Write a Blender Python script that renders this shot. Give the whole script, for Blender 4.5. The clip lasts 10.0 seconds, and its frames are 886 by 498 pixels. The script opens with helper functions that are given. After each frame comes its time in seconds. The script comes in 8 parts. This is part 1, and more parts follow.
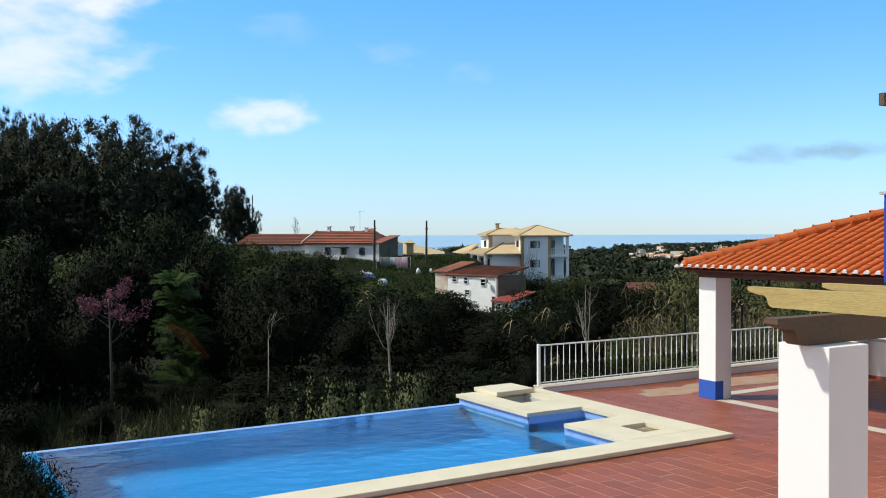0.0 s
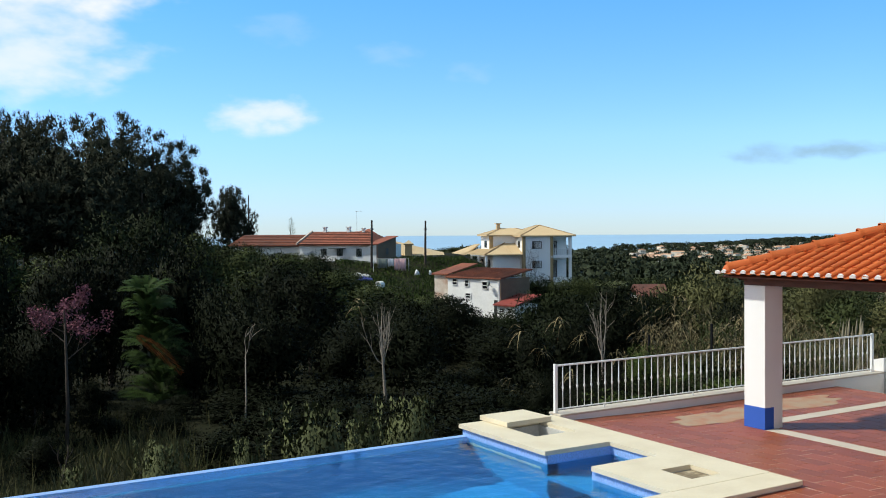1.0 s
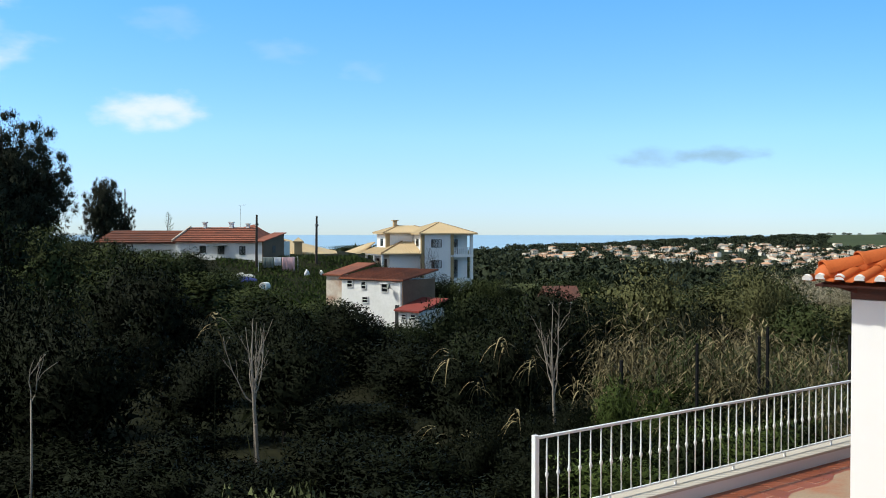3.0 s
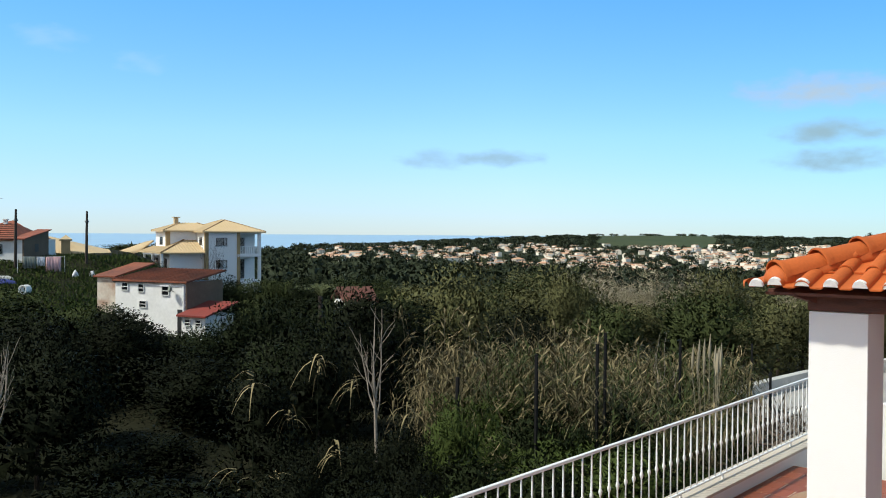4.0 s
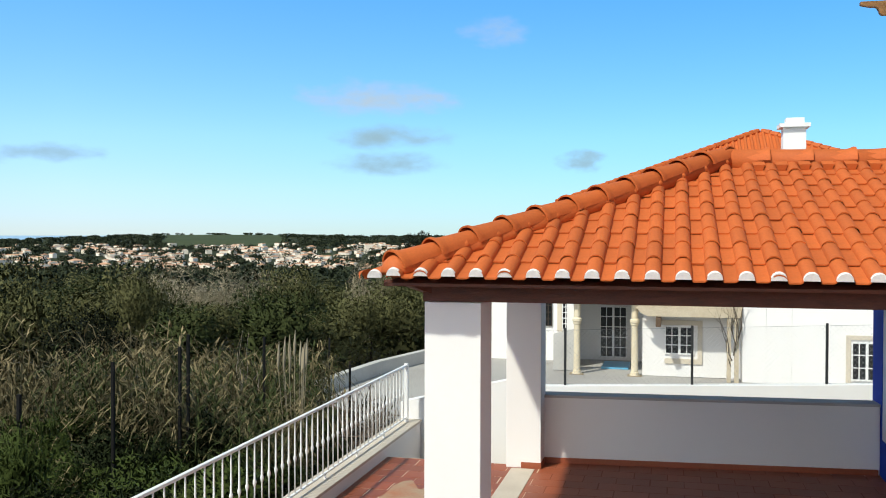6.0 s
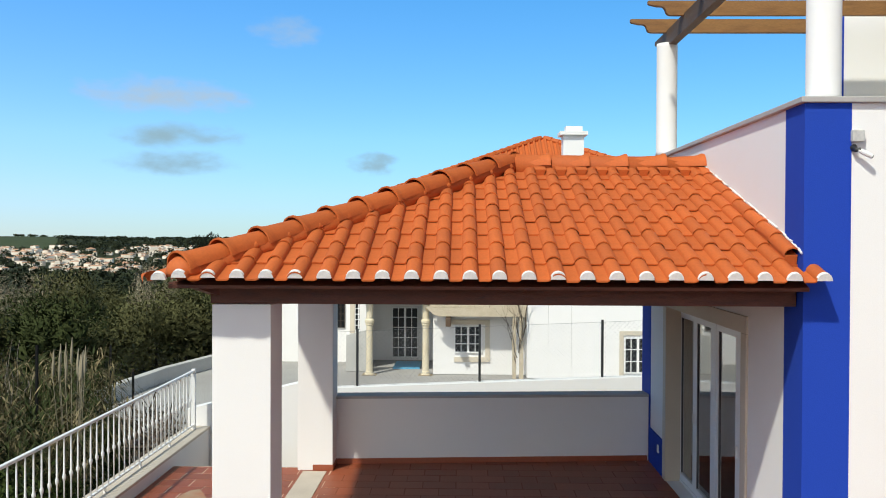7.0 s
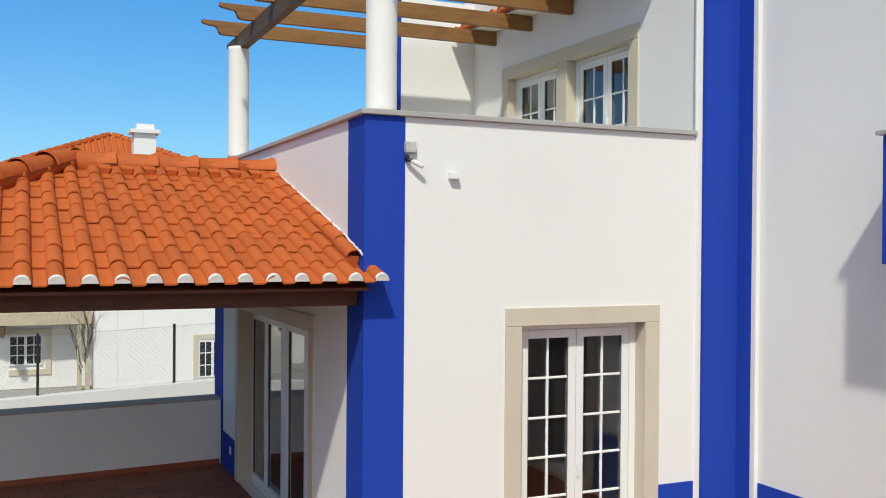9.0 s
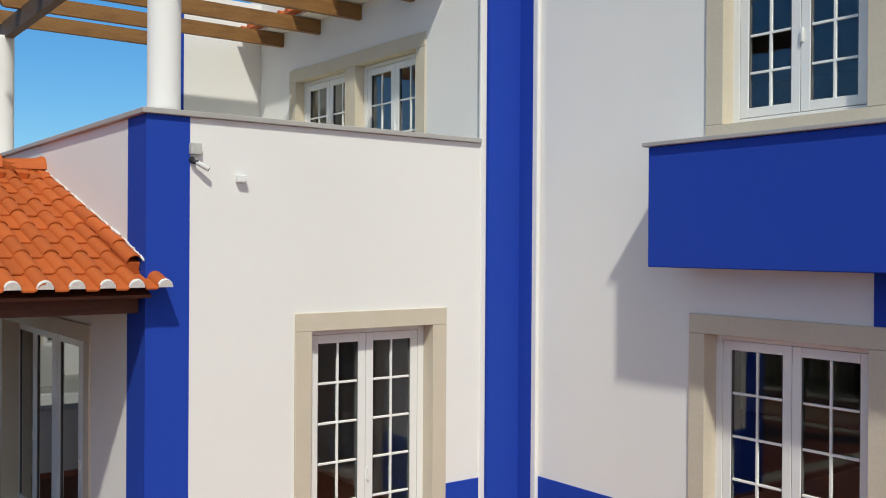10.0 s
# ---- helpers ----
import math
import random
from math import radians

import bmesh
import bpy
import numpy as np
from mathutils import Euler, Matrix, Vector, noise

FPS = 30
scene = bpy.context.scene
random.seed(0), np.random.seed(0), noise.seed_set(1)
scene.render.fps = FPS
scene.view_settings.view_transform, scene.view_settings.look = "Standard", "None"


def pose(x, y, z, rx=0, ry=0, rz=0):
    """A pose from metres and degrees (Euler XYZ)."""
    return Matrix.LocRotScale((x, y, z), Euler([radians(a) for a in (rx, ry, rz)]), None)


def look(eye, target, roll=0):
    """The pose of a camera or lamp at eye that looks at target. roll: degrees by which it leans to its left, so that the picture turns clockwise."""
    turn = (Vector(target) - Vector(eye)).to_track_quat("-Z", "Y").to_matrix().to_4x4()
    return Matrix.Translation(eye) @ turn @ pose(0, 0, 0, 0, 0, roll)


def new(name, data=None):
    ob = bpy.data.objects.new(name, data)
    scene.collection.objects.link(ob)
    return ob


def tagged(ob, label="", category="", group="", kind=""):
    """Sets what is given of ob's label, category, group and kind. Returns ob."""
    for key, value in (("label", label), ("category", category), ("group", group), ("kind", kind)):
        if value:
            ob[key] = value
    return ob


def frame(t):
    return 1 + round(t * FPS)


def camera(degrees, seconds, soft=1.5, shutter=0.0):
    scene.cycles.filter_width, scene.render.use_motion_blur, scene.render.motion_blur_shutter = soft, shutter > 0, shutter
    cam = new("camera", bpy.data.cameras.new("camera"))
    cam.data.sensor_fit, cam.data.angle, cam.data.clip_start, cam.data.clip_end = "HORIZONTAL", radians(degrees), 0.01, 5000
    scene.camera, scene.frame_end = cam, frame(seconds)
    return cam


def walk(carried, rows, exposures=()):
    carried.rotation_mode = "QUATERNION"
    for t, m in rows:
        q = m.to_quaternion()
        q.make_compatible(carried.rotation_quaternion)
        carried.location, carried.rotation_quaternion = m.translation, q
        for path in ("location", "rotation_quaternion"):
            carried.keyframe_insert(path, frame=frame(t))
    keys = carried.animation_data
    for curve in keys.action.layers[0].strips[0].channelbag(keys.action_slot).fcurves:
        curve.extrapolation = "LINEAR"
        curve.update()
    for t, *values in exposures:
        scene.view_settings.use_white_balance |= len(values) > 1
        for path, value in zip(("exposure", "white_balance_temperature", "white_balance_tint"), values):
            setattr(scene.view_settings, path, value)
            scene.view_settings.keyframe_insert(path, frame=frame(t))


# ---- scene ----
cam = camera(50.2, 10.0, 1.0)
# seconds, place, heading clockwise from +y, pitch, roll
PATH = [
    (0, -0.072, -0.730, 3.417, 31.04, -1.00, -0.20),
    (0.5, 0.631, 0.435, 3.446, 31.07, -1.01, -0.49),
    (1, 1.427, 1.782, 3.427, 31.08, -0.98, -0.37),
    (1.5, 2.373, 3.346, 3.367, 31.10, -0.99, -0.19),
    (2, 3.283, 4.862, 3.290, 31.05, -1.03, -0.01),
    (2.2, 3.665, 5.490, 3.268, 31.06, -1.03, 0.00),
    (3.5, 5.999, 9.518, 3.128, 44.44, -0.99, 0.12),
    (4, 6.803, 10.706, 3.089, 50.53, -1.00, 0.37),
    (4.5, 7.193, 11.256, 3.044, 56.97, -1.24, 0.72),
    (5, 7.348, 11.315, 3.025, 62.91, -1.28, 0.80),
    (5.5, 7.342, 11.361, 3.018, 69.78, -1.08, 0.36),
    (7, 7.342, 11.342, 3.004, 88.82, -0.77, 0.25),
    (7.5, 7.332, 11.335, 2.995, 95.42, -0.71, 0.19),
    (8, 7.317, 11.320, 2.991, 101.52, -0.62, 0.23),
    (8.5, 7.321, 11.302, 3.003, 108.09, -0.57, 0.30),
    (9, 7.320, 11.299, 3.004, 114.10, -0.48, 0.43),
    (9.5, 7.330, 11.299, 3.009, 120.76, -0.34, 0.38),
    (10, 7.342, 11.320, 3.013, 126.99, -0.18, 0.38),
]


def heading_pose(x, y, z, head, pitch, roll):
    h, p = radians(head), radians(pitch)
    d = Vector((math.sin(h) * math.cos(p), math.cos(h) * math.cos(p), math.sin(p)))
    eye = Vector((x, y, z))
    return look(eye, eye + d, roll)


walk(cam, [(r[0], heading_pose(*r[1:])) for r in PATH], exposures=((0.0, 0.04, 6900, 10), (3.0, 0.06, 6950, 10), (5.0, 0.10, 7050, 10), (5.6, 0.12, 7050, 10), (6.6, 0.0, 7050, 10), (7.5, -0.08, 6950, 10), (8.3, -0.18, 6950, 10), (9.0, -0.28, 7050, 10), (10.0, -0.43, 7150, 10)))

# ---- world and sun ----
SKY_TINT = ((0.0, (0.56, 0.80, 1.31)), (0.045, (0.66, 0.93, 1.48)), (0.10, (0.70, 1.07, 1.55)), (0.25, (0.50, 1.16, 1.80)), (0.34, (0.75, 1.06, 1.42)), (0.48, (1.42, 1.35, 1.03)), (0.9, (1.42, 1.35, 1.03)))
SUN_WAY = Vector((1.0, -0.60, -1.36)).normalized()
world = bpy.data.worlds.new("sky")
scene.world = world
world.use_nodes = True
wn, wl = world.node_tree.nodes, world.node_tree.links
wn.clear()
w_out = wn.new("ShaderNodeOutputWorld")
w_bg = wn.new("ShaderNodeBackground")
w_sky = wn.new("ShaderNodeTexSky")
w_sky.sky_type = "NISHITA"
w_sky.sun_disc = False
w_sky.sun_elevation = math.asin(-SUN_WAY.z)
w_sky.sun_rotation = math.atan2(-SUN_WAY.x, -SUN_WAY.y)
w_sky.air_density, w_sky.dust_density, w_sky.ozone_density = 1.0, 0.0, 2.0
w_bg.inputs["Strength"].default_value = 0.13
w_co = wn.new("ShaderNodeTexCoord")


def cloud(color_socket, head, elev, wide, high, tint, amount, seed):
    """A soft cloud in a direction of the sky, broken up by noise."""
    h, e = radians(head), radians(elev)
    c = Vector((math.sin(h) * math.cos(e), math.cos(h) * math.cos(e), math.sin(e)))
    side = Vector((math.cos(h), -math.sin(h), 0))
    up = side.cross(c)
    sub = wn.new("ShaderNodeVectorMath")
    sub.operation = "SUBTRACT"
    wl.new(w_co.outputs["Generated"], sub.inputs[0])
    sub.inputs[1].default_value = c
    terms = []
    for axis, size in ((side, wide), (up, high)):
        dot = wn.new("ShaderNodeVectorMath")
        dot.operation = "DOT_PRODUCT"
        wl.new(sub.outputs[0], dot.inputs[0])
        dot.inputs[1].default_value = axis / math.tan(radians(size))
        sq = wn.new("ShaderNodeMath")
        sq.operation = "POWER"
        ab = wn.new("ShaderNodeMath")
        ab.operation = "ABSOLUTE"
        wl.new(dot.outputs["Value"], ab.inputs[0])
        wl.new(ab.outputs[0], sq.inputs[0])
        sq.inputs[1].default_value = 2.0
        terms.append(sq)
    dc = wn.new("ShaderNodeVectorMath")
    dc.operation = "DOT_PRODUCT"
    wl.new(w_co.outputs["Generated"], dc.inputs[0])
    dc.inputs[1].default_value = c
    front = wn.new("ShaderNodeMath")
    front.operation = "GREATER_THAN"
    wl.new(dc.outputs["Value"], front.inputs[0])
    front.inputs[1].default_value = 0.0
    add = wn.new("ShaderNodeMath")
    wl.new(terms[0].outputs[0], add.inputs[0])
    wl.new(terms[1].outputs[0], add.inputs[1])
    mp = wn.new("ShaderNodeMapping")
    mp.inputs["Location"].default_value = (seed, seed * 1.7, 0)
    mp.inputs["Scale"].default_value = (1, 1, 2.2)
    wl.new(w_co.outputs["Generated"], mp.inputs["Vector"])
    nz = wn.new("ShaderNodeTexNoise")
    nz.inputs["Scale"].default_value = 60 / (wide ** 0.6)
    nz.inputs["Detail"].default_value = 4
    nz.inputs["Roughness"].default_value = 0.5
    wl.new(mp.outputs[0], nz.inputs["Vector"])
    warp = wn.new("ShaderNodeMath")
    warp.operation = "MULTIPLY_ADD"
    wl.new(nz.outputs["Fac"], warp.inputs[0])
    warp.inputs[1].default_value = 2.2
    wl.new(add.outputs[0], warp.inputs[2])
    ramp = wn.new("ShaderNodeMapRange")
    ramp.interpolation_type = "SMOOTHSTEP"
    wl.new(warp.outputs[0], ramp.inputs["Value"])
    for key, v in (("From Min", 0.75), ("From Max", 2.1), ("To Min", amount), ("To Max", 0.0)):
        ramp.inputs[key].default_value = v
    mul = wn.new("ShaderNodeMath")
    mul.operation = "MULTIPLY"
    wl.new(ramp.outputs[0], mul.inputs[0])
    wl.new(front.outputs[0], mul.inputs[1])
    mix = wn.new("ShaderNodeMix")
    mix.data_type = "RGBA"
    wl.new(mul.outputs[0], mix.inputs["Factor"])
    wl.new(color_socket, mix.inputs["A"])
    mix.inputs["B"].default_value = (*tint, 1)
    return mix.outputs["Result"]


# clear winter air: the blue deepens from the horizon up, then warms unseen as added fill
w_sep = wn.new("ShaderNodeSeparateXYZ")
wl.new(w_co.outputs["Generated"], w_sep.inputs[0])
w_ramp = wn.new("ShaderNodeValToRGB")
wl.new(w_sep.outputs["Z"], w_ramp.inputs["Fac"])
for spot, tint in SKY_TINT:
    el = w_ramp.color_ramp.elements[0] if spot == 0 else w_ramp.color_ramp.elements.new(spot)
    el.position, el.color = spot, (*tint, 1)
w_ramp.color_ramp.elements.remove(w_ramp.color_ramp.elements[-1])
w_mul = wn.new("ShaderNodeMix")
w_mul.data_type, w_mul.blend_type = "RGBA", "MULTIPLY"
w_mul.inputs["Factor"].default_value = 1.0
wl.new(w_sky.outputs[0], w_mul.inputs["A"])
wl.new(w_ramp.outputs[0], w_mul.inputs["B"])
w_dot = wn.new("ShaderNodeVectorMath")
w_dot.operation = "DOT_PRODUCT"
wl.new(w_co.outputs["Generated"], w_dot.inputs[0])
w_dot.inputs[1].default_value = (math.sin(radians(115)), math.cos(radians(115)), 0.1)
w_far = wn.new("ShaderNodeMapRange")
wl.new(w_dot.outputs["Value"], w_far.inputs["Value"])
for key, v in (("From Min", 0.5), ("From Max", 1.0), ("To Min", 0.0), ("To Max", 1.0)):
    w_far.inputs[key].default_value = v
w_deep = wn.new("ShaderNodeMix")
w_deep.data_type, w_deep.blend_type = "RGBA", "MULTIPLY"
wl.new(w_far.outputs[0], w_deep.inputs["Factor"])
wl.new(w_mul.outputs["Result"], w_deep.inputs["A"])
w_deep.inputs["B"].default_value = (0.62, 0.80, 0.765, 1)
sky_color = w_deep.outputs["Result"]
WHITE, GREY, PINK, WARM_FILL, GLOW_FILL = (7.6, 7.8, 8.0), (2.3, 3.9, 5.1), (3.7, 4.5, 5.2), (11.0, 9.4, 7.4), (15.5, 13.8, 11.2)
for row in (
    (8.0, 14.6, 7.8, 3.4, WHITE, 1.0, 1.0), (7.5, 10.2, 7.0, 3.6, WHITE, 0.7, 2.0),
    (20.3, 7.0, 3.5, 1.4, WHITE, 0.66, 3.0), (28.0, 10.7, 2.2, 0.9, WHITE, 0.10, 4.0), (21.5, 12.0, 2.6, 1.1, WHITE, 0.10, 14.0),
    (32.8, 9.6, 1.8, 0.8, WHITE, 0.08, 15.0), (50.0, 4.4, 2.6, 0.75, GREY, 0.6, 5.0), (54.0, 4.5, 3.0, 0.65, GREY, 0.8, 16.0), (73.2, 5.75, 4.4, 0.9, GREY, 1.0, 6.0),
    (73.2, 4.2, 4.4, 0.85, GREY, 1.0, 7.0), (72.3, 8.1, 5.2, 1.25, PINK, 0.85, 8.0),
    (79.6, 12.0, 2.4, 1.1, PINK, 0.4, 9.0), (84.5, 4.3, 1.9, 0.8, GREY, 0.9, 10.0),
    # unseen clouds behind the view, added to fill the shade with warm light
    (235.0, 14.0, 30.0, 16.0, WARM_FILL, 0.9, 11.0), (282.0, 12.0, 30.0, 16.0, GLOW_FILL, 0.95, 12.0), (318.0, 26.0, 22.0, 15.0, (16.0, 15.4, 14.0), 0.9, 13.0),
):
    sky_color = cloud(sky_color, *row)
wl.new(sky_color, w_bg.inputs["Color"])
wl.new(w_bg.outputs[0], w_out.inputs["Surface"])

sun = new("sun", bpy.data.lights.new("sun", "SUN"))
sun.data.energy, sun.data.angle, sun.data.color = 4.3, radians(2.2), (0.905, 0.935, 0.895)
sun.matrix_world = look((0, 0, 60), Vector((0, 0, 60)) + SUN_WAY)


# ---- materials ----
def material(name, base, rough=0.7, metal=0.0, second=None, grain=0.10, patch=0.12, fine=40.0, coarse=1.6, bump=0.15, island=0.0, each=0.0, spec=0.5, stretch=(1, 1, 1)):
    """A surface with fine grain, coarse patches and relief; island or each vary it from piece to piece."""
    m = bpy.data.materials.new(name)
    m.use_nodes = True
    n, l = m.node_tree.nodes, m.node_tree.links
    p = n["Principled BSDF"]
    co = n.new("ShaderNodeTexCoord")
    mp = n.new("ShaderNodeMapping")
    mp.inputs["Scale"].default_value = stretch
    l.new(co.outputs["Object"], mp.inputs["Vector"])
    big, small = n.new("ShaderNodeTexNoise"), n.new("ShaderNodeTexNoise")
    big.inputs["Scale"].default_value, big.inputs["Detail"].default_value = coarse, 4
    small.inputs["Scale"].default_value, small.inputs["Detail"].default_value = fine, 3
    for t in (big, small):
        l.new(mp.outputs[0], t.inputs["Vector"])
    second = second or tuple(c * 0.55 for c in base)
    mixc = n.new("ShaderNodeMix")
    mixc.data_type = "RGBA"
    mixc.inputs["A"].default_value, mixc.inputs["B"].default_value = (*base, 1), (*second, 1)
    r = n.new("ShaderNodeMapRange")
    l.new(big.outputs["Fac"], r.inputs["Value"])
    for key, v in (("From Min", 0.42), ("From Max", 0.72), ("To Min", 0.0), ("To Max", patch * 2)):
        r.inputs[key].default_value = v
    l.new(r.outputs[0], mixc.inputs["Factor"])
    hsv = n.new("ShaderNodeHueSaturation")
    l.new(mixc.outputs["Result"], hsv.inputs["Color"])
    val = n.new("ShaderNodeMapRange")
    l.new(small.outputs["Fac"], val.inputs["Value"])
    for key, v in (("From Min", 0.25), ("From Max", 0.75), ("To Min", 1 - grain), ("To Max", 1 + grain)):
        val.inputs[key].default_value = v
    last = val.outputs[0]
    for amount, node, out in ((island, "ShaderNodeNewGeometry", "Random Per Island"), (each, "ShaderNodeObjectInfo", "Random")):
        if amount:
            info = n.new(node)
            k = n.new("ShaderNodeMapRange")
            l.new(info.outputs[out], k.inputs["Value"])
            k.inputs["To Min"].default_value, k.inputs["To Max"].default_value = 1 - amount, 1 + amount
            mul = n.new("ShaderNodeMath")
            mul.operation = "MULTIPLY"
            l.new(last, mul.inputs[0])
            l.new(k.outputs[0], mul.inputs[1])
            last = mul.outputs[0]
    l.new(last, hsv.inputs["Value"])
    l.new(hsv.outputs[0], p.inputs["Base Color"])
    p.inputs["Roughness"].default_value, p.inputs["Metallic"].default_value = rough, metal
    p.inputs["Specular IOR Level"].default_value = spec
    if bump:
        b = n.new("ShaderNodeBump")
        b.inputs["Strength"].default_value, b.inputs["Distance"].default_value = bump, 0.01
        l.new(small.outputs["Fac"], b.inputs["Height"])
        l.new(b.outputs[0], p.inputs["Normal"])
    return m


PLASTER = material("white plaster", (0.80, 0.785, 0.76), 0.85, second=(0.71, 0.69, 0.655), grain=0.02, patch=0.10, fine=120, coarse=0.9, bump=0.12)
BLUE = material("blue masonry paint", (0.012, 0.054, 0.39), 0.85, second=(0.016, 0.064, 0.34), grain=0.05, patch=0.15, fine=110, coarse=1.1, bump=0.12, spec=0.2)
BLUE_FOOT = material("lighter blue masonry paint", (0.035, 0.105, 0.44), 0.85, second=(0.03, 0.09, 0.38), grain=0.05, patch=0.15, fine=110, coarse=1.1, bump=0.12, spec=0.2)
SURROUND = material("beige limestone", (0.60, 0.53, 0.42), 0.7, second=(0.52, 0.45, 0.35), grain=0.05, patch=0.2, fine=70, coarse=2.5, bump=0.1)
COPING = material("cream stone coping", (0.68, 0.595, 0.43), 0.65, second=(0.54, 0.44, 0.29), grain=0.05, patch=0.2, fine=60, coarse=2.0, bump=0.1)
SLATE = material("grey parapet stone", (0.42, 0.40, 0.38), 0.7, grain=0.06, fine=60, coarse=2)
STRIP = material("pale stone band", (0.56, 0.49, 0.40), 0.7, second=(0.42, 0.35, 0.28), grain=0.06, patch=0.25, fine=60, coarse=2.0, bump=0.1)
ROOF = material("terracotta roof tile", (0.50, 0.106, 0.017), 0.75, second=(0.38, 0.072, 0.014), grain=0.08, patch=0.16, fine=45, coarse=3.0, bump=0.2, each=0.09, island=0.06)
PORCH_GROUT = material("dark red grout", (0.24, 0.085, 0.048), 0.9, grain=0.1, fine=50, coarse=1.5)
MORTAR = material("white mortar", (0.78, 0.76, 0.72), 0.9, grain=0.06, fine=50, coarse=4, bump=0.4)
FLOOR = material("terracotta floor tile", (0.31, 0.076, 0.030), 0.5, second=(0.33, 0.108, 0.050), grain=0.10, patch=0.2, fine=30, coarse=1.3, bump=0.1, each=0.16, island=0.16)
GROUT = material("sandy grout", (0.68, 0.50, 0.38), 0.9, grain=0.1, fine=50, coarse=1.5)
MOSAIC = material("blue pool mosaic", (0.012, 0.20, 0.42), 0.6, second=(0.011, 0.165, 0.38), grain=0.1, patch=0.2, fine=24, coarse=0.7, bump=0.05, spec=0.04)
MOSAIC_PALE = material("pale blue mosaic band", (0.26, 0.42, 0.74), 0.35, second=(0.17, 0.32, 0.66), grain=0.22, patch=0.2, fine=34, coarse=5, bump=0.05)
METAL = material("white painted steel", (0.78, 0.78, 0.76), 0.45, grain=0.03, patch=0.06, bump=0.05)
BLACK = material("black painted steel", (0.02, 0.021, 0.022), 0.5, grain=0.1, bump=0.1)
MEADOW = material("far meadow", (0.056, 0.072, 0.036), 0.95, second=(0.07, 0.08, 0.036), grain=0.15, patch=0.3, fine=0.1, coarse=0.01, bump=0, spec=0.05)
TAR = material("tarred fence steel", (0.012, 0.012, 0.012), 0.9, grain=0.1, bump=0.1, spec=0.1)
WIRE = material("galvanised wire", (0.25, 0.26, 0.27), 0.5, 0.4, grain=0.1, bump=0)
WOOD_DARK = material("dark stained timber", (0.100, 0.028, 0.013), 0.6, second=(0.03, 0.011, 0.006), grain=0.2, patch=0.3, fine=30, coarse=4, bump=0.3, stretch=(1, 1, 6))
CEMENT = material("dried cement film", (0.36, 0.25, 0.165), 0.9, second=(0.38, 0.15, 0.08), grain=0.1, patch=0.45, fine=30, coarse=2.6, bump=0.1)
WOOD_BROWN = material("brown stained timber", (0.105, 0.060, 0.032), 0.65, second=(0.06, 0.035, 0.02), grain=0.2, patch=0.3, fine=30, coarse=4, bump=0.3, stretch=(6, 1, 6))
WOOD = material("honey stained pine", (0.26, 0.122, 0.034), 0.6, second=(0.15, 0.060, 0.015), grain=0.16, patch=0.35, fine=26, coarse=3, bump=0.3, stretch=(6, 1, 6))
WOOD_PALE = material("weathered pale pine", (0.42, 0.31, 0.11), 0.7, second=(0.30, 0.20, 0.07), grain=0.14, patch=0.35, fine=26, coarse=3, bump=0.35, stretch=(6, 1, 6))
DRIFTWOOD = material("pale bleached timber", (0.52, 0.44, 0.32), 0.8, second=(0.40, 0.32, 0.22), grain=0.1, patch=0.3, fine=20, coarse=3, bump=0.2)
GASKET = material("grey rubber gasket", (0.10, 0.10, 0.10), 0.6, grain=0.02, bump=0)
PVC = material("white window joinery", (0.80, 0.80, 0.78), 0.4, grain=0.01, patch=0.04, bump=0)
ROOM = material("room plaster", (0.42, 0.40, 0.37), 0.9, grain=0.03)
CONCRETE = material("pale concrete", (0.50, 0.49, 0.46), 0.9, second=(0.34, 0.33, 0.31), grain=0.12, patch=0.25, fine=30, coarse=0.6, bump=0.3)
GRAVEL = material("pale gravel", (0.36, 0.345, 0.32), 0.95, second=(0.26, 0.24, 0.22), grain=0.25, patch=0.3, fine=18, coarse=0.35, bump=0.5)
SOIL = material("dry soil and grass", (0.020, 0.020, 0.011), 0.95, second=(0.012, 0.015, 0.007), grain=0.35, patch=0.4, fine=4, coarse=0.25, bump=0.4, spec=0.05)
FIELD = material("far green land", (0.032, 0.038, 0.022), 0.95, second=(0.050, 0.056, 0.026), grain=0.35, patch=0.45, fine=0.12, coarse=0.012, bump=0, spec=0.05)
BARK_PALE = material("pale bark", (0.30, 0.25, 0.20), 0.9, grain=0.2, fine=25, coarse=4, bump=0.4)
BARK = material("dark bark", (0.055, 0.040, 0.030), 0.95, grain=0.25, fine=20, coarse=3, bump=0.5)
YELLOW_ROOF = material("straw coloured roof tile", (0.58, 0.43, 0.25), 0.8, second=(0.50, 0.35, 0.19), grain=0.08, patch=0.25, fine=9, coarse=0.7, bump=0.3)
OLD_ROOF = material("aged red roof tile", (0.135, 0.044, 0.028), 0.9, second=(0.07, 0.034, 0.026), grain=0.18, patch=0.4, fine=9, coarse=0.7, bump=0.4)
VILLAGE_ROOF = material("village roof tile", (0.46, 0.25, 0.15), 0.9, second=(0.40, 0.27, 0.18), grain=0.1, patch=0.3, fine=1, coarse=0.2, bump=0, each=0.4)
VILLAGE_WALL = material("village wall paint", (0.85, 0.76, 0.63), 0.9, second=(0.74, 0.60, 0.45), grain=0.05, fine=1, coarse=0.2, bump=0, each=0.18)
OLD_PLASTER = material("weathered white render", (0.80, 0.79, 0.76), 0.9, second=(0.60, 0.58, 0.53), grain=0.06, patch=0.2, fine=7, coarse=0.8, bump=0.2)
DARK_RENDER = material("dark unpainted render", (0.085, 0.075, 0.070), 0.95, second=(0.05, 0.045, 0.045), grain=0.15, patch=0.35, fine=7, coarse=0.7, bump=0.3)
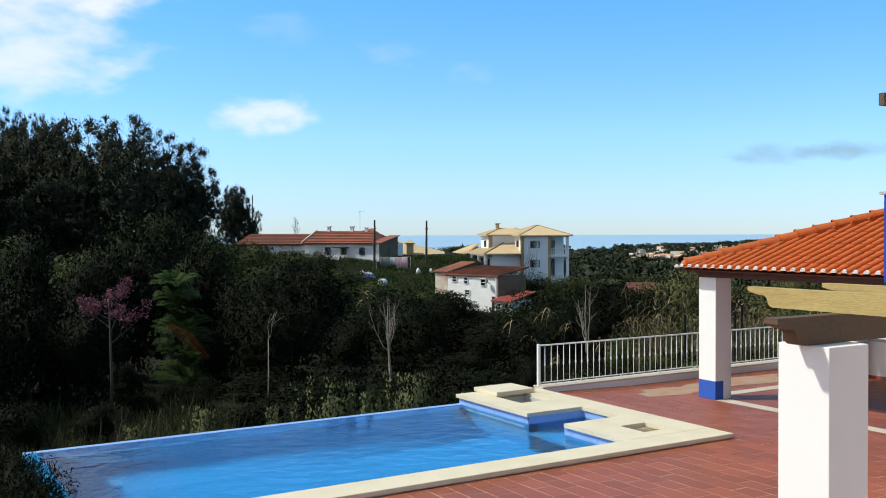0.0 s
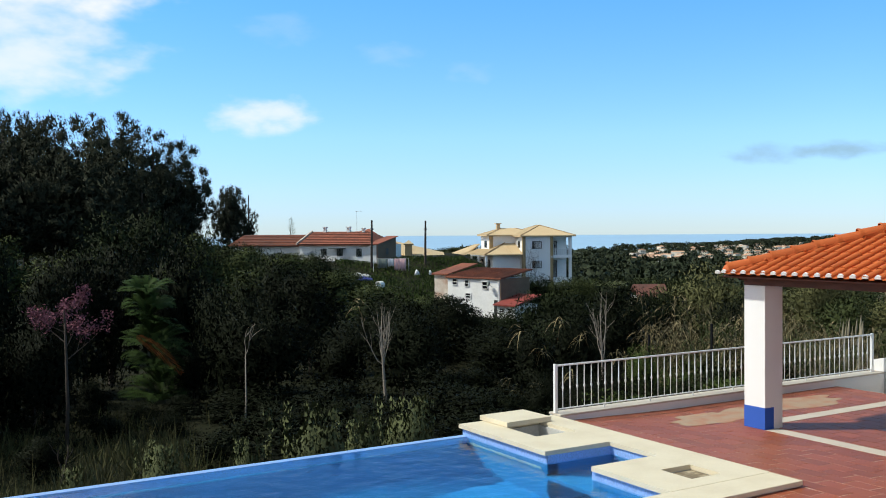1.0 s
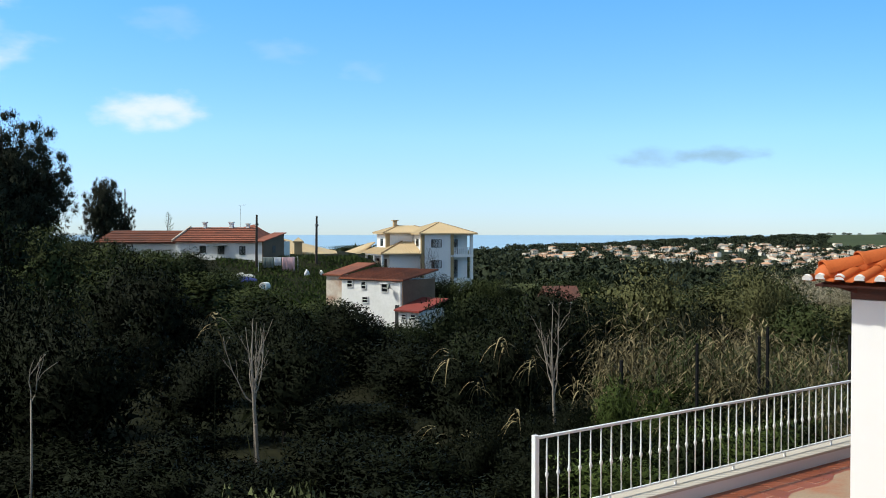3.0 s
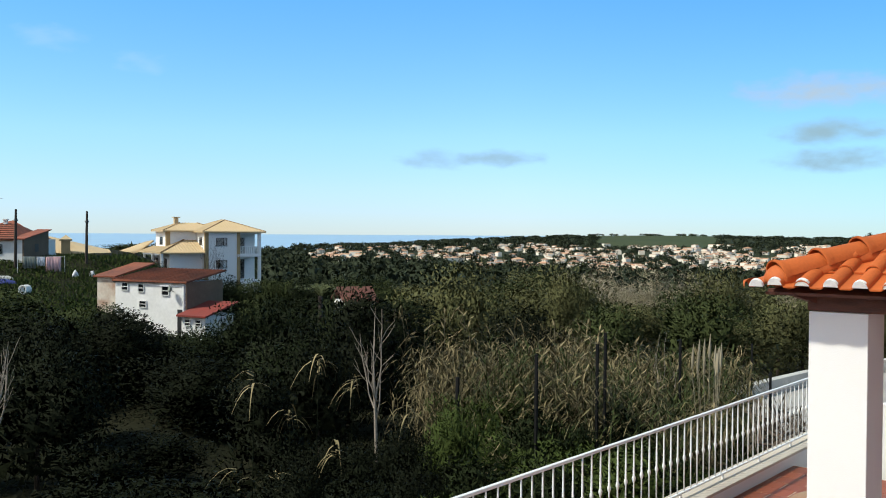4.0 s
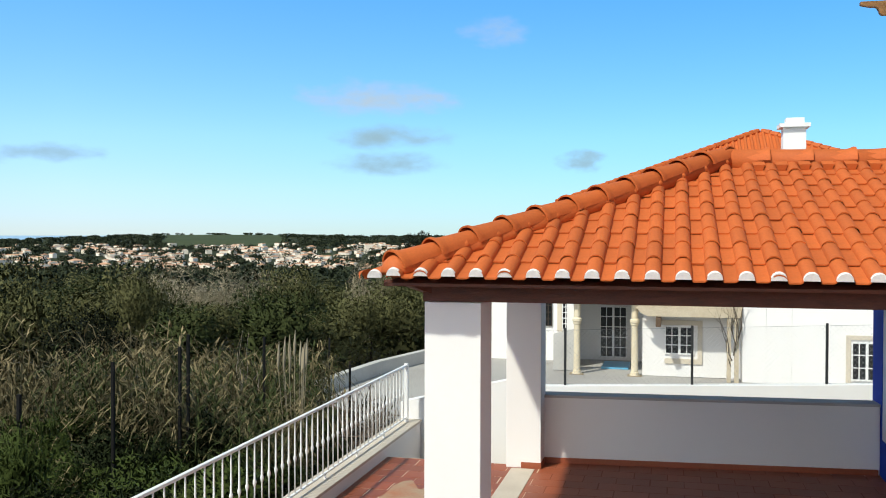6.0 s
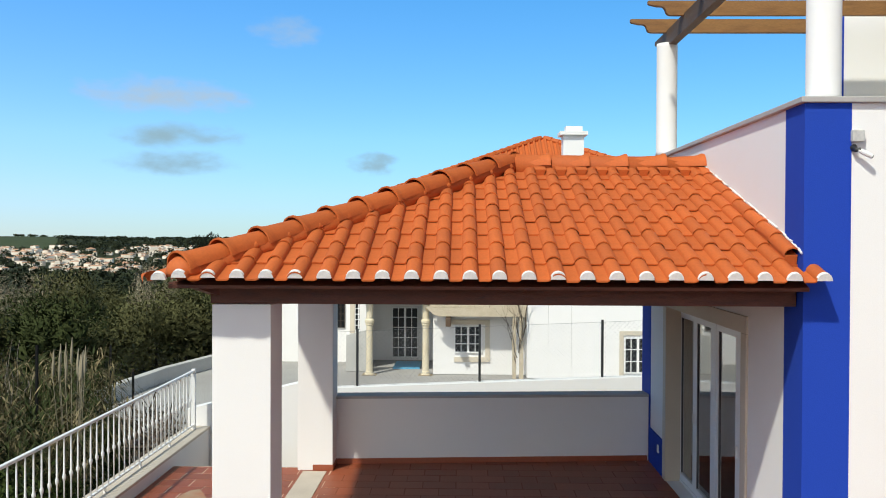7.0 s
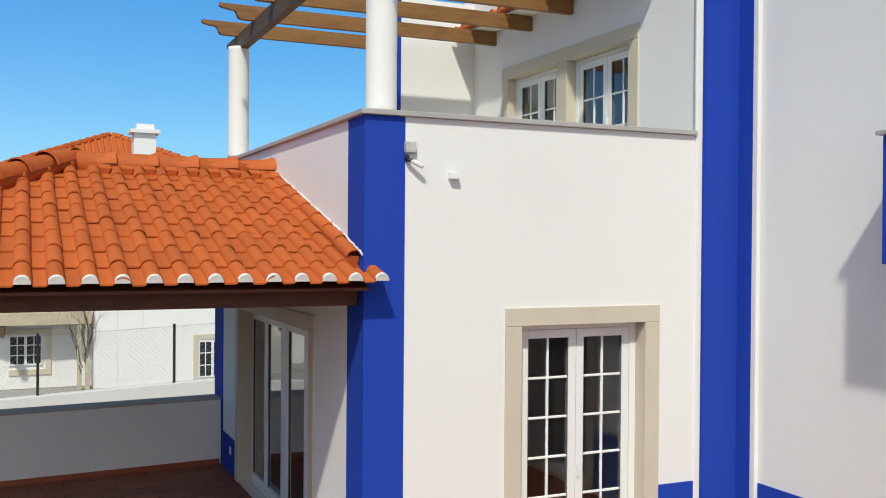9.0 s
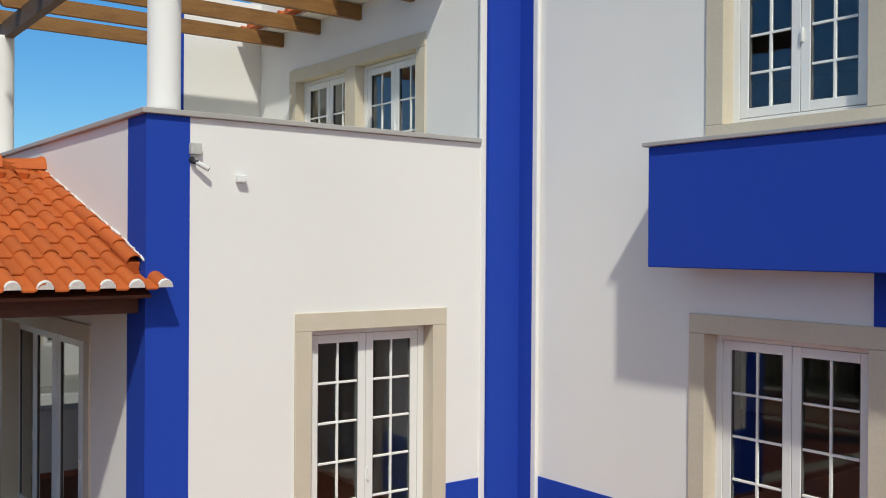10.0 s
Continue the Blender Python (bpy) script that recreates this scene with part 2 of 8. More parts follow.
SEA = material("sea", (0.30, 0.46, 0.60), 0.6, second=(0.26, 0.42, 0.58), grain=0.05, patch=0.2, fine=0.02, coarse=0.002, bump=0)
BROWN_RENDER = material("brown unpainted render", (0.19, 0.125, 0.082), 0.95, second=(0.12, 0.08, 0.055), grain=0.12, patch=0.35, fine=7, coarse=0.7, bump=0.3)
STAINED = material("rain stained render", (0.62, 0.55, 0.46), 0.95, second=(0.34, 0.17, 0.10), grain=0.1, patch=0.45, fine=7, coarse=1.4, bump=0.3)
RUST_ROOF = material("rusty red roof tile", (0.26, 0.075, 0.035), 0.9, second=(0.12, 0.045, 0.030), grain=0.2, patch=0.45, fine=7, coarse=0.6, bump=0.3, island=0.15)
RED_ROOF = material("bright red roof paint", (0.24, 0.035, 0.024), 0.8, second=(0.15, 0.035, 0.025), grain=0.1, patch=0.3, fine=7, coarse=0.8, bump=0.2)
TERRACE_ROOF = material("weathered red roof tile", (0.30, 0.085, 0.045), 0.9, second=(0.15, 0.055, 0.036), grain=0.2, patch=0.4, fine=6, coarse=0.8, bump=0.3)
RIDGE_TAN = material("brown ridge tile", (0.30, 0.19, 0.09), 0.85, grain=0.1, patch=0.2, bump=0.1)
TAN = material("tan wall paint", (0.42, 0.30, 0.15), 0.85, grain=0.06, patch=0.2, fine=9, coarse=0.8, bump=0.1)
VILLA_WALL = material("bright white render", (0.84, 0.84, 0.82), 0.9, second=(0.74, 0.73, 0.70), grain=0.04, patch=0.15, fine=7, coarse=0.6, bump=0.1)
SHUTTER = material("dark green shutter paint", (0.05, 0.065, 0.05), 0.7, grain=0.1, patch=0.2, bump=0.1)
TARP = material("blue tarpaulin", (0.03, 0.045, 0.22), 0.6, grain=0.08, patch=0.2, bump=0.1)
CLOTH_PINK = material("pink cotton", (0.70, 0.42, 0.42), 0.9, grain=0.05)
CLOTH_WHITE = material("white cotton", (0.72, 0.72, 0.74), 0.9, grain=0.05)
CLOTH_GREY = material("grey green cotton", (0.20, 0.22, 0.19), 0.9, grain=0.05)
PANE = material("dark window pane", (0.012, 0.014, 0.016), 0.15, grain=0.05, bump=0, spec=0.35)
CYAN = material("light blue plastic sheet", (0.10, 0.42, 0.66), 0.4, grain=0.06)
DIRT = material("dirt and rubble", (0.20, 0.15, 0.09), 0.95, second=(0.40, 0.33, 0.22), grain=0.3, patch=0.5, fine=16, coarse=6, bump=0.6)


def leafy(name, base, second, vary=0.14):
    m = material(name, base, 0.7, second=second, grain=0.10, patch=0.5, fine=3.0, coarse=0.5, bump=0, island=vary, each=0.18, spec=0.06)
    return m


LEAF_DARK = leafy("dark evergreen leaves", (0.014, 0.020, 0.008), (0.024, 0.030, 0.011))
LEAF = leafy("green leaves", (0.039, 0.050, 0.018), (0.052, 0.061, 0.021))
# the valley's deep shade is put into this leaf colour
LEAF_SHADED = leafy("evergreen leaves darkened for shade", (0.0075, 0.010, 0.0045), (0.012, 0.0145, 0.006))
LEAF_OLIVE = leafy("olive evergreen leaves", (0.088, 0.089, 0.037), (0.108, 0.102, 0.045))
LEAF_MID = leafy("mid green leaves", (0.050, 0.070, 0.018), (0.032, 0.048, 0.014))
LEAF_FERN = leafy("feathery green leaves", (0.030, 0.052, 0.012), (0.020, 0.036, 0.010))
LEAF_LIGHT = leafy("greyish light green leaves", (0.090, 0.100, 0.046), (0.06, 0.072, 0.03))
NEEDLES = leafy("pine needles", (0.026, 0.030, 0.019), (0.036, 0.039, 0.022))
DRY = leafy("dry cane leaves", (0.18, 0.143, 0.078), (0.05, 0.054, 0.022), 0.6)
GRASS = leafy("rough grass", (0.058, 0.060, 0.024), (0.085, 0.074, 0.036), 0.4)
LEAF_FAR = leafy("far woodland leaves", (0.026, 0.034, 0.020), (0.040, 0.048, 0.024))
BLOSSOM = leafy("mauve pink blossom", (0.19, 0.075, 0.095), (0.11, 0.045, 0.06), 0.35)
TWIG = leafy("bare grey twigs", (0.34, 0.29, 0.20), (0.22, 0.19, 0.13), 0.35)
TWIG_BROWN = leafy("bare brown twigs", (0.13, 0.10, 0.075), (0.09, 0.07, 0.05), 0.3)
RUSSET = leafy("russet dead frond", (0.30, 0.085, 0.025), (0.20, 0.06, 0.02), 0.3)


def clear(name, tint, ior, rough=0.0, ripple=0.0):
    """Glass or water: a clear dielectric."""
    m = bpy.data.materials.new(name)
    m.use_nodes = True
    n, l = m.node_tree.nodes, m.node_tree.links
    p = n["Principled BSDF"]
    p.inputs["Base Color"].default_value = (*tint, 1)
    p.inputs["Roughness"].default_value = rough
    p.inputs["IOR"].default_value = ior
    p.inputs["Transmission Weight"].default_value = 1.0
    if ripple:
        co, nz, b = n.new("ShaderNodeTexCoord"), n.new("ShaderNodeTexNoise"), n.new("ShaderNodeBump")
        nz.inputs["Scale"].default_value, nz.inputs["Detail"].default_value = 3.2, 5
        l.new(co.outputs["Object"], nz.inputs["Vector"])
        b.inputs["Strength"].default_value, b.inputs["Distance"].default_value = ripple, 0.05
        l.new(nz.outputs["Fac"], b.inputs["Height"])
        l.new(b.outputs[0], p.inputs["Normal"])
    return m


GLASS = clear("window glass", (0.86, 0.90, 0.90), 1.5)
WATER = clear("pool water", (0.22, 0.63, 0.80), 1.21, 0.10, 0.38)


# ---- mesh helpers ----
def box(bm, x0, x1, y0, y1, z0, z1, bevel=0.0):
    v = [bm.verts.new(p) for p in ((x0, y0, z0), (x1, y0, z0), (x1, y1, z0), (x0, y1, z0), (x0, y0, z1), (x1, y0, z1), (x1, y1, z1), (x0, y1, z1))]
    f = [bm.faces.new([v[i] for i in q]) for q in ((0, 3, 2, 1), (4, 5, 6, 7), (0, 1, 5, 4), (1, 2, 6, 5), (2, 3, 7, 6), (3, 0, 4, 7))]
    if bevel:
        edges = list({e for q in f for e in q.edges})
        bmesh.ops.bevel(bm, geom=edges, offset=bevel, segments=2, profile=0.5, affect="EDGES")


def tube(bm, points, radii, sides=8, caps=True):
    """A tapered round bar along points."""
    rings = []
    points = [Vector(p) for p in points]
    for i, p in enumerate(points):
        d = (points[min(i + 1, len(points) - 1)] - points[max(i - 1, 0)]).normalized()
        a = d.cross(Vector((0, 0, 1)) if abs(d.z) < 0.95 else Vector((1, 0, 0))).normalized()
        b = d.cross(a)
        rings.append([bm.verts.new(p + (a * math.cos(k * math.tau / sides) + b * math.sin(k * math.tau / sides)) * radii[i]) for k in range(sides)])
    for r0, r1 in zip(rings, rings[1:]):
        for k in range(sides):
            bm.faces.new((r0[k], r0[(k + 1) % sides], r1[(k + 1) % sides], r1[k]))
    if caps:
        bm.faces.new(rings[0][::-1])
        bm.faces.new(rings[-1])


def prism(bm, outline, axis, a, b):
    """Extrudes a closed outline of (u, w) pairs along x, y or z from a to b."""
    def at(u, w, k):
        return {"x": (k, u, w), "y": (u, k, w), "z": (u, w, k)}[axis]
    lo = [bm.verts.new(at(u, w, a)) for u, w in outline]
    hi = [bm.verts.new(at(u, w, b)) for u, w in outline]
    n = len(outline)
    bm.faces.new(lo[::-1])
    bm.faces.new(hi)
    for i in range(n):
        bm.faces.new((lo[i], lo[(i + 1) % n], hi[(i + 1) % n], hi[i]))


def finish(bm, name, mat, smooth=False):
    bmesh.ops.recalc_face_normals(bm, faces=bm.faces)
    me = bpy.data.meshes.new(name)
    bm.to_mesh(me)
    bm.free()
    me.materials.append(mat)
    if smooth:
        me.polygons.foreach_set("use_smooth", [True] * len(me.polygons))
    return me


def part(name, bm, mat, parent, label="", smooth=False):
    ob = new(name, finish(bm, name, mat, smooth))
    ob.parent = parent
    if label:
        ob["label"] = label
    return ob


def piece(name, me, parent, m):
    """One more object on a shared mesh, under parent, at the local pose m."""
    ob = new(name, me)
    ob.parent = parent
    ob.matrix_basis = m
    return ob


def group_of(name, label, category, at=(0, 0, 0), turn=0.0, group="", kind=""):
    ob = new(name)
    ob.matrix_basis = pose(*at, 0, 0, turn)
    ob.empty_display_size = 0.2
    return tagged(ob, label, category, group, kind)


def solid(name, mat, label, category, boxes, bevel=0.0, kind="structure"):
    bm = bmesh.new()
    for b in boxes:
        box(bm, *b, bevel)
    return tagged(new(name, finish(bm, name, mat)), label, category, "", kind)


def wall_boxes(a0, a1, z0, z1, holes):
    """Splits a wall stretch a0..a1 by z0..z1 round holes (a, b, z, w) that don't overlap along a."""
    out, at = [], a0
    for a, b, z, w in sorted(holes):
        if a > at:
            out.append((at, a, z0, z1))
        if z > z0:
            out.append((a, b, z0, z))
        if w < z1:
            out.append((a, b, w, z1))
        at = b
    if at < a1:
        out.append((at, a1, z0, z1))
    return out


# ---- the terrace, the pool and the house: plan ----
X_FRONT, Y_PORCH, Y_WING, Y_UP = 14.393, 8.816, 5.058, 5.51
Z_PARAPET, Z_CEIL = 4.0, 2.72
POOL_X0, POOL_X1, POOL_Y0, POOL_Y1 = 2.1, 10.06, 10.43, 15.45
RISE = 0.06


def floor_z(x):
    return float(np.interp(x, (12.0, 12.6, 13.2, 13.8, 14.4), (RISE, RISE * 0.733, RISE / 2, RISE * 0.267, 0.0)))



# terrace slab, open where the pool lies
solid("floor", GROUT, "sandy grout bed of the terracotta terrace", "terrace", [
    (14.4, 19.54, -9, 15.088, -2.7, -0.003), (19.54, 21.6, -9, 13.45, -2.7, -0.003), (-14, 12.0, -9, 9.96, -0.5, RISE - 0.003), (11.84, 12.0, 9.96, 15.10, -0.5, RISE - 0.003)])
bm = bmesh.new()
prism(bm, [(12.0, -0.5), (14.4, -0.5), (14.4, -0.003), (13.8, 0.016 * RISE / 0.06 - 0.003), (13.2, RISE / 2 - 0.003), (12.6, RISE - 0.016 * RISE / 0.06 - 0.003), (12.0, RISE - 0.003)], "y", -9, 15.10)
tagged(new("floor_fall", finish(bm, "floor_fall", GROUT)), "sandy grout bed falling away from the pool", "terrace", "", "structure")

# pool basin
basin = group_of("swimming_pool", "infinity-edge swimming pool lined with blue mosaic", "pool", kind="structure")
bm = bmesh.new()
box(bm, POOL_X0, POOL_X1, POOL_Y0, POOL_Y1 - 0.12, -1.65, -1.5)
box(bm, POOL_X0, POOL_X1, POOL_Y0 - 0.2, POOL_Y0, -1.65, -0.02)
box(bm, POOL_X0 - 0.2, POOL_X0, POOL_Y0 - 0.2, POOL_Y1, -1.65, -0.046)
box(bm, POOL_X1, POOL_X1 + 0.2, POOL_Y0, 12.05, -1.65, -0.02)
box(bm, POOL_X1, POOL_X1 + 0.2, 13.10, POOL_Y1, -1.65, -0.02)
box(bm, POOL_X1, 11.4, 12.05, 13.10, -0.75, -0.6)
box(bm, POOL_X1 - 0.004, 11.3, 11.9, 12.05, -1.65, -0.02)
box(bm, POOL_X1 - 0.004, 11.3, 13.10, 13.25, -1.65, -0.02)
box(bm, 11.3, 11.45, 12.05, 13.10, -1.65, -0.02)
part("basin", bm, MOSAIC, basin)
bm = bmesh.new()
cove = [(POOL_Y1 - 0.11, -1.51)] + [(POOL_Y1 - 0.115 - 1.3 * (1 - math.sin(radians(k))), -1.51 + 1.2 * (1 - math.cos(radians(k)))) for k in range(0, 91, 9)]
prism(bm, cove, "x", POOL_X0, POOL_X1)
part("cove", bm, MOSAIC, basin, smooth=True)
bm = bmesh.new()
box(bm, POOL_X0 - 0.2, POOL_X1, POOL_Y1 - 0.12, POOL_Y1 + 0.03, -2.4, -0.042, 0.008)
part("infinity_edge", bm, MOSAIC_PALE, basin, "pale blue overflow edge")
# waterline band under the coping
bm = bmesh.new()
box(bm, POOL_X1 - 0.012, POOL_X1 + 0.01, 13.09, POOL_Y1 + 0.02, -0.10, 0.075)
box(bm, POOL_X1 - 0.012, 11.31, 13.088, 13.11, -0.10, 0.075)
box(bm, 11.288, 11.31, 12.06, 13.088, -0.10, 0.075)
box(bm, POOL_X1 - 0.012, 11.288, 12.04, 12.062, -0.10, 0.075)
box(bm, POOL_X1 - 0.012, POOL_X1 + 0.01, POOL_Y0, 12.04, -0.10, 0.075)
box(bm, POOL_X0, POOL_X1 - 0.012, POOL_Y0 - 0.01, POOL_Y0 + 0.012, -0.10, 0.075)
part("waterline_band", bm, MOSAIC_PALE, basin, "pale blue mosaic waterline band")
bm = bmesh.new()
v = [bm.verts.new(p) for p in ((POOL_X0, POOL_Y0, -0.05), (POOL_X1, POOL_Y0, -0.05), (POOL_X1, 12.05, -0.05), (11.3, 12.05, -0.05), (11.3, 13.10, -0.05), (POOL_X1, 13.10, -0.05), (POOL_X1, POOL_Y1 - 0.1, -0.05), (POOL_X0, POOL_Y1 - 0.1, -0.05))]
bm.faces.new(v)
water = tagged(new("water", finish(bm, "water", WATER)), "clear blue pool water, slightly rippled", "water", "", "structure")
water.visible_shadow = False

# coping: platforms with an open hatch each, and the near border
coping = group_of("pool_coping", "cream stone pool coping with two hatch openings", "coping", kind="structure")
bm = bmesh.new()
for x0, x1, y0, y1 in ((10.0, 10.52, 13.08, 15.52), (10.52, 11.34, 13.08, 14.0), (10.52, 11.34, 15.02, 15.52), (11.34, 11.85, 11.95, 15.28),
                       (10.0, 10.68, 10.48, 12.02), (10.68, 11.24, 10.48, 10.78), (10.68, 11.24, 11.36, 12.02), (11.24, 11.34, 10.48, 12.02), (11.34, 11.85, 10.48, 11.95), (11.26, 11.34, 12.02, 13.08)):
    box(bm, x0, x1, y0, y1, 0.075, 0.143)
bmesh.ops.remove_doubles(bm, verts=bm.verts, dist=0.0005)
part("platform", bm, COPING, coping)
bm = bmesh.new()
box(bm, POOL_X0 - 0.25, 11.85, 9.945, 10.48, 0.075, 0.1425, 0.01)
part("border", bm, COPING, coping)
bm = bmesh.new()
for b in ((10.68, 11.24, 10.78, 11.36, 0.02, 0.07), ):
    box(bm, *b)
part("hatch_bed", bm, DIRT, coping, "dirty rubble in the sunken hatch")
bm = bmesh.new()
for b in ((10.05, 11.84, 13.26, 15.5, -0.4, -0.3), (10.3, 11.84, 10.05, 11.9, -0.4, 0.0), (10.52, 10.56, 14.0, 15.02, -0.3, 0.074), (11.30, 11.34, 14.0, 15.02, -0.3, 0.074), (10.56, 11.30, 14.0, 14.04, -0.3, 0.074), (10.56, 11.30, 14.98, 15.02, -0.3, 0.074), (11.45, 11.84, 10.0, 15.1, -0.4, 0.074), (POOL_X0, 11.84, 9.97, 10.38, -0.4, 0.074), (10.2, 11.3, 11.35, 11.9, 0.0, 0.074), (10.2, 10.5, 13.25, 15.4, -0.3, 0.074)):
    box(bm, *b)
part("masonry", bm, CONCRETE, coping, "raw grey masonry under the coping")
lid = solid("hatch_lid", COPING, "loose cream stone slab pushed off the hatch", "lid", [], kind="")
bm = bmesh.new()
box(bm, -0.48, 0.48, -0.40, 0.40, 0.0, 0.085, 0.008)
lid.data = finish(bm, "hatch_lid", COPING)
lid.matrix_basis = pose(10.98, 15.22, 0.146, 0, 0, 2)

solid("floor_porch", PORCH_GROUT, "dark red grout bed of the porch tiles", "porch floor", [(14.81, 20.0, 8.83, 12.85, -0.3, -0.0016)])
# pale stone bands between the porch pillars
solid("trim_band", STRIP, "pale stone bands edging the porch floor", "edging", [
    (14.50, 14.80, 8.83, 12.79, -0.01, 0.006), (14.96, 19.32, 13.06, 13.36, -0.01, 0.006)])

# dried cement left on the terrace tiles
def stain(cx, cy, rx, ry, seed):
    random.seed(seed)
    bm = bmesh.new()
    ring = []
    for k in range(40):
        a = math.tau * k / 40
        r = 1 + 0.16 * math.sin(3 * a + seed) + 0.10 * math.sin(7 * a + 2 * seed) + random.uniform(-0.05, 0.05)
        x, y = cx + rx * r * math.cos(a), cy + ry * r * math.sin(a)
        ring.append(bm.verts.new((x, y, floor_z(x) + 0.004)))
    c = bm.verts.new((cx, cy, floor_z(cx) + 0.0045))
    for k in range(40):
        bm.faces.new((c, ring[k], ring[(k + 1) % 40]))
    return tagged(new("cement_stain", finish(bm, "cement_stain", CEMENT)), "thin beige film of dried cement on the terrace tiles", "stain")


stain(14.5, 14.0, 0.95, 0.42, 3)
stain(16.7, 14.2, 1.7, 0.45, 5)

# ---- railing on its kerb ----
solid("kerb", PLASTER, "white rendered kerb under the railing", "kerb", [(11.87, 21.25, 15.09, 15.40, -2.6, 0.14)], 0.008)
solid("kerb_cap", STRIP, "pale stone cap of the kerb", "kerb", [(11.86, 21.26, 15.07, 15.42, 0.142, 0.178)], 0.006)
rail = group_of("railing", "white painted steel railing with knobbed balusters", "railing", (0, 15.244, 0))
RX0, RX1 = 11.88, 21.0
bm = bmesh.new()
box(bm, RX0, RX1, -0.022, 0.022, 1.015, 1.045, 0.006)
part("top_rail", bm, METAL, rail)
bm = bmesh.new()
box(bm, RX0, RX1, -0.016, 0.016, 0.235, 0.255, 0.004)
part("bottom_rail", bm, METAL, rail)
bm = bmesh.new()
box(bm, -0.03, 0.03, -0.03, 0.03, 0.178, 1.06, 0.006)
post_me = finish(bm, "post", METAL)
for k in range(2):
    piece("post", post_me, rail, pose((RX0, RX1)[k], 0, 0))
bm = bmesh.new()
tube(bm, [(0, 0, 0.25), (0, 0, 0.575), (0, 0, 0.595), (0, 0, 0.615), (0, 0, 0.635), (0, 0, 0.655), (0, 0, 0.98), (0, 0, 1.016)], [0.008, 0.008, 0.012, 0.019, 0.019, 0.011, 0.008, 0.008], 7)
bal_me = finish(bm, "baluster", METAL, True)
NBAL = 55
for k in range(1, NBAL):
    piece("baluster", bal_me, rail, pose(RX0 + (RX1 - RX0) * k / NBAL, 0, 0))
bm = bmesh.new()
box(bm, -0.012, 0.012, -0.012, 0.012, 0.178, 0.24)
foot_me = finish(bm, "foot", METAL)
for k in range(1, 8):
    piece("foot", foot_me, rail, pose(RX0 + (RX1 - RX0) * k / 8, 0, 0))

# ---- porch pillars ----
def pillar(x, y, top, blue, label):
    p = group_of("porch_pillar", label, "pillar", (x, y, 0), group="porch pillars")
    bm = bmesh.new()
    box(bm, -0.225, 0.225, -0.225, 0.225, 0.0, top, 0.006)
    part("shaft", bm, PLASTER, p)
    if blue:
        bm = bmesh.new()
        box(bm, -0.229, 0.0, -0.226, 0.226, 0.002, 0.38, 0.002)
        part("skirting", bm, BLUE_FOOT, p, "blue painted foot")
    else:
        bm = bmesh.new()
        box(bm, -0.232, 0.15, -0.232, 0.03, 0.0, 0.075, 0.003)
        part("skirting", bm, FLOOR, p, "terracotta skirting tile")
    return p


pillar(14.725, 13.022, 2.48, True, "square white plastered pillar with a blue foot")
pillar(19.60, 13.215, 2.48, False, "square white plastered pillar with a terracotta skirting")

# low walls closing the porch
def skew_wall(name, mat, a, b, thick, z0, z1, label, category="wall", zb=None):
    """A wall between two plan points, its far side away from the porch; zb: the top's height at b."""
    a, b = Vector((*a, 0)), Vector((*b, 0))
    d = (b - a).normalized()
    n = Vector((d.y, -d.x, 0)) * thick
    bm = bmesh.new()
    zb = z1 if zb is None else zb
    v = [bm.verts.new(p) for p in (a, b, b + n, a + n)]
    w = [bm.verts.new(p + Vector((0, 0, h))) for p, h in ((a, z1), (b, zb), (b + n, zb), (a + n, z1))]
    for q in v:
        q.co.z = z0
    bm.faces.new(v[::-1])
    bm.faces.new(w)
    for i in range(4):
        bm.faces.new((v[i], v[(i + 1) % 4], w[(i + 1) % 4], w[i]))
    return tagged(new(name, finish(bm, name, mat)), label, category, "", "structure")


skew_wall("wall_porch", PLASTER, (20.09, 8.83), (19.70, 13.44), 0.24, -0.3, 0.86, "low white plastered wall closing the porch")
skew_wall("trim_porch_wall", SLATE, (20.06, 8.83), (19.67, 13.45), 0.30, 0.862, 0.895, "grey stone cap on the low porch wall", "coping")
skew_wall("baseboard_porch", FLOOR, (20.07, 8.85), (19.72, 12.98), 0.03, 0.0, 0.07, "terracotta skirting along the low wall", "skirting")
skew_wall("wall_stairwell", PLASTER, (21.3, 13.46), (21.27, 15.42), 0.25, -2.7, 0.89, "white plastered wall with a sloping top beyond the sunken steps", "wall", 0.42)
solid("floor_stairwell", CONCRETE, "concrete floor of the sunken stairwell", "floor", [(19.54, 21.3, 13.45, 15.09, -2.7, -2.5)])
skew_wall("wall_boundary", PLASTER, (24.2, 4.0), (24.08, 13.75), -0.25, -3.2, 0.74, "white boundary wall that carries the wire fence", "wall", 0.33)

# ---- house walls ----
def grown(hole, by=0.025):
    a, b, z, w = hole
    return (a - by, b + by, z - by if z > 1 else z, w + by)


DOOR1 = (6.13, 7.40, 0.0, 2.285)
front = [(X_FRONT, X_FRONT + 0.3, a, b, z, w) for a, b, z, w in wall_boxes(Y_UP, Y_PORCH, -0.3, Z_PARAPET, [grown(DOOR1)])]
solid("wall_front", PLASTER, "white plastered house wall with a glazed door", "wall", front)
DOOR_N = (15.89, 19.015, 0.0, 2.15)
north = [(a, b, Y_PORCH - 0.3, Y_PORCH, z, w) for a, b, z, w in wall_boxes(X_FRONT + 0.3, 20.6, -0.3, Z_PARAPET, [grown(DOOR_N)])]
solid("wall_porch_side", PLASTER, "white plastered house wall behind the porch", "wall", north)
DOOR2, WIN2 = (10.765, 12.135, 0.0, 2.325), (10.79, 11.978, 3.99, 5.39)
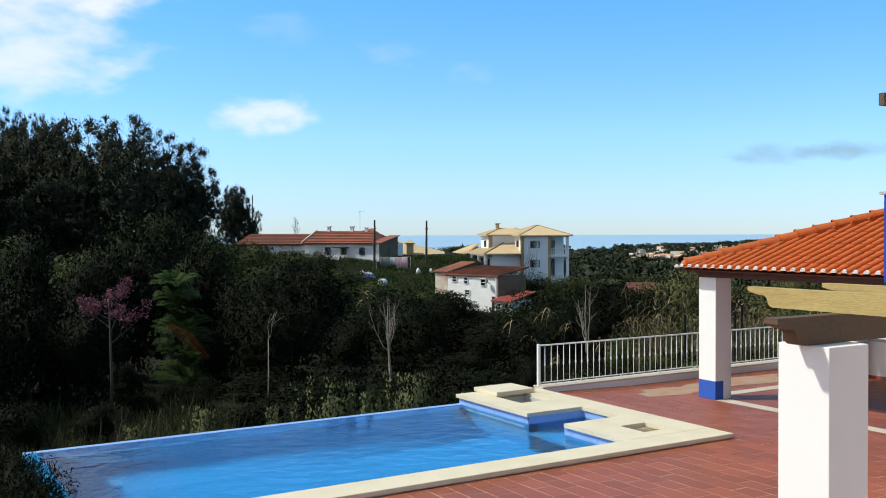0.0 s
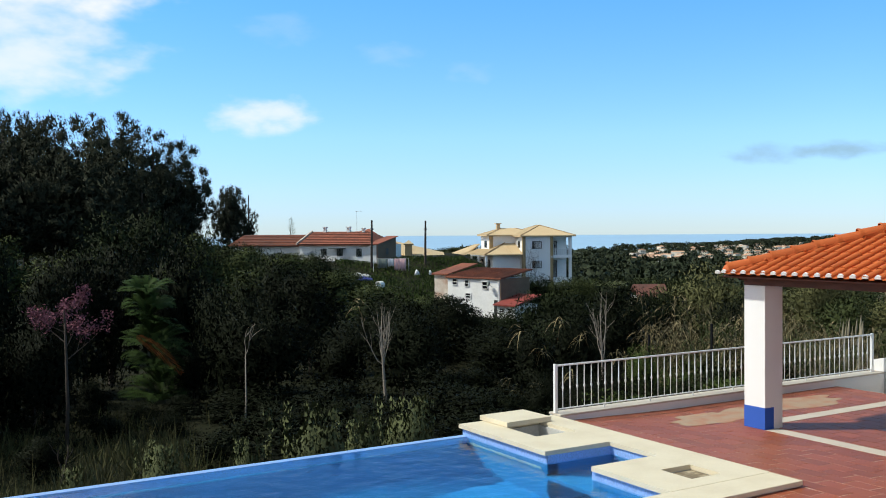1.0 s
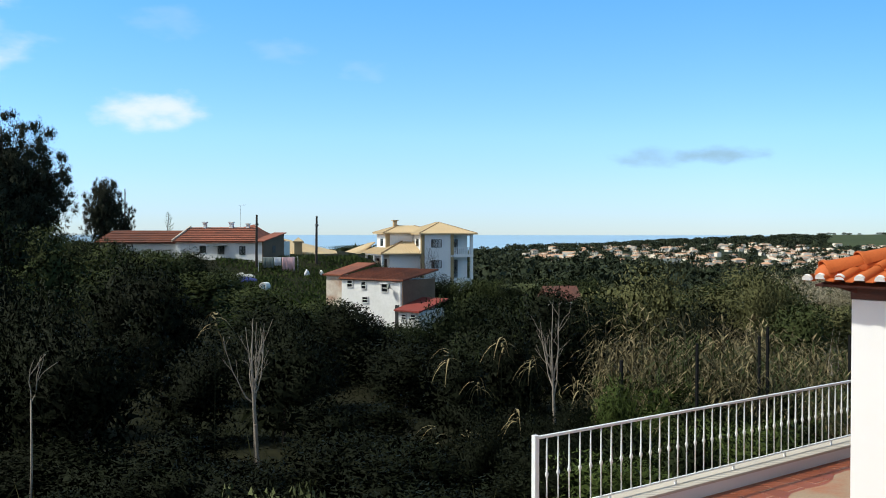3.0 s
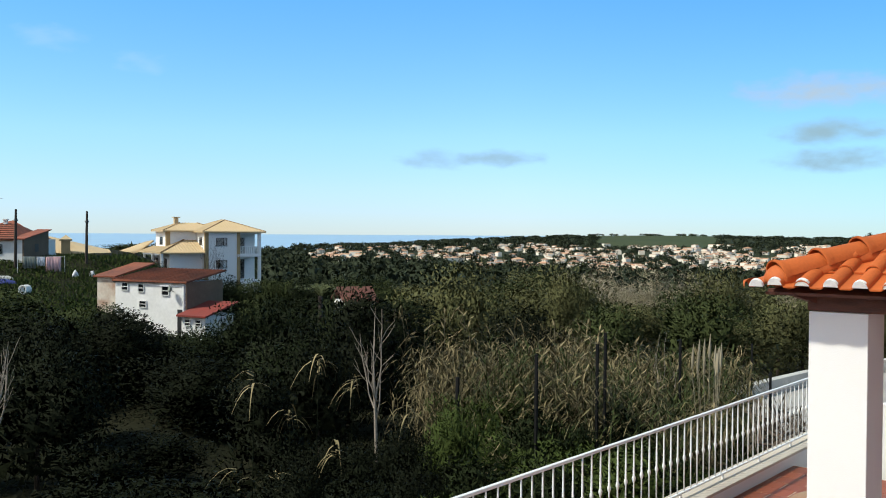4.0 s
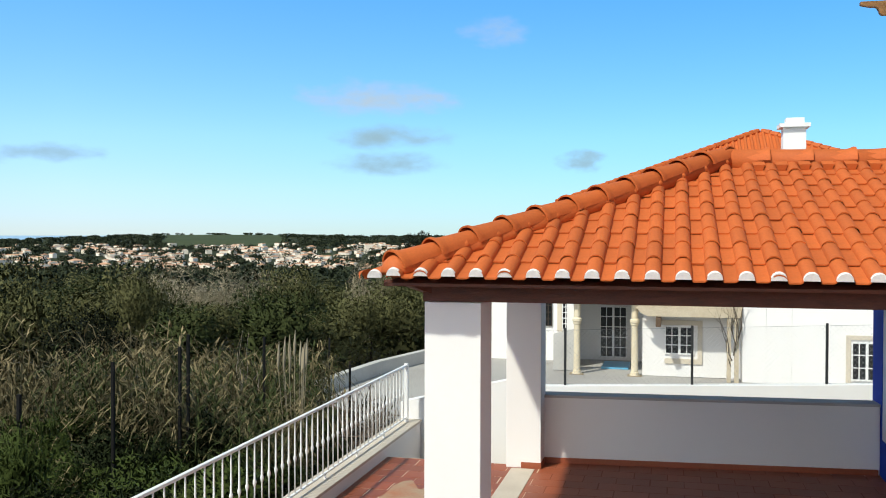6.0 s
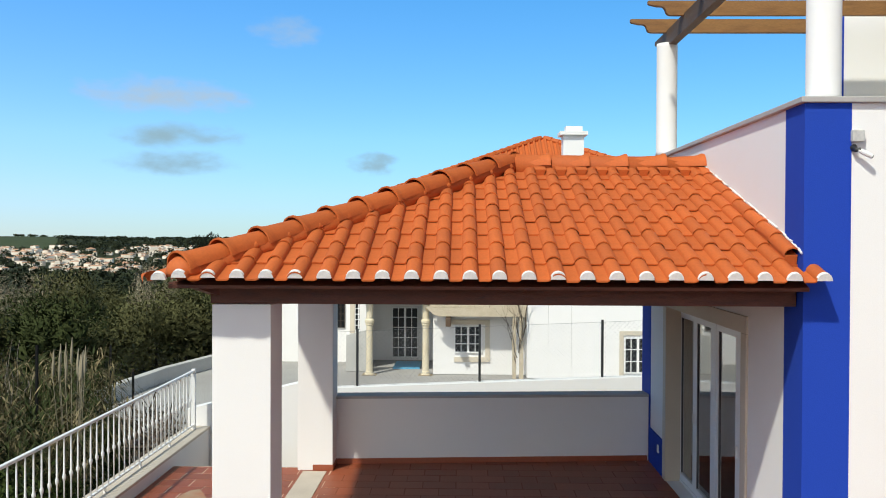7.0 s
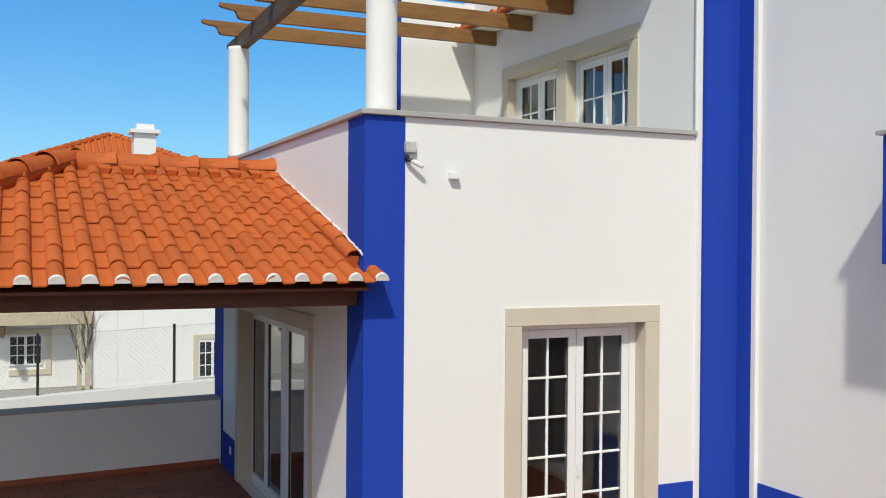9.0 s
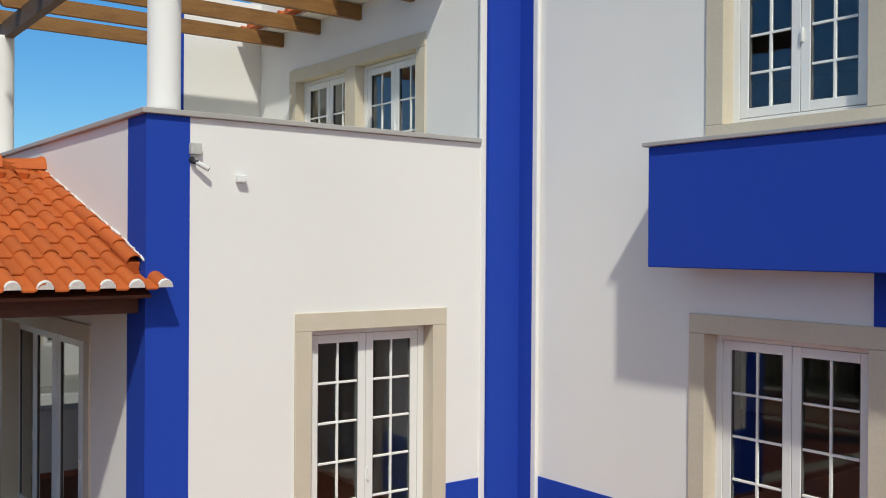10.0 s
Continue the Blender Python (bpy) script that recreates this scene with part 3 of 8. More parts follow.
wing = [(a, b, Y_WING - 0.3, Y_WING, z, w) for a, b, z, w in wall_boxes(8.9, X_FRONT, -0.3, 3.2, [grown(DOOR2)])]
wing += [(a, b, Y_WING - 0.3, Y_WING, z, w) for a, b, z, w in wall_boxes(8.9, X_FRONT, 3.2, 6.4, [grown(WIN2)])]
solid("wall_wing", PLASTER, "white plastered wing of the house", "wall", wing + [(8.9, 9.2, -4.0, Y_WING - 0.3, -0.3, 6.4), (9.2, 20.4, -4.0, -3.7, -0.3, 6.4), (20.4, 20.7, -4.0, Y_UP - 0.3, -0.3, 6.4), (20.4, 20.6, Y_UP - 0.3, Y_PORCH - 0.3, -0.3, 2.9), (X_FRONT, X_FRONT + 0.3, Y_WING - 0.3, Y_UP - 0.3, -0.3, 6.4)])
STAIR_Y = 6.61
UP1, UP2 = (15.538, 16.747, 4.0, 5.107), (16.977, 18.193, 4.0, 5.107)
upper = [(a, b, Y_UP - 0.3, Y_UP, z, w) for a, b, z, w in wall_boxes(X_FRONT, 20.7, 2.9, 6.4, [grown(UP1), grown(UP2)])]
solid("wall_upper", PLASTER, "white plastered upper storey with twin windows", "wall", upper)
solid("wall_stair", PLASTER, "white plastered return wall on the roof terrace", "wall", [(19.24, 19.49, Y_UP, STAIR_Y, 2.9, 6.3)])
solid("trim_stair", BLUE, "blue painted corner of the return wall", "paintwork", [(19.235, 19.495, STAIR_Y, STAIR_Y + 0.045, 2.9, 6.3)])
# deck out of view, made pale to bounce light up the walls
solid("floor_roof_terrace", COPING, "unseen cream deck added to the roof terrace to bounce light", "terrace", [(X_FRONT + 0.3, 20.4, Y_UP, Y_PORCH - 0.3, 2.952, 2.99)])
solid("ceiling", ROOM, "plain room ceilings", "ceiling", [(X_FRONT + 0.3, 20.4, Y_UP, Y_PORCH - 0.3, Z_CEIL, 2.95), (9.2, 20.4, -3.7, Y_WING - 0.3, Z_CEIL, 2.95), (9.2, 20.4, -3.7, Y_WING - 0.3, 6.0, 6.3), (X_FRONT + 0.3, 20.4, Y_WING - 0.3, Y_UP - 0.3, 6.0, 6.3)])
solid("floor_room", WOOD_DARK, "dark timber floor inside the rooms", "floor", [(X_FRONT + 0.3, 20.4, Y_WING, Y_PORCH - 0.3, -0.2, 0.0), (9.2, 20.4, -3.7, Y_WING - 0.3, -0.2, 0.0)])
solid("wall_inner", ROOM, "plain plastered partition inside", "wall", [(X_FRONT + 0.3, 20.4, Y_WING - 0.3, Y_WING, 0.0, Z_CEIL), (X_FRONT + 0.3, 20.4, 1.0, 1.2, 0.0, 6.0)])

# parapet caps
solid("trim_parapet", SLATE, "thin grey stone cap on the terrace parapet", "coping", [
    (X_FRONT - 0.04, X_FRONT + 0.32, 5.577, Y_PORCH + 0.04, 4.002, 4.045), (X_FRONT + 0.32, 20.64, Y_PORCH - 0.32, Y_PORCH + 0.04, 4.002, 4.045)], 0.006)
# blue bands, a little proud of the plaster
solid("trim_corner", BLUE, "blue painted band round the house corner", "paintwork", [
    (X_FRONT - 0.004, X_FRONT + 0.10, 8.475, Y_PORCH + 0.004, 0.0, 4.0), (X_FRONT + 0.10, 14.80, Y_PORCH - 0.05, Y_PORCH + 0.004, 0.0, 4.0)])
solid("trim_inner_corner", BLUE, "blue painted band in the inner corner of the house", "paintwork", [
    (X_FRONT - 0.05, X_FRONT + 0.1, Y_WING + 0.05, 5.497, 0.0, 6.4), (14.16, X_FRONT + 0.1, Y_WING - 0.02, Y_WING + 0.05, 0.0, 6.4)])
solid("trim_inner_edge", PLASTER, "white plaster returns beside the blue band", "plaster", [
    (X_FRONT - 0.014, X_FRONT + 0.02, 5.499, 5.575, 0.0, 6.4), (14.09, 14.16, Y_WING, Y_WING + 0.05, 0.0, 6.4)], 0.01)
solid("baseboard_blue", BLUE, "blue painted skirting along the house", "skirting", [
    (X_FRONT - 0.012, X_FRONT + 0.05, 7.56, 8.474, 0.0, 0.79), (X_FRONT - 0.012, X_FRONT + 0.05, 5.575, 5.972, 0.0, 0.79),
    (12.30, 14.09, Y_WING - 0.05, Y_WING + 0.012, 0.0, 0.79), (8.9, 10.60, Y_WING - 0.05, Y_WING + 0.012, 0.0, 0.79),
    (14.80, 15.73, Y_PORCH - 0.05, Y_PORCH + 0.012, 0.0, 0.50), (19.18, 20.05, Y_PORCH - 0.05, Y_PORCH + 0.012, 0.0, 0.46)])
solid("trim_far_corner", BLUE, "blue painted band at the far end of the porch wall", "paintwork", [(20.02, 20.60, Y_PORCH - 0.05, Y_PORCH + 0.006, 0.0, 4.0)])
solid("trim_wing_band", BLUE, "blue painted band under the balcony", "paintwork", [(10.25, 10.73, Y_WING - 0.05, Y_WING + 0.02, 2.482, 2.86)])


# ---- doors and windows ----
def surround(name, along, a0, a1, z1, face, outward, width=0.155, z0=0.0, sill=False, gap=None):
    """Stone surround outside an opening a0..a1 up to z1; along: 'x' or 'y'; face: the wall's plane; outward: +1 or -1."""
    bm = bmesh.new()
    f0, f1 = sorted((face + outward * 0.022, face - outward * 0.31))
    def put(a, b, z, w):
        if along == "x":
            box(bm, a, b, f0, f1, z, w, 0.004)
        else:
            box(bm, f0, f1, a, b, z, w, 0.004)
    put(a0 - width, a0, z0, z1 - 0.002)
    put(a1, a1 + width, z0, z1 - 0.002)
    put(a0 - width, a1 + width, z1, z1 + width)
    if sill:
        put(a0 - width, a1 + width, z0 - 0.12, z0 - 0.002)
    return tagged(new(name, finish(bm, name, SURROUND)), "beige limestone surround of a house opening", "surround", "", "structure")


def casement(name, along, a0, a1, z0, z1, face, pitch, cols, kind_word, label, deep=0.06):
    """Two glazed leaves with glazing bars every 'pitch' down from the top (0: none), in a white frame, in the plane 'face'."""
    th = group_of(name, label, kind_word, kind="structure")
    def put(bm, a, b, z, w, d=deep, off=0.0, bevel=0.004):
        f0, f1 = face - d / 2 + off, face + d / 2 + off
        if along == "x":
            box(bm, a, b, f0, f1, z, w, bevel)
        else:
            box(bm, f0, f1, a, b, z, w, bevel)
    bm = bmesh.new()
    put(bm, a0, a0 + 0.067, z0, z1)
    put(bm, a1 - 0.067, a1, z0, z1)
    put(bm, a0 + 0.067, a1 - 0.067, z1 - 0.045, z1)
    put(bm, a0 + 0.067, a1 - 0.067, z0, z0 + 0.035)
    part("frame", bm, PVC, th)
    mid = (a0 + a1) / 2
    for l0, l1 in ((a0 + 0.071, mid - 0.003), (mid + 0.003, a1 - 0.071)):
        bm = bmesh.new()
        st = 0.075
        put(bm, l0, l0 + st, z0 + 0.04, z1 - 0.049, 0.05)
        put(bm, l1 - st, l1, z0 + 0.04, z1 - 0.049, 0.05)
        put(bm, l0 + st, l1 - st, z1 - 0.049 - st, z1 - 0.049, 0.05)
        put(bm, l0 + st, l1 - st, z0 + 0.04, z0 + 0.04 + st, 0.05)
        leaf = part("leaf", bm, PVC, th)
        g0, g1, h0, h1 = l0 + st, l1 - st, z0 + 0.04 + st, z1 - 0.049 - st
        bm = bmesh.new()
        put(bm, g0 - 0.01, g1 + 0.01, h0 - 0.01, h1 + 0.01, 0.008, 0, 0)
        pane = part("pane", bm, GLASS, leaf)
        pane.visible_shadow = False
        bm = bmesh.new()
        put(bm, g0, g0 + 0.008, h0, h1, 0.03, 0, 0)
        put(bm, g1 - 0.008, g1, h0, h1, 0.03, 0, 0)
        part("gasket", bm, GASKET, leaf, "grey glazing gasket")
        for c in range(1, cols):
            bm = bmesh.new()
            a = g0 + (g1 - g0) * c / cols
            put(bm, a - 0.010, a + 0.010, h0, h1, 0.026, 0, 0.003)
            part("glazing_bar", bm, PVC, leaf)
        z = h1 - pitch
        while pitch and z > h0 + 0.05:
            bm = bmesh.new()
            put(bm, g0, g1, z - 0.010, z + 0.010, 0.024, 0, 0.003)
            part("glazing_bar", bm, PVC, leaf)
            z -= pitch
    bm = bmesh.new()
    put(bm, mid - 0.028, mid - 0.012, z0 + (z1 - z0) * 0.40, z0 + (z1 - z0) * 0.40 + 0.11, 0.10, 0, 0.004)
    part("handle", bm, METAL, th, "white lever handle")
    return th


surround("trim_door_1", "y", DOOR1[0], DOOR1[1], DOOR1[3], X_FRONT, -1)
casement("door_1", "y", DOOR1[0], DOOR1[1], 0.0, DOOR1[3] - 0.004, X_FRONT + 0.16, 0.351, 2, "door", "white glazed double door with small panes, closed")
surround("trim_door_2", "x", DOOR2[0], DOOR2[1], DOOR2[3], Y_WING, 1)
casement("door_2", "x", DOOR2[0], DOOR2[1] + 0.008, 0.0, DOOR2[3] - 0.004, Y_WING - 0.165, 0.345, 2, "door", "white glazed double door with small panes under the balcony")
surround("trim_door_3", "x", DOOR_N[0], DOOR_N[1], DOOR_N[3], Y_PORCH, 1)
casement("door_3", "x", 15.74, 17.47, 0.0, DOOR_N[3] - 0.004, Y_PORCH - 0.19, 0, 1, "door", "white glazed sliding door under the porch")
casement("door_4", "x", 17.472, 19.16, 0.0, DOOR_N[3] - 0.004, Y_PORCH - 0.19, 0, 1, "door", "white glazed sliding door under the porch")
surround("trim_window_1", "x", WIN2[0], WIN2[1], WIN2[3], Y_WING, 1, 0.163, 3.99, True)
casement("window_1", "x", WIN2[0], WIN2[1] + 0.01, 3.995, WIN2[3] - 0.004, Y_WING - 0.145, 0.293, 2, "window", "white two-leaf window with small panes over the balcony")
for k, (a0, a1, z0, z1) in enumerate((UP1, UP2)):
    casement("window_%d" % (k + 2), "x", a0 - 0.07, a1 - 0.003, z0 - 0.3, z1 - 0.004, Y_UP - 0.13, 0.352, 2, "window", "white small-paned window onto the roof terrace")
bm = bmesh.new()
for a, b, z, w in ((15.366, 15.538, 3.6, 5.105), (16.747, 16.977, 3.6, 5.105), (18.193, 18.366, 3.6, 5.105), (15.366, 18.366, 5.107, 5.262)):
    box(bm, a, b, Y_UP - 0.31, Y_UP + 0.022, z, w, 0.004)
tagged(new("trim_window_2", finish(bm, "trim_window_2", SURROUND)), "beige limestone surround of the twin windows", "surround", "", "structure")

# shallow blue balcony
balcony = group_of("balcony", "shallow blue painted balcony box with a stone cap", "balcony", kind="structure")
bm = bmesh.new()
box(bm, 9.2, 12.35, Y_WING, 5.518, 2.858, 3.805, 0.008)
part("box", bm, BLUE, balcony)
bm = bmesh.new()
box(bm, 9.17, 12.39, Y_WING + 0.024, 5.553, 3.807, 3.84, 0.005)
part("cap", bm, SLATE, balcony, "grey stone cap")

# lamp camera and sensor on the front wall
cctv = group_of("security_camera", "small white wall camera below a grey junction box", "camera", (X_FRONT, 8.44, 3.65))
bm = bmesh.new()
box(bm, -0.05, 0.0, -0.045, 0.045, 0.06, 0.15, 0.008)
part("junction_box", bm, CONCRETE, cctv, "grey junction box")
bm = bmesh.new()
tube(bm, [(-0.002, 0.02, 0.02), (-0.05, 0.02, 0.0), (-0.06, -0.01, 0.0)], [0.028, 0.017, 0.017], 10)
part("bracket", bm, BLACK, cctv, "black bracket")
bm = bmesh.new()
tube(bm, [(-0.055, 0.005, 0.0), (-0.065, -0.03, -0.02), (-0.08, -0.085, -0.05)], [0.016, 0.021, 0.019], 10)
part("body", bm, METAL, cctv)
bm = bmesh.new()
tube(bm, [(-0.08, -0.085, -0.05), (-0.0815, -0.090, -0.0525)], [0.015, 0.015], 10)
part("lens", bm, BLACK, cctv, "dark round lens")
sensor = group_of("alarm_sensor", "small white alarm sensor on the wall", "sensor", (X_FRONT, 8.07, 3.54))
bm = bmesh.new()
box(bm, -0.06, 0.0, -0.05, 0.025, -0.03, 0.03, 0.008)
part("housing", bm, METAL, sensor)
bm = bmesh.new()
box(bm, -0.065, -0.02, -0.055, -0.03, -0.025, 0.012, 0.005)
part("eye", bm, PLASTER, sensor)
socket = group_of("wall_socket", "white wall socket on the blue skirting", "socket", (19.45, Y_PORCH + 0.012, 0.30))
bm = bmesh.new()
box(bm, -0.04, 0.04, 0.0, 0.012, -0.05, 0.05, 0.004)
part("plate", bm, METAL, socket)

# ---- roof terrace pergola ----
def rafter_outline(length, high, drop=0.0):
    """Side view of a beam with a stepped ogee nose at its end, from 0 back to -length."""
    pts = [(-length, 0), (-0.30, 0)]
    for k in range(9):
        a = math.pi * k / 8
        pts.append((-0.30 + 0.19 * k / 8 + 0.02 * math.sin(a * 2), high * 0.62 * (k / 8) - 0.018 * math.sin(a * 2)))
    pts += [(-0.08, high * 0.66), (-0.02, high * 0.74), (0.0, high * 0.80), (0.0, high), (-length, high)]
    return pts


def beam(name, mat, along, nose, length, high, thick, at, parent, label=""):
    """A timber with its shaped nose at 'nose' (+1 or -1 along the axis) and placed at 'at'."""
    bm = bmesh.new()
    pts = [(u * nose, w) for u, w in rafter_outline(length, high)]
    prism(bm, pts, "x" if along == "y" else "y", -thick / 2, thick / 2)
    ob = part(name, bm, mat, parent, label)
    ob.matrix_basis = pose(*at)
    return ob


perg = group_of("roof_pergola", "honey stained timber pergola on white round columns", "pergola")
bm = bmesh.new()
tube(bm, [(0, 0, 0), (0, 0, 0.05), (0, 0, 1.38), (0, 0, 1.42)], [0.14, 0.13, 0.13, 0.13], 24)
col_me = finish(bm, "column", PLASTER, True)
for x, y in ((14.65, 8.588), (19.49, 8.745)):
    piece("column", col_me, perg, pose(x, y, 4.045))
beam("beam", WOOD_BROWN, "x", 1, 6.4, 0.20, 0.10, (20.25, 8.70, 5.44), perg, "dark main beam")
for x, nose in ((19.55, 9.205), (18.60, 9.165), (17.63, 9.19), (16.68, 9.2), (15.62, 9.2)):
    beam("rafter", WOOD, "y", 1, nose + 0.02 - Y_UP, 0.17, 0.075, (x, nose, 5.62), perg)

# tiled eaves of the upper roofs
def tiled_eave(label, x0, x1, y0, y1, z):
    """A strip of roof edge along x: boarded soffit, tile rolls and pans running out to y1."""
    th = group_of("roof_eave", label, "roof")
    bm = bmesh.new()
    box(bm, x0, x1, y0, y1 - 0.05, z, z + 0.03)
    part("soffit", bm, PLASTER, th, "white plastered soffit")
    bm = bmesh.new()
    pts = [(0.058 - 0.058 * math.cos(math.pi * k / 8), 0.062 * math.sin(math.pi * k / 8)) for k in range(9)] + [(0.2115, 0.0), (0.2115, -0.016), (0.0, -0.016)]
    prism(bm, pts, "y", 0.0, y1 - y0 + 0.06)
    me = finish(bm, "tile", ROOF)
    for k in range(int((x1 - x0) / 0.2115)):
        piece("tile", me, th, Matrix.Translation((x0 + k * 0.2115, y0, z + 0.05)))
    return th


tiled_eave("tiled roof edge over the twin windows", 14.9, 19.22, Y_UP + 0.002, Y_UP + (6.22 - Y_UP) * 0.5, 5.80)
tiled_eave("tiled roof edge over the wing", 9.0, 14.3, Y_WING + 0.002, 5.40, 6.38)

# ---- ground pergola by the pool ----
near = group_of("garden_pergola", "weathered timber pergola on white square pillars", "pergola")
for x in (6.015, 8.30):
    bm = bmesh.new()
    box(bm, x - 0.225, x + 0.225, 3.64, 4.09, 0.0, 2.58, 0.008)
    part("pillar", bm, PLASTER, near)
beam("beam", WOOD_BROWN, "x", -1, 3.3, 0.21, 0.12, (5.42, 3.85, 2.585), near, "dark stained main beam")
for x in (6.20, 7.16, 8.12):
    beam("rafter", WOOD_PALE, "y", 1, 3.6, 0.16, 0.085, (x + 0.04, 4.74, 2.795), near)
for x in (6.015, 8.30):
    bm = bmesh.new()
    box(bm, x - 0.225, x + 0.225, 1.0, 1.45, 0.0, 2.58, 0.008)
    part("pillar", bm, PLASTER, near)
beam("beam", WOOD_BROWN, "x", -1, 3.3, 0.21, 0.12, (5.20, 1.22, 2.585), near, "dark stained main beam")

# ---- porch roof ----
E_X, E_Z, R_X, R_Z, E_Y = 14.168, 2.668, 17.34, 3.70, 13.56
HIP_Y = E_Y - (R_X - E_X) * (E_Y - 10.85) / (R_X - E_X)
porch = group_of("porch_roof", "hipped terracotta tile roof over the porch", "roof")
W, LEN, STEP = 0.2115, 0.42, 0.365


def tile_profile():
    pts = []
    for k in range(9):
        a = math.pi * k / 8
        pts.append((0.060 - 0.060 * math.cos(a), 0.056 * math.sin(a)))
    pts += [(0.128, -0.004), (0.20, -0.004), (W + 0.006, 0.008)]
    return pts


def tile_mesh(length=LEN):
    """One interlocking tile: a roll and a pan, lower end at the origin, running up along +y."""
    bm = bmesh.new()
    rows = []
    for s, lift in ((0.0, 0.021), (length, 0.003)):
        for dz in (0.0, -0.011):
            rows.append([bm.verts.new((u, s, w + lift + dz)) for u, w in tile_profile()])
    top0, bot0, top1, bot1 = rows
    n = len(top0)
    for i in range(n - 1):
        bm.faces.new((top0[i], top0[i + 1], top1[i + 1], top1[i]))
        bm.faces.new((bot0[i], top0[i], top0[i + 1], bot0[i + 1])[::-1])
    for i in (0, n - 1):
        bm.faces.new((top0[i], top1[i], bot1[i], bot0[i]))
    bmesh.ops.recalc_face_normals(bm, faces=bm.faces)
    return bm


def as_mesh(bm, name, mat):
    me = bpy.data.meshes.new(name)
    bm.to_mesh(me)
    bm.free()
    me.materials.append(mat)
    me.polygons.foreach_set("use_smooth", [True] * len(me.polygons))
    me.set_sharp_from_angle(angle=radians(40))
    return me


tile_me = as_mesh(tile_mesh(), "tile", ROOF)


def slope_frame(origin, across, up):
    """The pose whose x runs across the slope, y up it."""
    x, y = Vector(across).normalized(), Vector(up).normalized()
    z = x.cross(y)
    return Matrix(((x.x, y.x, z.x, origin[0]), (x.y, y.y, z.y, origin[1]), (x.z, y.z, z.z, origin[2]), (0, 0, 0, 1)))


def lay_tiles(origin, across, up, wide, high, cuts, parent, joined=False, skew=0.0):
    """Lays tiles on a slope; cuts: (point, normal) planes in the slope's frame beyond which tiles are trimmed."""
    frame_m = slope_frame(origin, across, up)
    cols, rows = int(wide / W) + 2, int(high / STEP) + 1
    rest = bmesh.new() if joined else None
    for r in range(rows):
        for c in range(cols):
            x, y = c * W + skew, r * STEP
            corners = [(x, y), (x + W, y), (x + W, y + LEN), (x, y + LEN)]
            side = [[(px - q[0][0]) * q[1][0] + (py - q[0][1]) * q[1][1] for px, py in corners] for q in cuts]
            if any(min(s) > -0.02 for s in side):
                continue
            cut = any(max(s) > 0.005 for s in side)
            jit = pose(x + random.uniform(-0.003, 0.003), y + random.uniform(-0.006, 0.006), random.uniform(0, 0.005), 0, 0, random.uniform(-0.5, 0.5))
            if not cut and not joined:
                piece("tile", tile_me, parent, frame_m @ jit)
                continue
            bm = tile_mesh()
            bm.transform(jit)
            for q in cuts:
                bmesh.ops.bisect_plane(bm, geom=bm.verts[:] + bm.edges[:] + bm.faces[:], plane_co=(*q[0], 0), plane_no=(*q[1], 0), clear_outer=True)
            if not bm.faces:
                bm.free()
                continue
            if joined:
                tmp = bpy.data.meshes.new("tmp")
                bm.to_mesh(tmp)
                rest.from_mesh(tmp)
                bpy.data.meshes.remove(tmp)
                bm.free()
            else:
                piece("tile", as_mesh(bm, "tile", ROOF), parent, frame_m)
    if joined:
        ob = new("tiles", as_mesh(rest, "tiles", ROOF))
        ob.parent, ob.matrix_basis = parent, frame_m
        tagged(ob, "", "", "", "stuff")


up_f = Vector((R_X - E_X, 0, R_Z - E_Z))
Lf = up_f.length
Y_END = 8.71
span = E_Y - Y_END
hip_run = E_Y - HIP_Y
# front slope: x runs from the hip corner towards the house (-y)
hip_n = Vector((-Lf, hip_run)).normalized()
front_cuts = [((0.06, 0.0), tuple(hip_n)), ((0, Lf - 0.02), (0, 1)), ((E_Y - Y_PORCH - 0.004, 2.2), (1, 0))]
first = (E_Y - 13.401) - 0.058
lay_tiles((E_X, E_Y, E_Z), (0, -1, 0), tuple(up_f), span - 0.1, Lf, [front_cuts[0], front_cuts[1], ((span + 0.01, 0), (1, 0))], porch, False, first)
# end slope towards the sea, and the slope behind
up_e = Vector((0, -hip_run, R_Z - E_Z))
BACK = 2 * R_X - E_X
E_YB = E_Y + 0.40
side_way = Vector((E_X - BACK, E_Y - E_YB, 0))
lay_tiles((BACK, E_YB, E_Z), tuple(side_way), tuple(up_e), BACK - E_X, up_e.length, [
    ((0.06, 0), tuple(Vector((-up_e.length, R_X - E_X)).normalized())), ((BACK - E_X - 0.30, 0), tuple(Vector((up_e.length, R_X - E_X)).normalized()))], porch, True)
up_b = Vector((-(R_X - E_X), 0, R_Z - E_Z))
lay_tiles((BACK, Y_PORCH + 0.01, E_Z), (0, 1, 0), tuple(up_b), E_Y - Y_PORCH, Lf, [((E_Y - Y_PORCH - 0.06, 0), tuple(Vector((Lf, hip_run)).normalized())), ((0, Lf - 0.02), (0, 1))], porch, True)

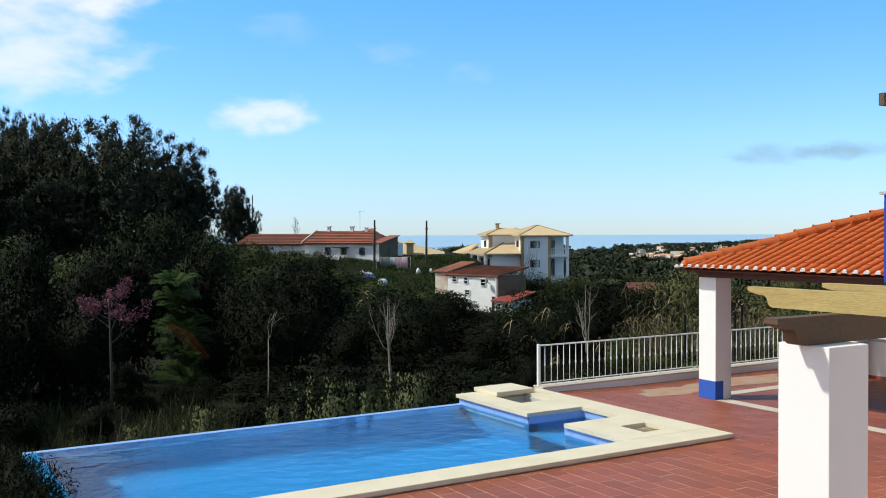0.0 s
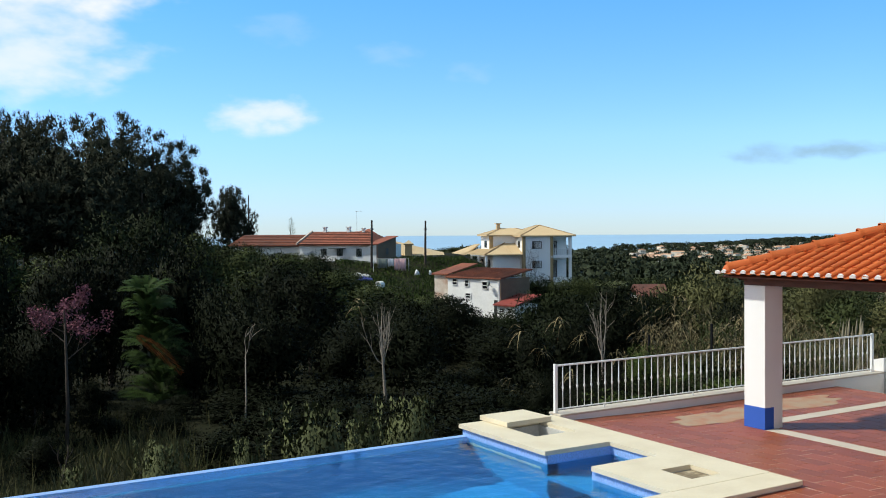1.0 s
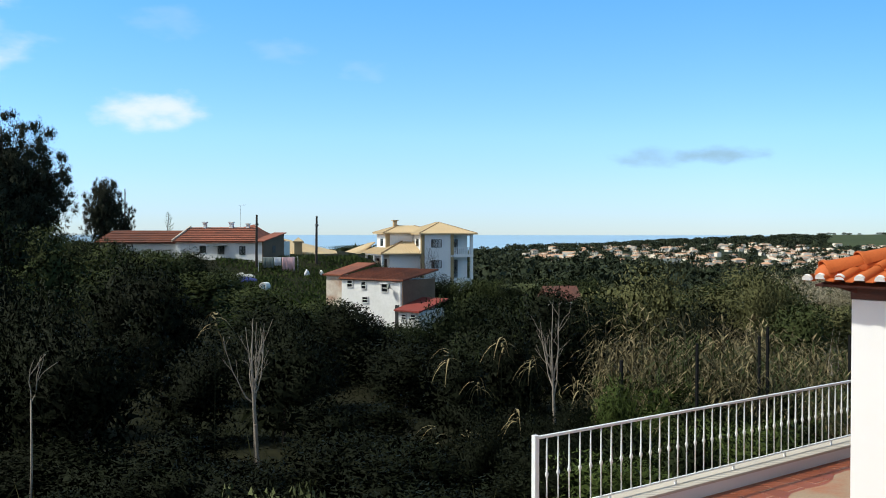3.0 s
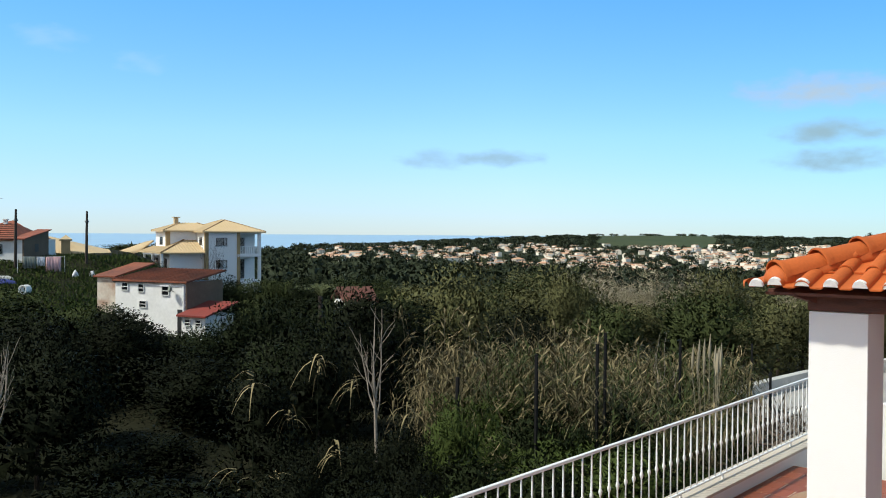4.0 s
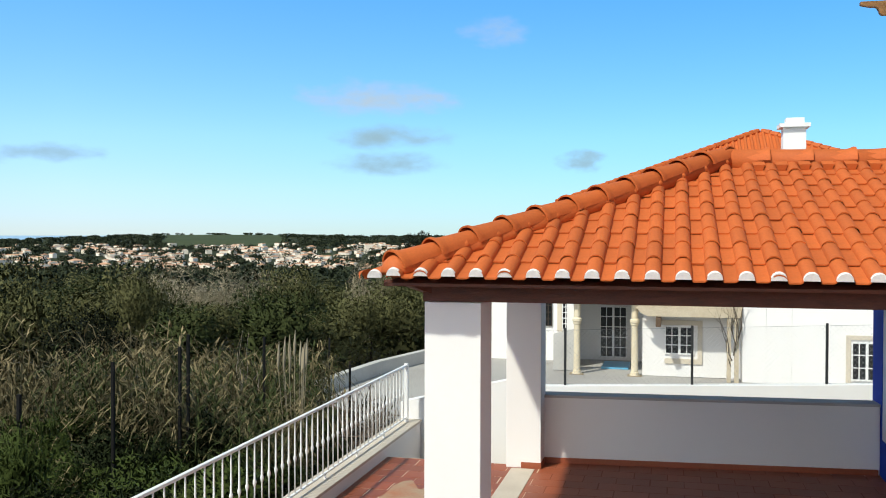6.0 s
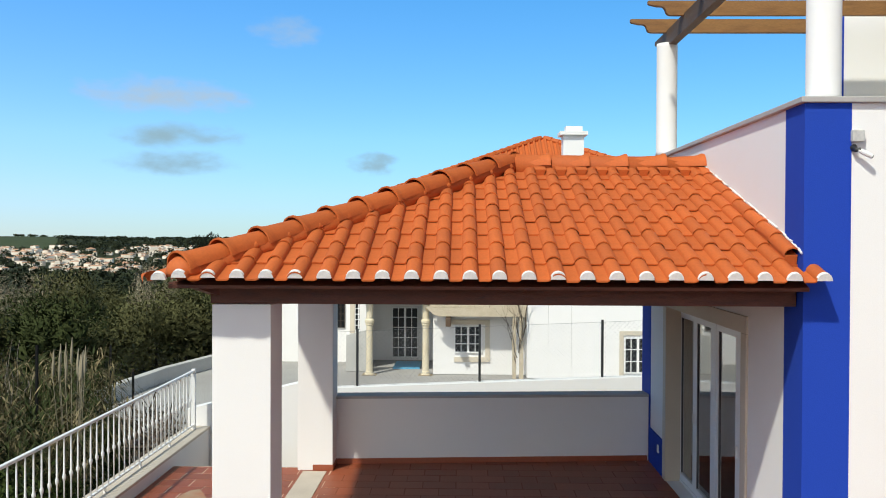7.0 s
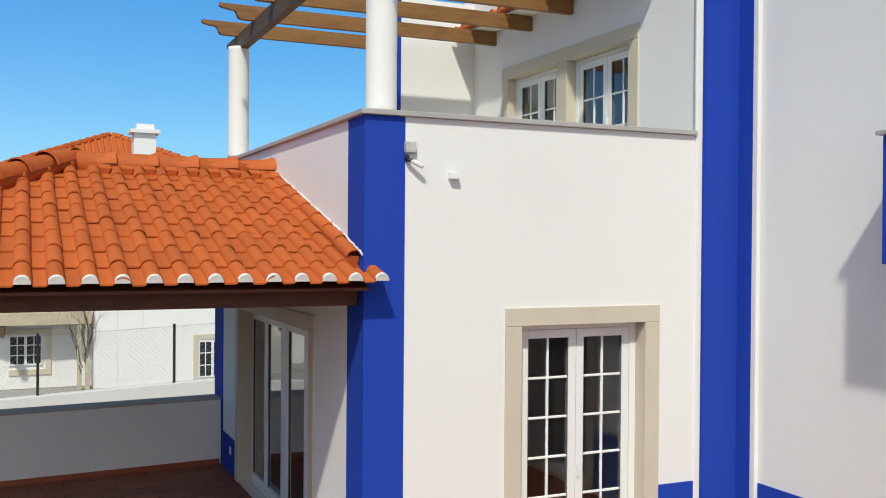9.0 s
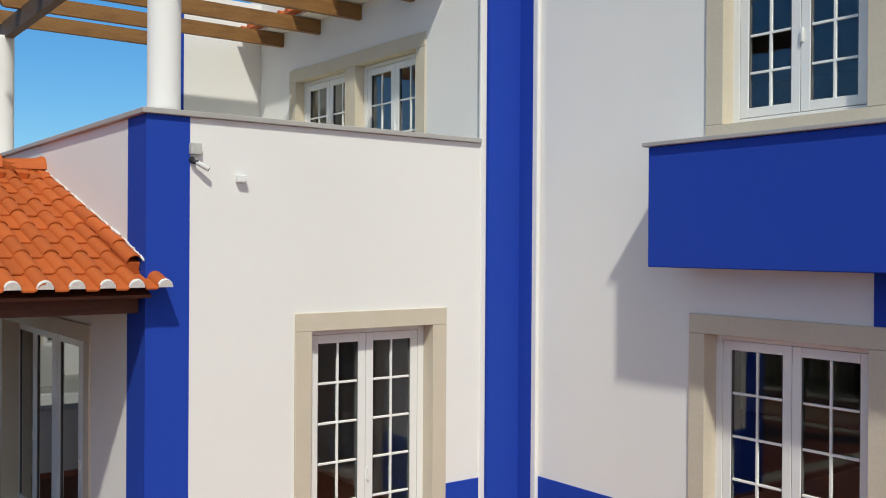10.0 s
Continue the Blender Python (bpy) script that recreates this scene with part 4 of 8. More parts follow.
# hip and ridge caps
def cap_mesh(length=0.46, r0=0.128, r1=0.105):
    bm = bmesh.new()
    rings = []
    for s, r in ((0.0, r0 * 1.20), (0.022, r0 * 1.21), (0.06, r0 * 1.06), (0.10, r0), (length, r1)):
        ring_o = [bm.verts.new((r * math.cos(math.pi * k / 10), s, r * math.sin(math.pi * k / 10) * 0.9)) for k in range(11)]
        ring_i = [bm.verts.new(((r - 0.014) * math.cos(math.pi * k / 10), s, (r - 0.014) * math.sin(math.pi * k / 10) * 0.9)) for k in range(11)]
        rings.append((ring_o, ring_i))
    for (o0, i0), (o1, i1) in zip(rings, rings[1:]):
        for k in range(10):
            bm.faces.new((o0[k], o0[k + 1], o1[k + 1], o1[k]))
    for o, i in (rings[0], rings[-1]):
        for k in range(10):
            bm.faces.new((o[k], o[k + 1], i[k + 1], i[k]))
    bmesh.ops.recalc_face_normals(bm, faces=bm.faces)
    return as_mesh(bm, "ridge_cap", ROOF)


cap_me = cap_mesh()


def lay_caps(a, b, step=0.40, name="ridge_cap"):
    a, b = Vector(a), Vector(b)
    d = (b - a).normalized()
    x = d.cross(Vector((0, 0, 1))).normalized()
    z = x.cross(d)
    n = max(1, round((b - a).length / step))
    for k in range(n):
        p = a + (b - a) * k / n
        j = random.uniform(-0.006, 0.006)
        m = Matrix(((x.x, d.x, z.x, p.x), (x.y, d.y, z.y, p.y), (x.z, d.z, z.z, p.z + j), (0, 0, 0, 1)))
        piece(name, cap_me, porch, m)


HIP_TOP = Vector((R_X, HIP_Y, R_Z + 0.09))
lay_caps((E_X + 0.13, E_Y - 0.12, E_Z + 0.085), HIP_TOP, 0.36)
lay_caps((BACK - 0.10, E_YB - 0.09, E_Z + 0.085), HIP_TOP, 0.36)
lay_caps((R_X, Y_PORCH + 0.005, R_Z + 0.045), (R_X, HIP_Y - 0.02, R_Z + 0.045), 0.40)
# terracotta bedding under the hip and ridge caps
bm = bmesh.new()
for a, b in (((E_X + 0.16, E_Y - 0.14, E_Z + 0.06), HIP_TOP - Vector((0, 0, 0.03))), (HIP_TOP - Vector((0, 0, 0.04)), (R_X, Y_PORCH + 0.01, R_Z + 0.02))):
    tube(bm, [a, b], [0.125, 0.125], 10)
part("bedding", bm, ROOF, porch, "terracotta coloured mortar bedding", True)
# rounded hip end
bm = bmesh.new()
bmesh.ops.create_uvsphere(bm, u_segments=16, v_segments=10, radius=0.135)
for v in bm.verts:
    v.co = Vector((v.co.x * 1.0, v.co.y * 1.0, v.co.z * 0.95 if v.co.z > 0 else v.co.z * 0.4))
ob = part("hip_end", bm, ROOF, porch, "rounded terracotta hip end", True)
ob.matrix_basis = pose(E_X + 0.16, E_Y - 0.15, E_Z + 0.06)
# scalloped mortar fillets beside the hip: half-round tile offcuts
bm = bmesh.new()
tube(bm, [(-0.085, 0, 0.0), (-0.04, 0, -0.035), (0.04, 0, -0.035), (0.085, 0, 0.0)], [0.025, 0.045, 0.045, 0.025], 8)
fill_me = finish(bm, "hip_fillet", ROOF, True)
for k in range(2, 15):
    y = first + k * W - 0.04
    s = y * Lf / hip_run
    if s > Lf - 0.1:
        break
    p = Vector((E_X, E_Y, E_Z)) + Vector((0, -1, 0)) * (y + 0.05) + up_f.normalized() * (s - 0.04)
    piece("hip_fillet", fill_me, porch, pose(p.x, p.y, p.z + 0.10, 16, 0, -90 + 8))
# closers over the pans under the ridge
bm = bmesh.new()
prism(bm, [(-0.034, 0.0), (0.034, 0.0), (0.056, 0.062), (-0.056, 0.062)], "y", 0.0, 0.13)
close_me = finish(bm, "pan_closer", ROOF)
for c in range(int(span / W) + 1):
    u = first + c * W + 0.165
    if hip_run + 0.1 < u < span - 0.02:
        piece("pan_closer", close_me, porch, slope_frame((E_X, E_Y, E_Z), (0, -1, 0), tuple(up_f)) @ pose(u, Lf - 0.25, 0.012))
# white mortar in the open tile ends along the eave
bm = bmesh.new()
pts = [(0.058 - 0.055 * math.cos(math.pi * k / 8), 0.058 * math.sin(math.pi * k / 8)) for k in range(9)]
prism(bm, pts, "y", -0.004, 0.03)
mort_me = finish(bm, "mortar_plug", MORTAR)
fm = slope_frame((E_X, E_Y, E_Z), (0, -1, 0), tuple(up_f))
for c in range(int(span / W) + 1):
    if first + c * W + 0.11 < span + 0.02:
        piece("mortar_plug", mort_me, porch, fm @ pose(first + c * W, 0.0, 0.030))
fe = slope_frame((BACK, E_YB, E_Z), tuple(side_way), tuple(up_e))
for c in range(int((BACK - E_X) / W) - 1):
    piece("mortar_plug", mort_me, porch, fe @ pose(c * W, 0.0, 0.022))
piece("mortar_plug", mort_me, porch, fm @ pose(-0.05, 0.0, 0.012))
# verge tiles riding up against the house wall, and a ragged mortar line over them
def verge_lift(v):
    return float(np.interp(v, (0.0, 0.3, 0.75, 3.3), (0.012, 0.075, 0.085, 0.0)))


for r in range(1, int(Lf / STEP) + 1):
    long = min(LEN, Lf - 0.06 - r * STEP)
    if long > 0.1:
        tilt = math.degrees(math.atan2(verge_lift(r * STEP + LEN) - verge_lift(r * STEP), LEN))
        piece("tile", tile_me, porch, fm @ pose(E_Y - Y_PORCH - 0.112, r * STEP, verge_lift(r * STEP) + 0.006, tilt) @ Matrix.Diagonal((1, long / LEN, 1, 1)))
        bm = bmesh.new()
        box(bm, 0.006, 0.10, 0.004, long, -0.09, 0.012)
        bed = part("bedding", bm, ROOF, porch)
        bed.matrix_basis = fm @ pose(E_Y - Y_PORCH - 0.112, r * STEP, verge_lift(r * STEP) + 0.006, tilt)
bm = bmesh.new()
n_seg = 40
for k in range(n_seg):
    if random.random() < 0.22:
        continue
    ends = []
    for v in (0.30 + (Lf - 0.36) * k / n_seg, 0.30 + (Lf - 0.36) * (k + 1.1) / n_seg):
        p = fm @ Vector((E_Y - Y_PORCH - 0.008, v, 0.066 + verge_lift(v) + random.uniform(-0.008, 0.006)))
        ends.append(p)
    tube(bm, ends, [random.uniform(0.004, 0.012), random.uniform(0.004, 0.012)], 5)
part("mortar_seam", bm, MORTAR, porch, "ragged white mortar seam against the wall")

# not seen; added to darken the tops of the porch walls
solid("ceiling_porch", WOOD_DARK, "unseen dark boarded ceiling added to shade the upper porch walls", "ceiling", [(14.67, 19.74, 8.84, 13.07, 2.60, 2.62)])
# timber under the roof
frame_th = group_of("porch_beams", "dark stained timber beams and boards under the porch roof", "beam")
for b in ((14.50, 14.66, 8.83, 13.26, 2.485, 2.66), (14.66, 20.0, 13.08, 13.24, 2.485, 2.66), (19.75, 19.91, 8.83, 13.08, 2.485, 2.66)):
    bm = bmesh.new()
    box(bm, *b, 0.006)
    part("beam", bm, WOOD_DARK, frame_th)
bm = bmesh.new()
for a, b, c in (((E_X + 0.05, E_Y - 0.05), (E_X + 0.05, 8.83), None), ):
    box(bm, E_X + 0.10, 14.50, 8.83, E_Y - 0.08, 2.625, 2.645)
    box(bm, 14.50, BACK - 0.05, 13.24, E_Y + 0.02, 2.625, 2.645)
    box(bm, 16.4, BACK - 0.05, E_Y + 0.02, E_Y + 0.12, 2.625, 2.645)
    box(bm, 18.4, BACK - 0.05, E_Y + 0.12, E_Y + 0.26, 2.625, 2.645)
part("soffit_board", bm, WOOD_DARK, frame_th)
bm = bmesh.new()
v = [bm.verts.new(p) for p in ((E_X + 0.06, 8.83, E_Z - 0.03), (E_X + 0.06, E_Y - 0.06, E_Z - 0.03), (R_X, HIP_Y, R_Z - 0.03), (R_X, 8.83, R_Z - 0.03), (BACK - 0.06, E_YB - 0.06, E_Z - 0.03), (BACK - 0.06, 8.83, E_Z - 0.03))]
for q in ((0, 1, 2, 3), (1, 4, 2), (4, 5, 3, 2)):
    bm.faces.new([v[i] for i in q])
deck = part("deck", bm, WOOD_DARK, frame_th)
deck.modifiers.new("thick", "SOLIDIFY").thickness = 0.025
bm = bmesh.new()
prism(bm, [(0.08, 0.14), (0.08, 0.19), (0.62, 0.19), (0.62, 0.0), (0.5, 0.0)], "y", -0.06, 0.06)
br = part("bracket", bm, WOOD_DARK, frame_th)
br.matrix_basis = pose(E_X + 0.12, E_Y - 0.10, 2.49, 0, 0, -42)


# ---- land and sea ----
rng = np.random.default_rng(7)
CX, CY = 7.0, 10.0


def smooth(a, b, v):
    t = np.clip((v - a) / (b - a), 0, 1)
    return t * t * (3 - 2 * t)


DIST = (0, 4, 10, 30, 55, 66, 72, 95, 150, 300, 500, 800, 1200, 1600, 2600, 4900)
LEFT = (-0.8, -1.3, -1.6, -2.0, -1.9, -0.6, 0.65, 0.9, -1.0, -8, -12.5, -11.7, -16, -16, -16, -16)
MIDL = (-0.8, -1.5, -2.0, -3.6, -5.2, -5.5, -5.6, -6.2, -9.5, -13.5, -13.2, -11.6, -15.5, -18, -20, -22)
RIGHT = (-0.8, -1.5, -2.0, -3.2, -4.5, -5.1, -5.5, -7.0, -10.0, -16, -18, -13, -4.0, -0.8, -20, -40)
EAST = (-0.8, -1.5, -2.0, -3.2, -4.5, -5.1, -5.5, -7.0, -10.0, -16, -18, -14, -7.0, -3.5, -4.5, -12)


def ground_height(x, y):
    x, y = np.asarray(x, float), np.asarray(y, float)
    d = np.hypot(np.maximum(np.maximum(-14 - x, x - 21.4), 0), np.maximum(np.maximum(-9 - y, y - 15.4), 0))
    head = np.degrees(np.arctan2(x - CX, y - CY))
    a, b = smooth(31.5, 39, head), smooth(44, 60, head)
    z = (np.interp(d, DIST, LEFT) * (1 - a) + np.interp(d, DIST, MIDL) * a) * (1 - b) + np.interp(d, DIST, RIGHT) * b
    c = smooth(68, 75, head)
    z = z * (1 - c) + np.interp(d, DIST, EAST) * c
    yard = smooth(18, 21.6, x) * (1 - smooth(18.5, 24.5, y - 0.02 * (x - 30)))* (1 - smooth(70, 110, x))
    z = z * (1 - yard) + np.where(d > 0, -2.62, -0.9) * yard
    hollow = smooth(1.2, 2.6, x) * (1 - smooth(11.4, 12.4, x)) * smooth(9.2, 10.2, y) * (1 - smooth(15.0, 15.6, y))
    z = z * (1 - hollow) - 2.6 * hollow
    far = smooth(60, 260, d)
    z = z + far * 1.2 * np.sin(x * 0.011 + 1.3) * np.cos(y * 0.013) + 0.12 * np.sin(x * 0.9) * np.sin(y * 0.8) * smooth(0.5, 5, d) * (1 - yard)
    return z


radii = np.concatenate([np.linspace(0, 40, 60), 40 * (4900 / 40) ** np.linspace(0.012, 1, 120)])
turns = np.radians(np.linspace(0, 360, 361)[:-1])
gx = CX + radii[:, None] * np.sin(turns)[None]
gy = CY + radii[:, None] * np.cos(turns)[None]
gz = ground_height(gx, gy)
nv = len(turns)
verts = np.stack([gx, gy, gz], -1).reshape(-1, 3)
faces = [(i * nv + j, i * nv + (j + 1) % nv, (i + 1) * nv + (j + 1) % nv, (i + 1) * nv + j) for i in range(len(radii) - 1) for j in range(nv)]
me = bpy.data.meshes.new("ground")
me.from_pydata(verts.tolist(), [], faces)
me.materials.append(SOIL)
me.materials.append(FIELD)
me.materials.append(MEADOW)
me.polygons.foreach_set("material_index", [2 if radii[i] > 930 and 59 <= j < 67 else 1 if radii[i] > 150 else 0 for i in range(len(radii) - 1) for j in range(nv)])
me.polygons.foreach_set("use_smooth", [True] * len(faces))
tagged(new("ground", me), "rough grassy valley floor running out to green land", "ground", "", "structure")
bm = bmesh.new()
SEA_T = [radians(-80 + 1.54 * k) for k in range(97)]
ring = [bm.verts.new((CX + 4950 * math.sin(SEA_T[k]), CY + 4950 * math.cos(SEA_T[k]), -12.0)) for k in range(97)]
SHORE = [float(np.interp(math.degrees(t), (40, 58), (760, 1150))) for t in SEA_T]
inner = [bm.verts.new((CX + SHORE[k] * math.sin(SEA_T[k]), CY + SHORE[k] * math.cos(SEA_T[k]), -12.0)) for k in range(97)]
for k in range(96):
    bm.faces.new((inner[k], inner[k + 1], ring[k + 1], ring[k]))
tagged(new("sea", finish(bm, "sea", SEA)), "calm blue sea to the horizon", "sea", "", "structure")


# ---- leaves, twigs and trees ----
def quads_mesh(name, mat, centers, along, across, out=None):
    """Leaf blades: each a long diamond round a centre; out turns their shading outwards from the clump."""
    n = len(centers)
    if out is not None:
        flip = (np.cross(across, along) * out).sum(1) < 0
        across = np.where(flip[:, None], -across, across)
    m = 4 if out is None else 3
    v = np.empty((n, m, 3))
    if out is None:
        v[:, 0] = centers - along
        v[:, 1] = centers + across - along * 0.1
        v[:, 2] = centers + along
        v[:, 3] = centers - across - along * 0.1
    else:
        v[:, 0] = centers - across - along * 0.8
        v[:, 1] = centers + across - along * 0.8
        v[:, 2] = centers + along
    me = bpy.data.meshes.new(name)
    me.from_pydata(v.reshape(-1, 3).tolist(), [], np.arange(n * m).reshape(-1, m).tolist())
    me.materials.append(mat)
    if out is not None:
        face = np.cross(across, along)
        face /= np.linalg.norm(face, axis=1, keepdims=True) + 1e-9
        nr = out / (np.linalg.norm(out, axis=1, keepdims=True) + 1e-9) + face * 0.14
        nr /= np.linalg.norm(nr, axis=1, keepdims=True)
        me.polygons.foreach_set("use_smooth", [True] * n)
        me.normals_split_custom_set_from_vertices(np.repeat(nr, m, axis=0).tolist())
    return me


def rand_dirs(n, up=0.0):
    d = rng.normal(size=(n, 3))
    d[:, 2] += up
    return d / np.linalg.norm(d, axis=1, keepdims=True)


def crown_points(n, lobes, flat=1.0, spread=0.33, low=0.18, radius=(0.13, 0.24)):
    """Points in the outer shell of a crown of overlapping lobes inside a unit-high, unit-wide shape."""
    lc = rand_dirs(lobes) * rng.uniform(0.3, 1.0, (lobes, 1)) * np.array([spread, spread, 0.30 * flat]) + np.array([0, 0, 0.56])
    lr = rng.uniform(*radius, lobes)
    pick = rng.integers(0, lobes, n)
    d = rand_dirs(n, 0.25)
    r = lr[pick] * rng.uniform(0.35, 1.12, n) ** 0.6
    p = lc[pick] + d * r[:, None] * np.array([1, 1, 0.9])
    p[:, 2] = np.clip(p[:, 2], low * rng.uniform(0, 1, n), 1.05)
    return p, d


def crown_mesh(name, mat, leaves, size, lobes=14, slim=0.38, flat=1.0, spread=0.33, low=0.0, radius=(0.13, 0.24), inner=0.12, skirts=0.22):
    p, d = crown_points(leaves, lobes, flat, spread, low, radius)
    skirt = rng.uniform(0, 1, leaves) < skirts
    ang, rad = rng.uniform(0, math.tau, leaves), np.sqrt(rng.uniform(0, 1, leaves)) * 0.42
    p[skirt] = np.stack([rad * np.cos(ang), rad * np.sin(ang), rng.uniform(low, 0.5, leaves)], -1)[skirt]
    d[skirt] = np.stack([np.cos(ang), np.sin(ang), 0.3 + 0 * ang], -1)[skirt]
    a = rand_dirs(leaves, 0.5) + d * 0.5
    a /= np.linalg.norm(a, axis=1, keepdims=True)
    b = np.cross(a, rand_dirs(leaves))
    b /= np.linalg.norm(b, axis=1, keepdims=True) + 1e-6
    s = size * rng.uniform(0.6, 1.3, (leaves, 1))
    deep = rng.uniform(0, 1, leaves) < inner
    p[deep] = (p[deep] - np.array([0, 0, 0.5])) * 0.62 + np.array([0, 0, 0.44])
    s[deep] *= 3.2
    whole = np.array([0, 0, 0.35])
    return quads_mesh(name, mat, p, a * s, b * s * slim, d * 0.8 + (p - whole) * 1.2)


def branch(bm, start, way, length, radius, depth, bend=0.25, tips=None, droop=0.0, forks=(2, 3), n=4):
    """A limb that wanders, tapers and forks."""
    pts, rad, p, d = [start], [radius], Vector(start), Vector(way).normalized()
    for k in range(n):
        d = (d + Vector((random.uniform(-1, 1), random.uniform(-1, 1), random.uniform(-0.4, 0.8) - droop)) * bend * 0.5).normalized()
        p = p + d * length / n
        pts.append(p.copy())
        rad.append(radius * (1 - 0.45 * (k + 1) / n))
    tube(bm, pts, rad, 6 if radius > 0.02 else 4, False)
    if tips is not None and depth <= 1:
        tips.append((p.copy(), d.copy()))
    if depth > 0:
        for _ in range(random.randint(*forks)):
            k = random.randint(n // 2, n)
            side = Vector((random.uniform(-1, 1), random.uniform(-1, 1), random.uniform(0.1, 0.9))).normalized()
            branch(bm, pts[k], d * 0.9 + side * 0.5, length * random.uniform(0.5, 0.75), rad[k] * 0.7, depth - 1, bend, tips, droop, forks, n)


def bare_tree(x, y, height, label, seed, lean=0.0, multi=3, mat=BARK_PALE, stem=0.35):
    random.seed(seed)
    z = float(ground_height(x, y))
    th = group_of("bare_tree", label, "tree", (x, y, z), group="leafless young trees")
    bm = bmesh.new()
    fork = Vector((lean * stem * height, 0, stem * height))
    tube(bm, [(0, 0, -0.2), tuple(fork * 0.5 + Vector((0.03, 0.02, 0))), tuple(fork)], [0.036, 0.03, 0.025] if stem < 0.6 else [0.022, 0.018, 0.012], 8)
    part("trunk", bm, mat, th, smooth=True)
    for k in range(multi):
        bm = bmesh.new()
        a = math.tau * k / multi + random.uniform(-0.5, 0.5)
        branch(bm, fork - Vector((0, 0, 0.05)), (0.30 * math.cos(a), 0.30 * math.sin(a), 1.2), height * (1 - stem) * 0.62, 0.016 if stem < 0.6 else 0.010, 1, 0.5, None, 0.0, (1, 2), 7)
        part("limb", bm, mat, th, smooth=True)
    return th


LIM_H = (-60, -10, 5, 12, 18, 20.5, 22.5, 23.6, 25, 27, 29, 31, 32.4, 34, 36.5, 38.5, 40.5, 43, 47, 50, 53, 57, 59.5, 61.5, 64, 67.6, 70, 76, 84, 110)
LIM_E = (2.5, 2.5, 1.6, 0.8, 0.2, -0.4, -0.5, -1.1, -1.95, -2.75, -3.0, -3.4, -3.9, -4.9, -5.9, -5.4, -3.6, -2.3, -2.2, -2.6, -2.0, -1.8, -2.4, -3.1, -2.8, -2.2, -1.9, -0.9, -0.4, 0.2)


def top_limit(x, y, slack=0.0):
    dx, dy = x - 5.5, y - 8.5
    e = np.interp(math.degrees(math.atan2(dx, dy)), LIM_H, LIM_E) - slack
    return 3.15 + math.hypot(dx, dy) * math.tan(radians(e))


near_kinds = [crown_mesh("crown", m, 7600, 0.0158, lobes) for m, lobes in ((LEAF_SHADED, 16), (LEAF_SHADED, 22), (LEAF_DARK, 14), (LEAF_SHADED, 12))]
bank_kinds = [crown_mesh("crown", LEAF_SHADED, 2600, 0.026, lobes) for lobes in (12, 16, 20)]
mid_kinds = [crown_mesh("crown", m, 3900, 0.0185, lobes) for m, lobes in ((LEAF_DARK, 16), (LEAF, 18), (LEAF_DARK, 12), (LEAF, 24))]
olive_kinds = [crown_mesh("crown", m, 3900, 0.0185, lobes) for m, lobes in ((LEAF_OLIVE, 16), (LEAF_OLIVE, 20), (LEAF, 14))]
far_kinds = [crown_mesh("crown", m, 2000, 0.021, lobes) for m, lobes in ((LEAF, 16), (LEAF_OLIVE, 18), (LEAF_FAR, 12))]
twig_kinds = [crown_mesh("crown", TWIG, 3000, 0.05, lobes, 0.05, inner=0.0, skirts=0.3) for lobes in (16, 22)]
stem_bm = bmesh.new()
tube(stem_bm, [(0, 0, -0.05), (0.01, 0.01, 0.2), (0.0, 0.02, 0.5)], [0.03, 0.022, 0.01], 6)
stem_me = finish(stem_bm, "trunk", BARK)


def shrub(x, y, wide, high, kind, label, group, turn, name="shrub"):
    z = float(ground_height(x, y))
    th = group_of(name, label, "shrub" if name == "shrub" else "tree", (x, y, z - 0.1), turn, group)
    c = piece("crown", kind, th, Matrix.Diagonal((wide, wide, high, 1)))
    piece("trunk", stem_me, th, Matrix.Diagonal((high * 0.6, high * 0.6, high, 1)))
    return th


def keep_out(x, y, r):
    """Plan areas that stay free of shrubs."""
    if 20.5 < x < 62 and y < 24.5 + r * 0.5 or 62 <= x < 100 and y < 21 + r * 0.3:
        return True
    if y < 19.2 + r * 0.6 and -14 < x < 24:
        return True
    if 52 < math.hypot(x - 5.5, y - 8.5) < 92 and 25.0 < math.degrees(math.atan2(x - 5.5, y - 8.5)) < 33.2:
        return True
    for hx, hy, hr in ((13.4, 23.4, 1.9), (18.6, 20.8, 2.2), (17.6, 19.6, 1.6), (8.6, 21.6, 1.6), (5.2, 23.4, 1.8), (7.0, 24.0, 1.6), (7.5, 26.4, 1.8), (8.2, 28.6, 1.8), (8.5, 30.4, 1.6), (35, 51, 4), (55, 58, 4), (70, 93, 9), (41, 90, 8), (56, 99, 6)):
        if math.hypot(x - hx, y - hy) < hr + r * 0.6:
            return True
    return False


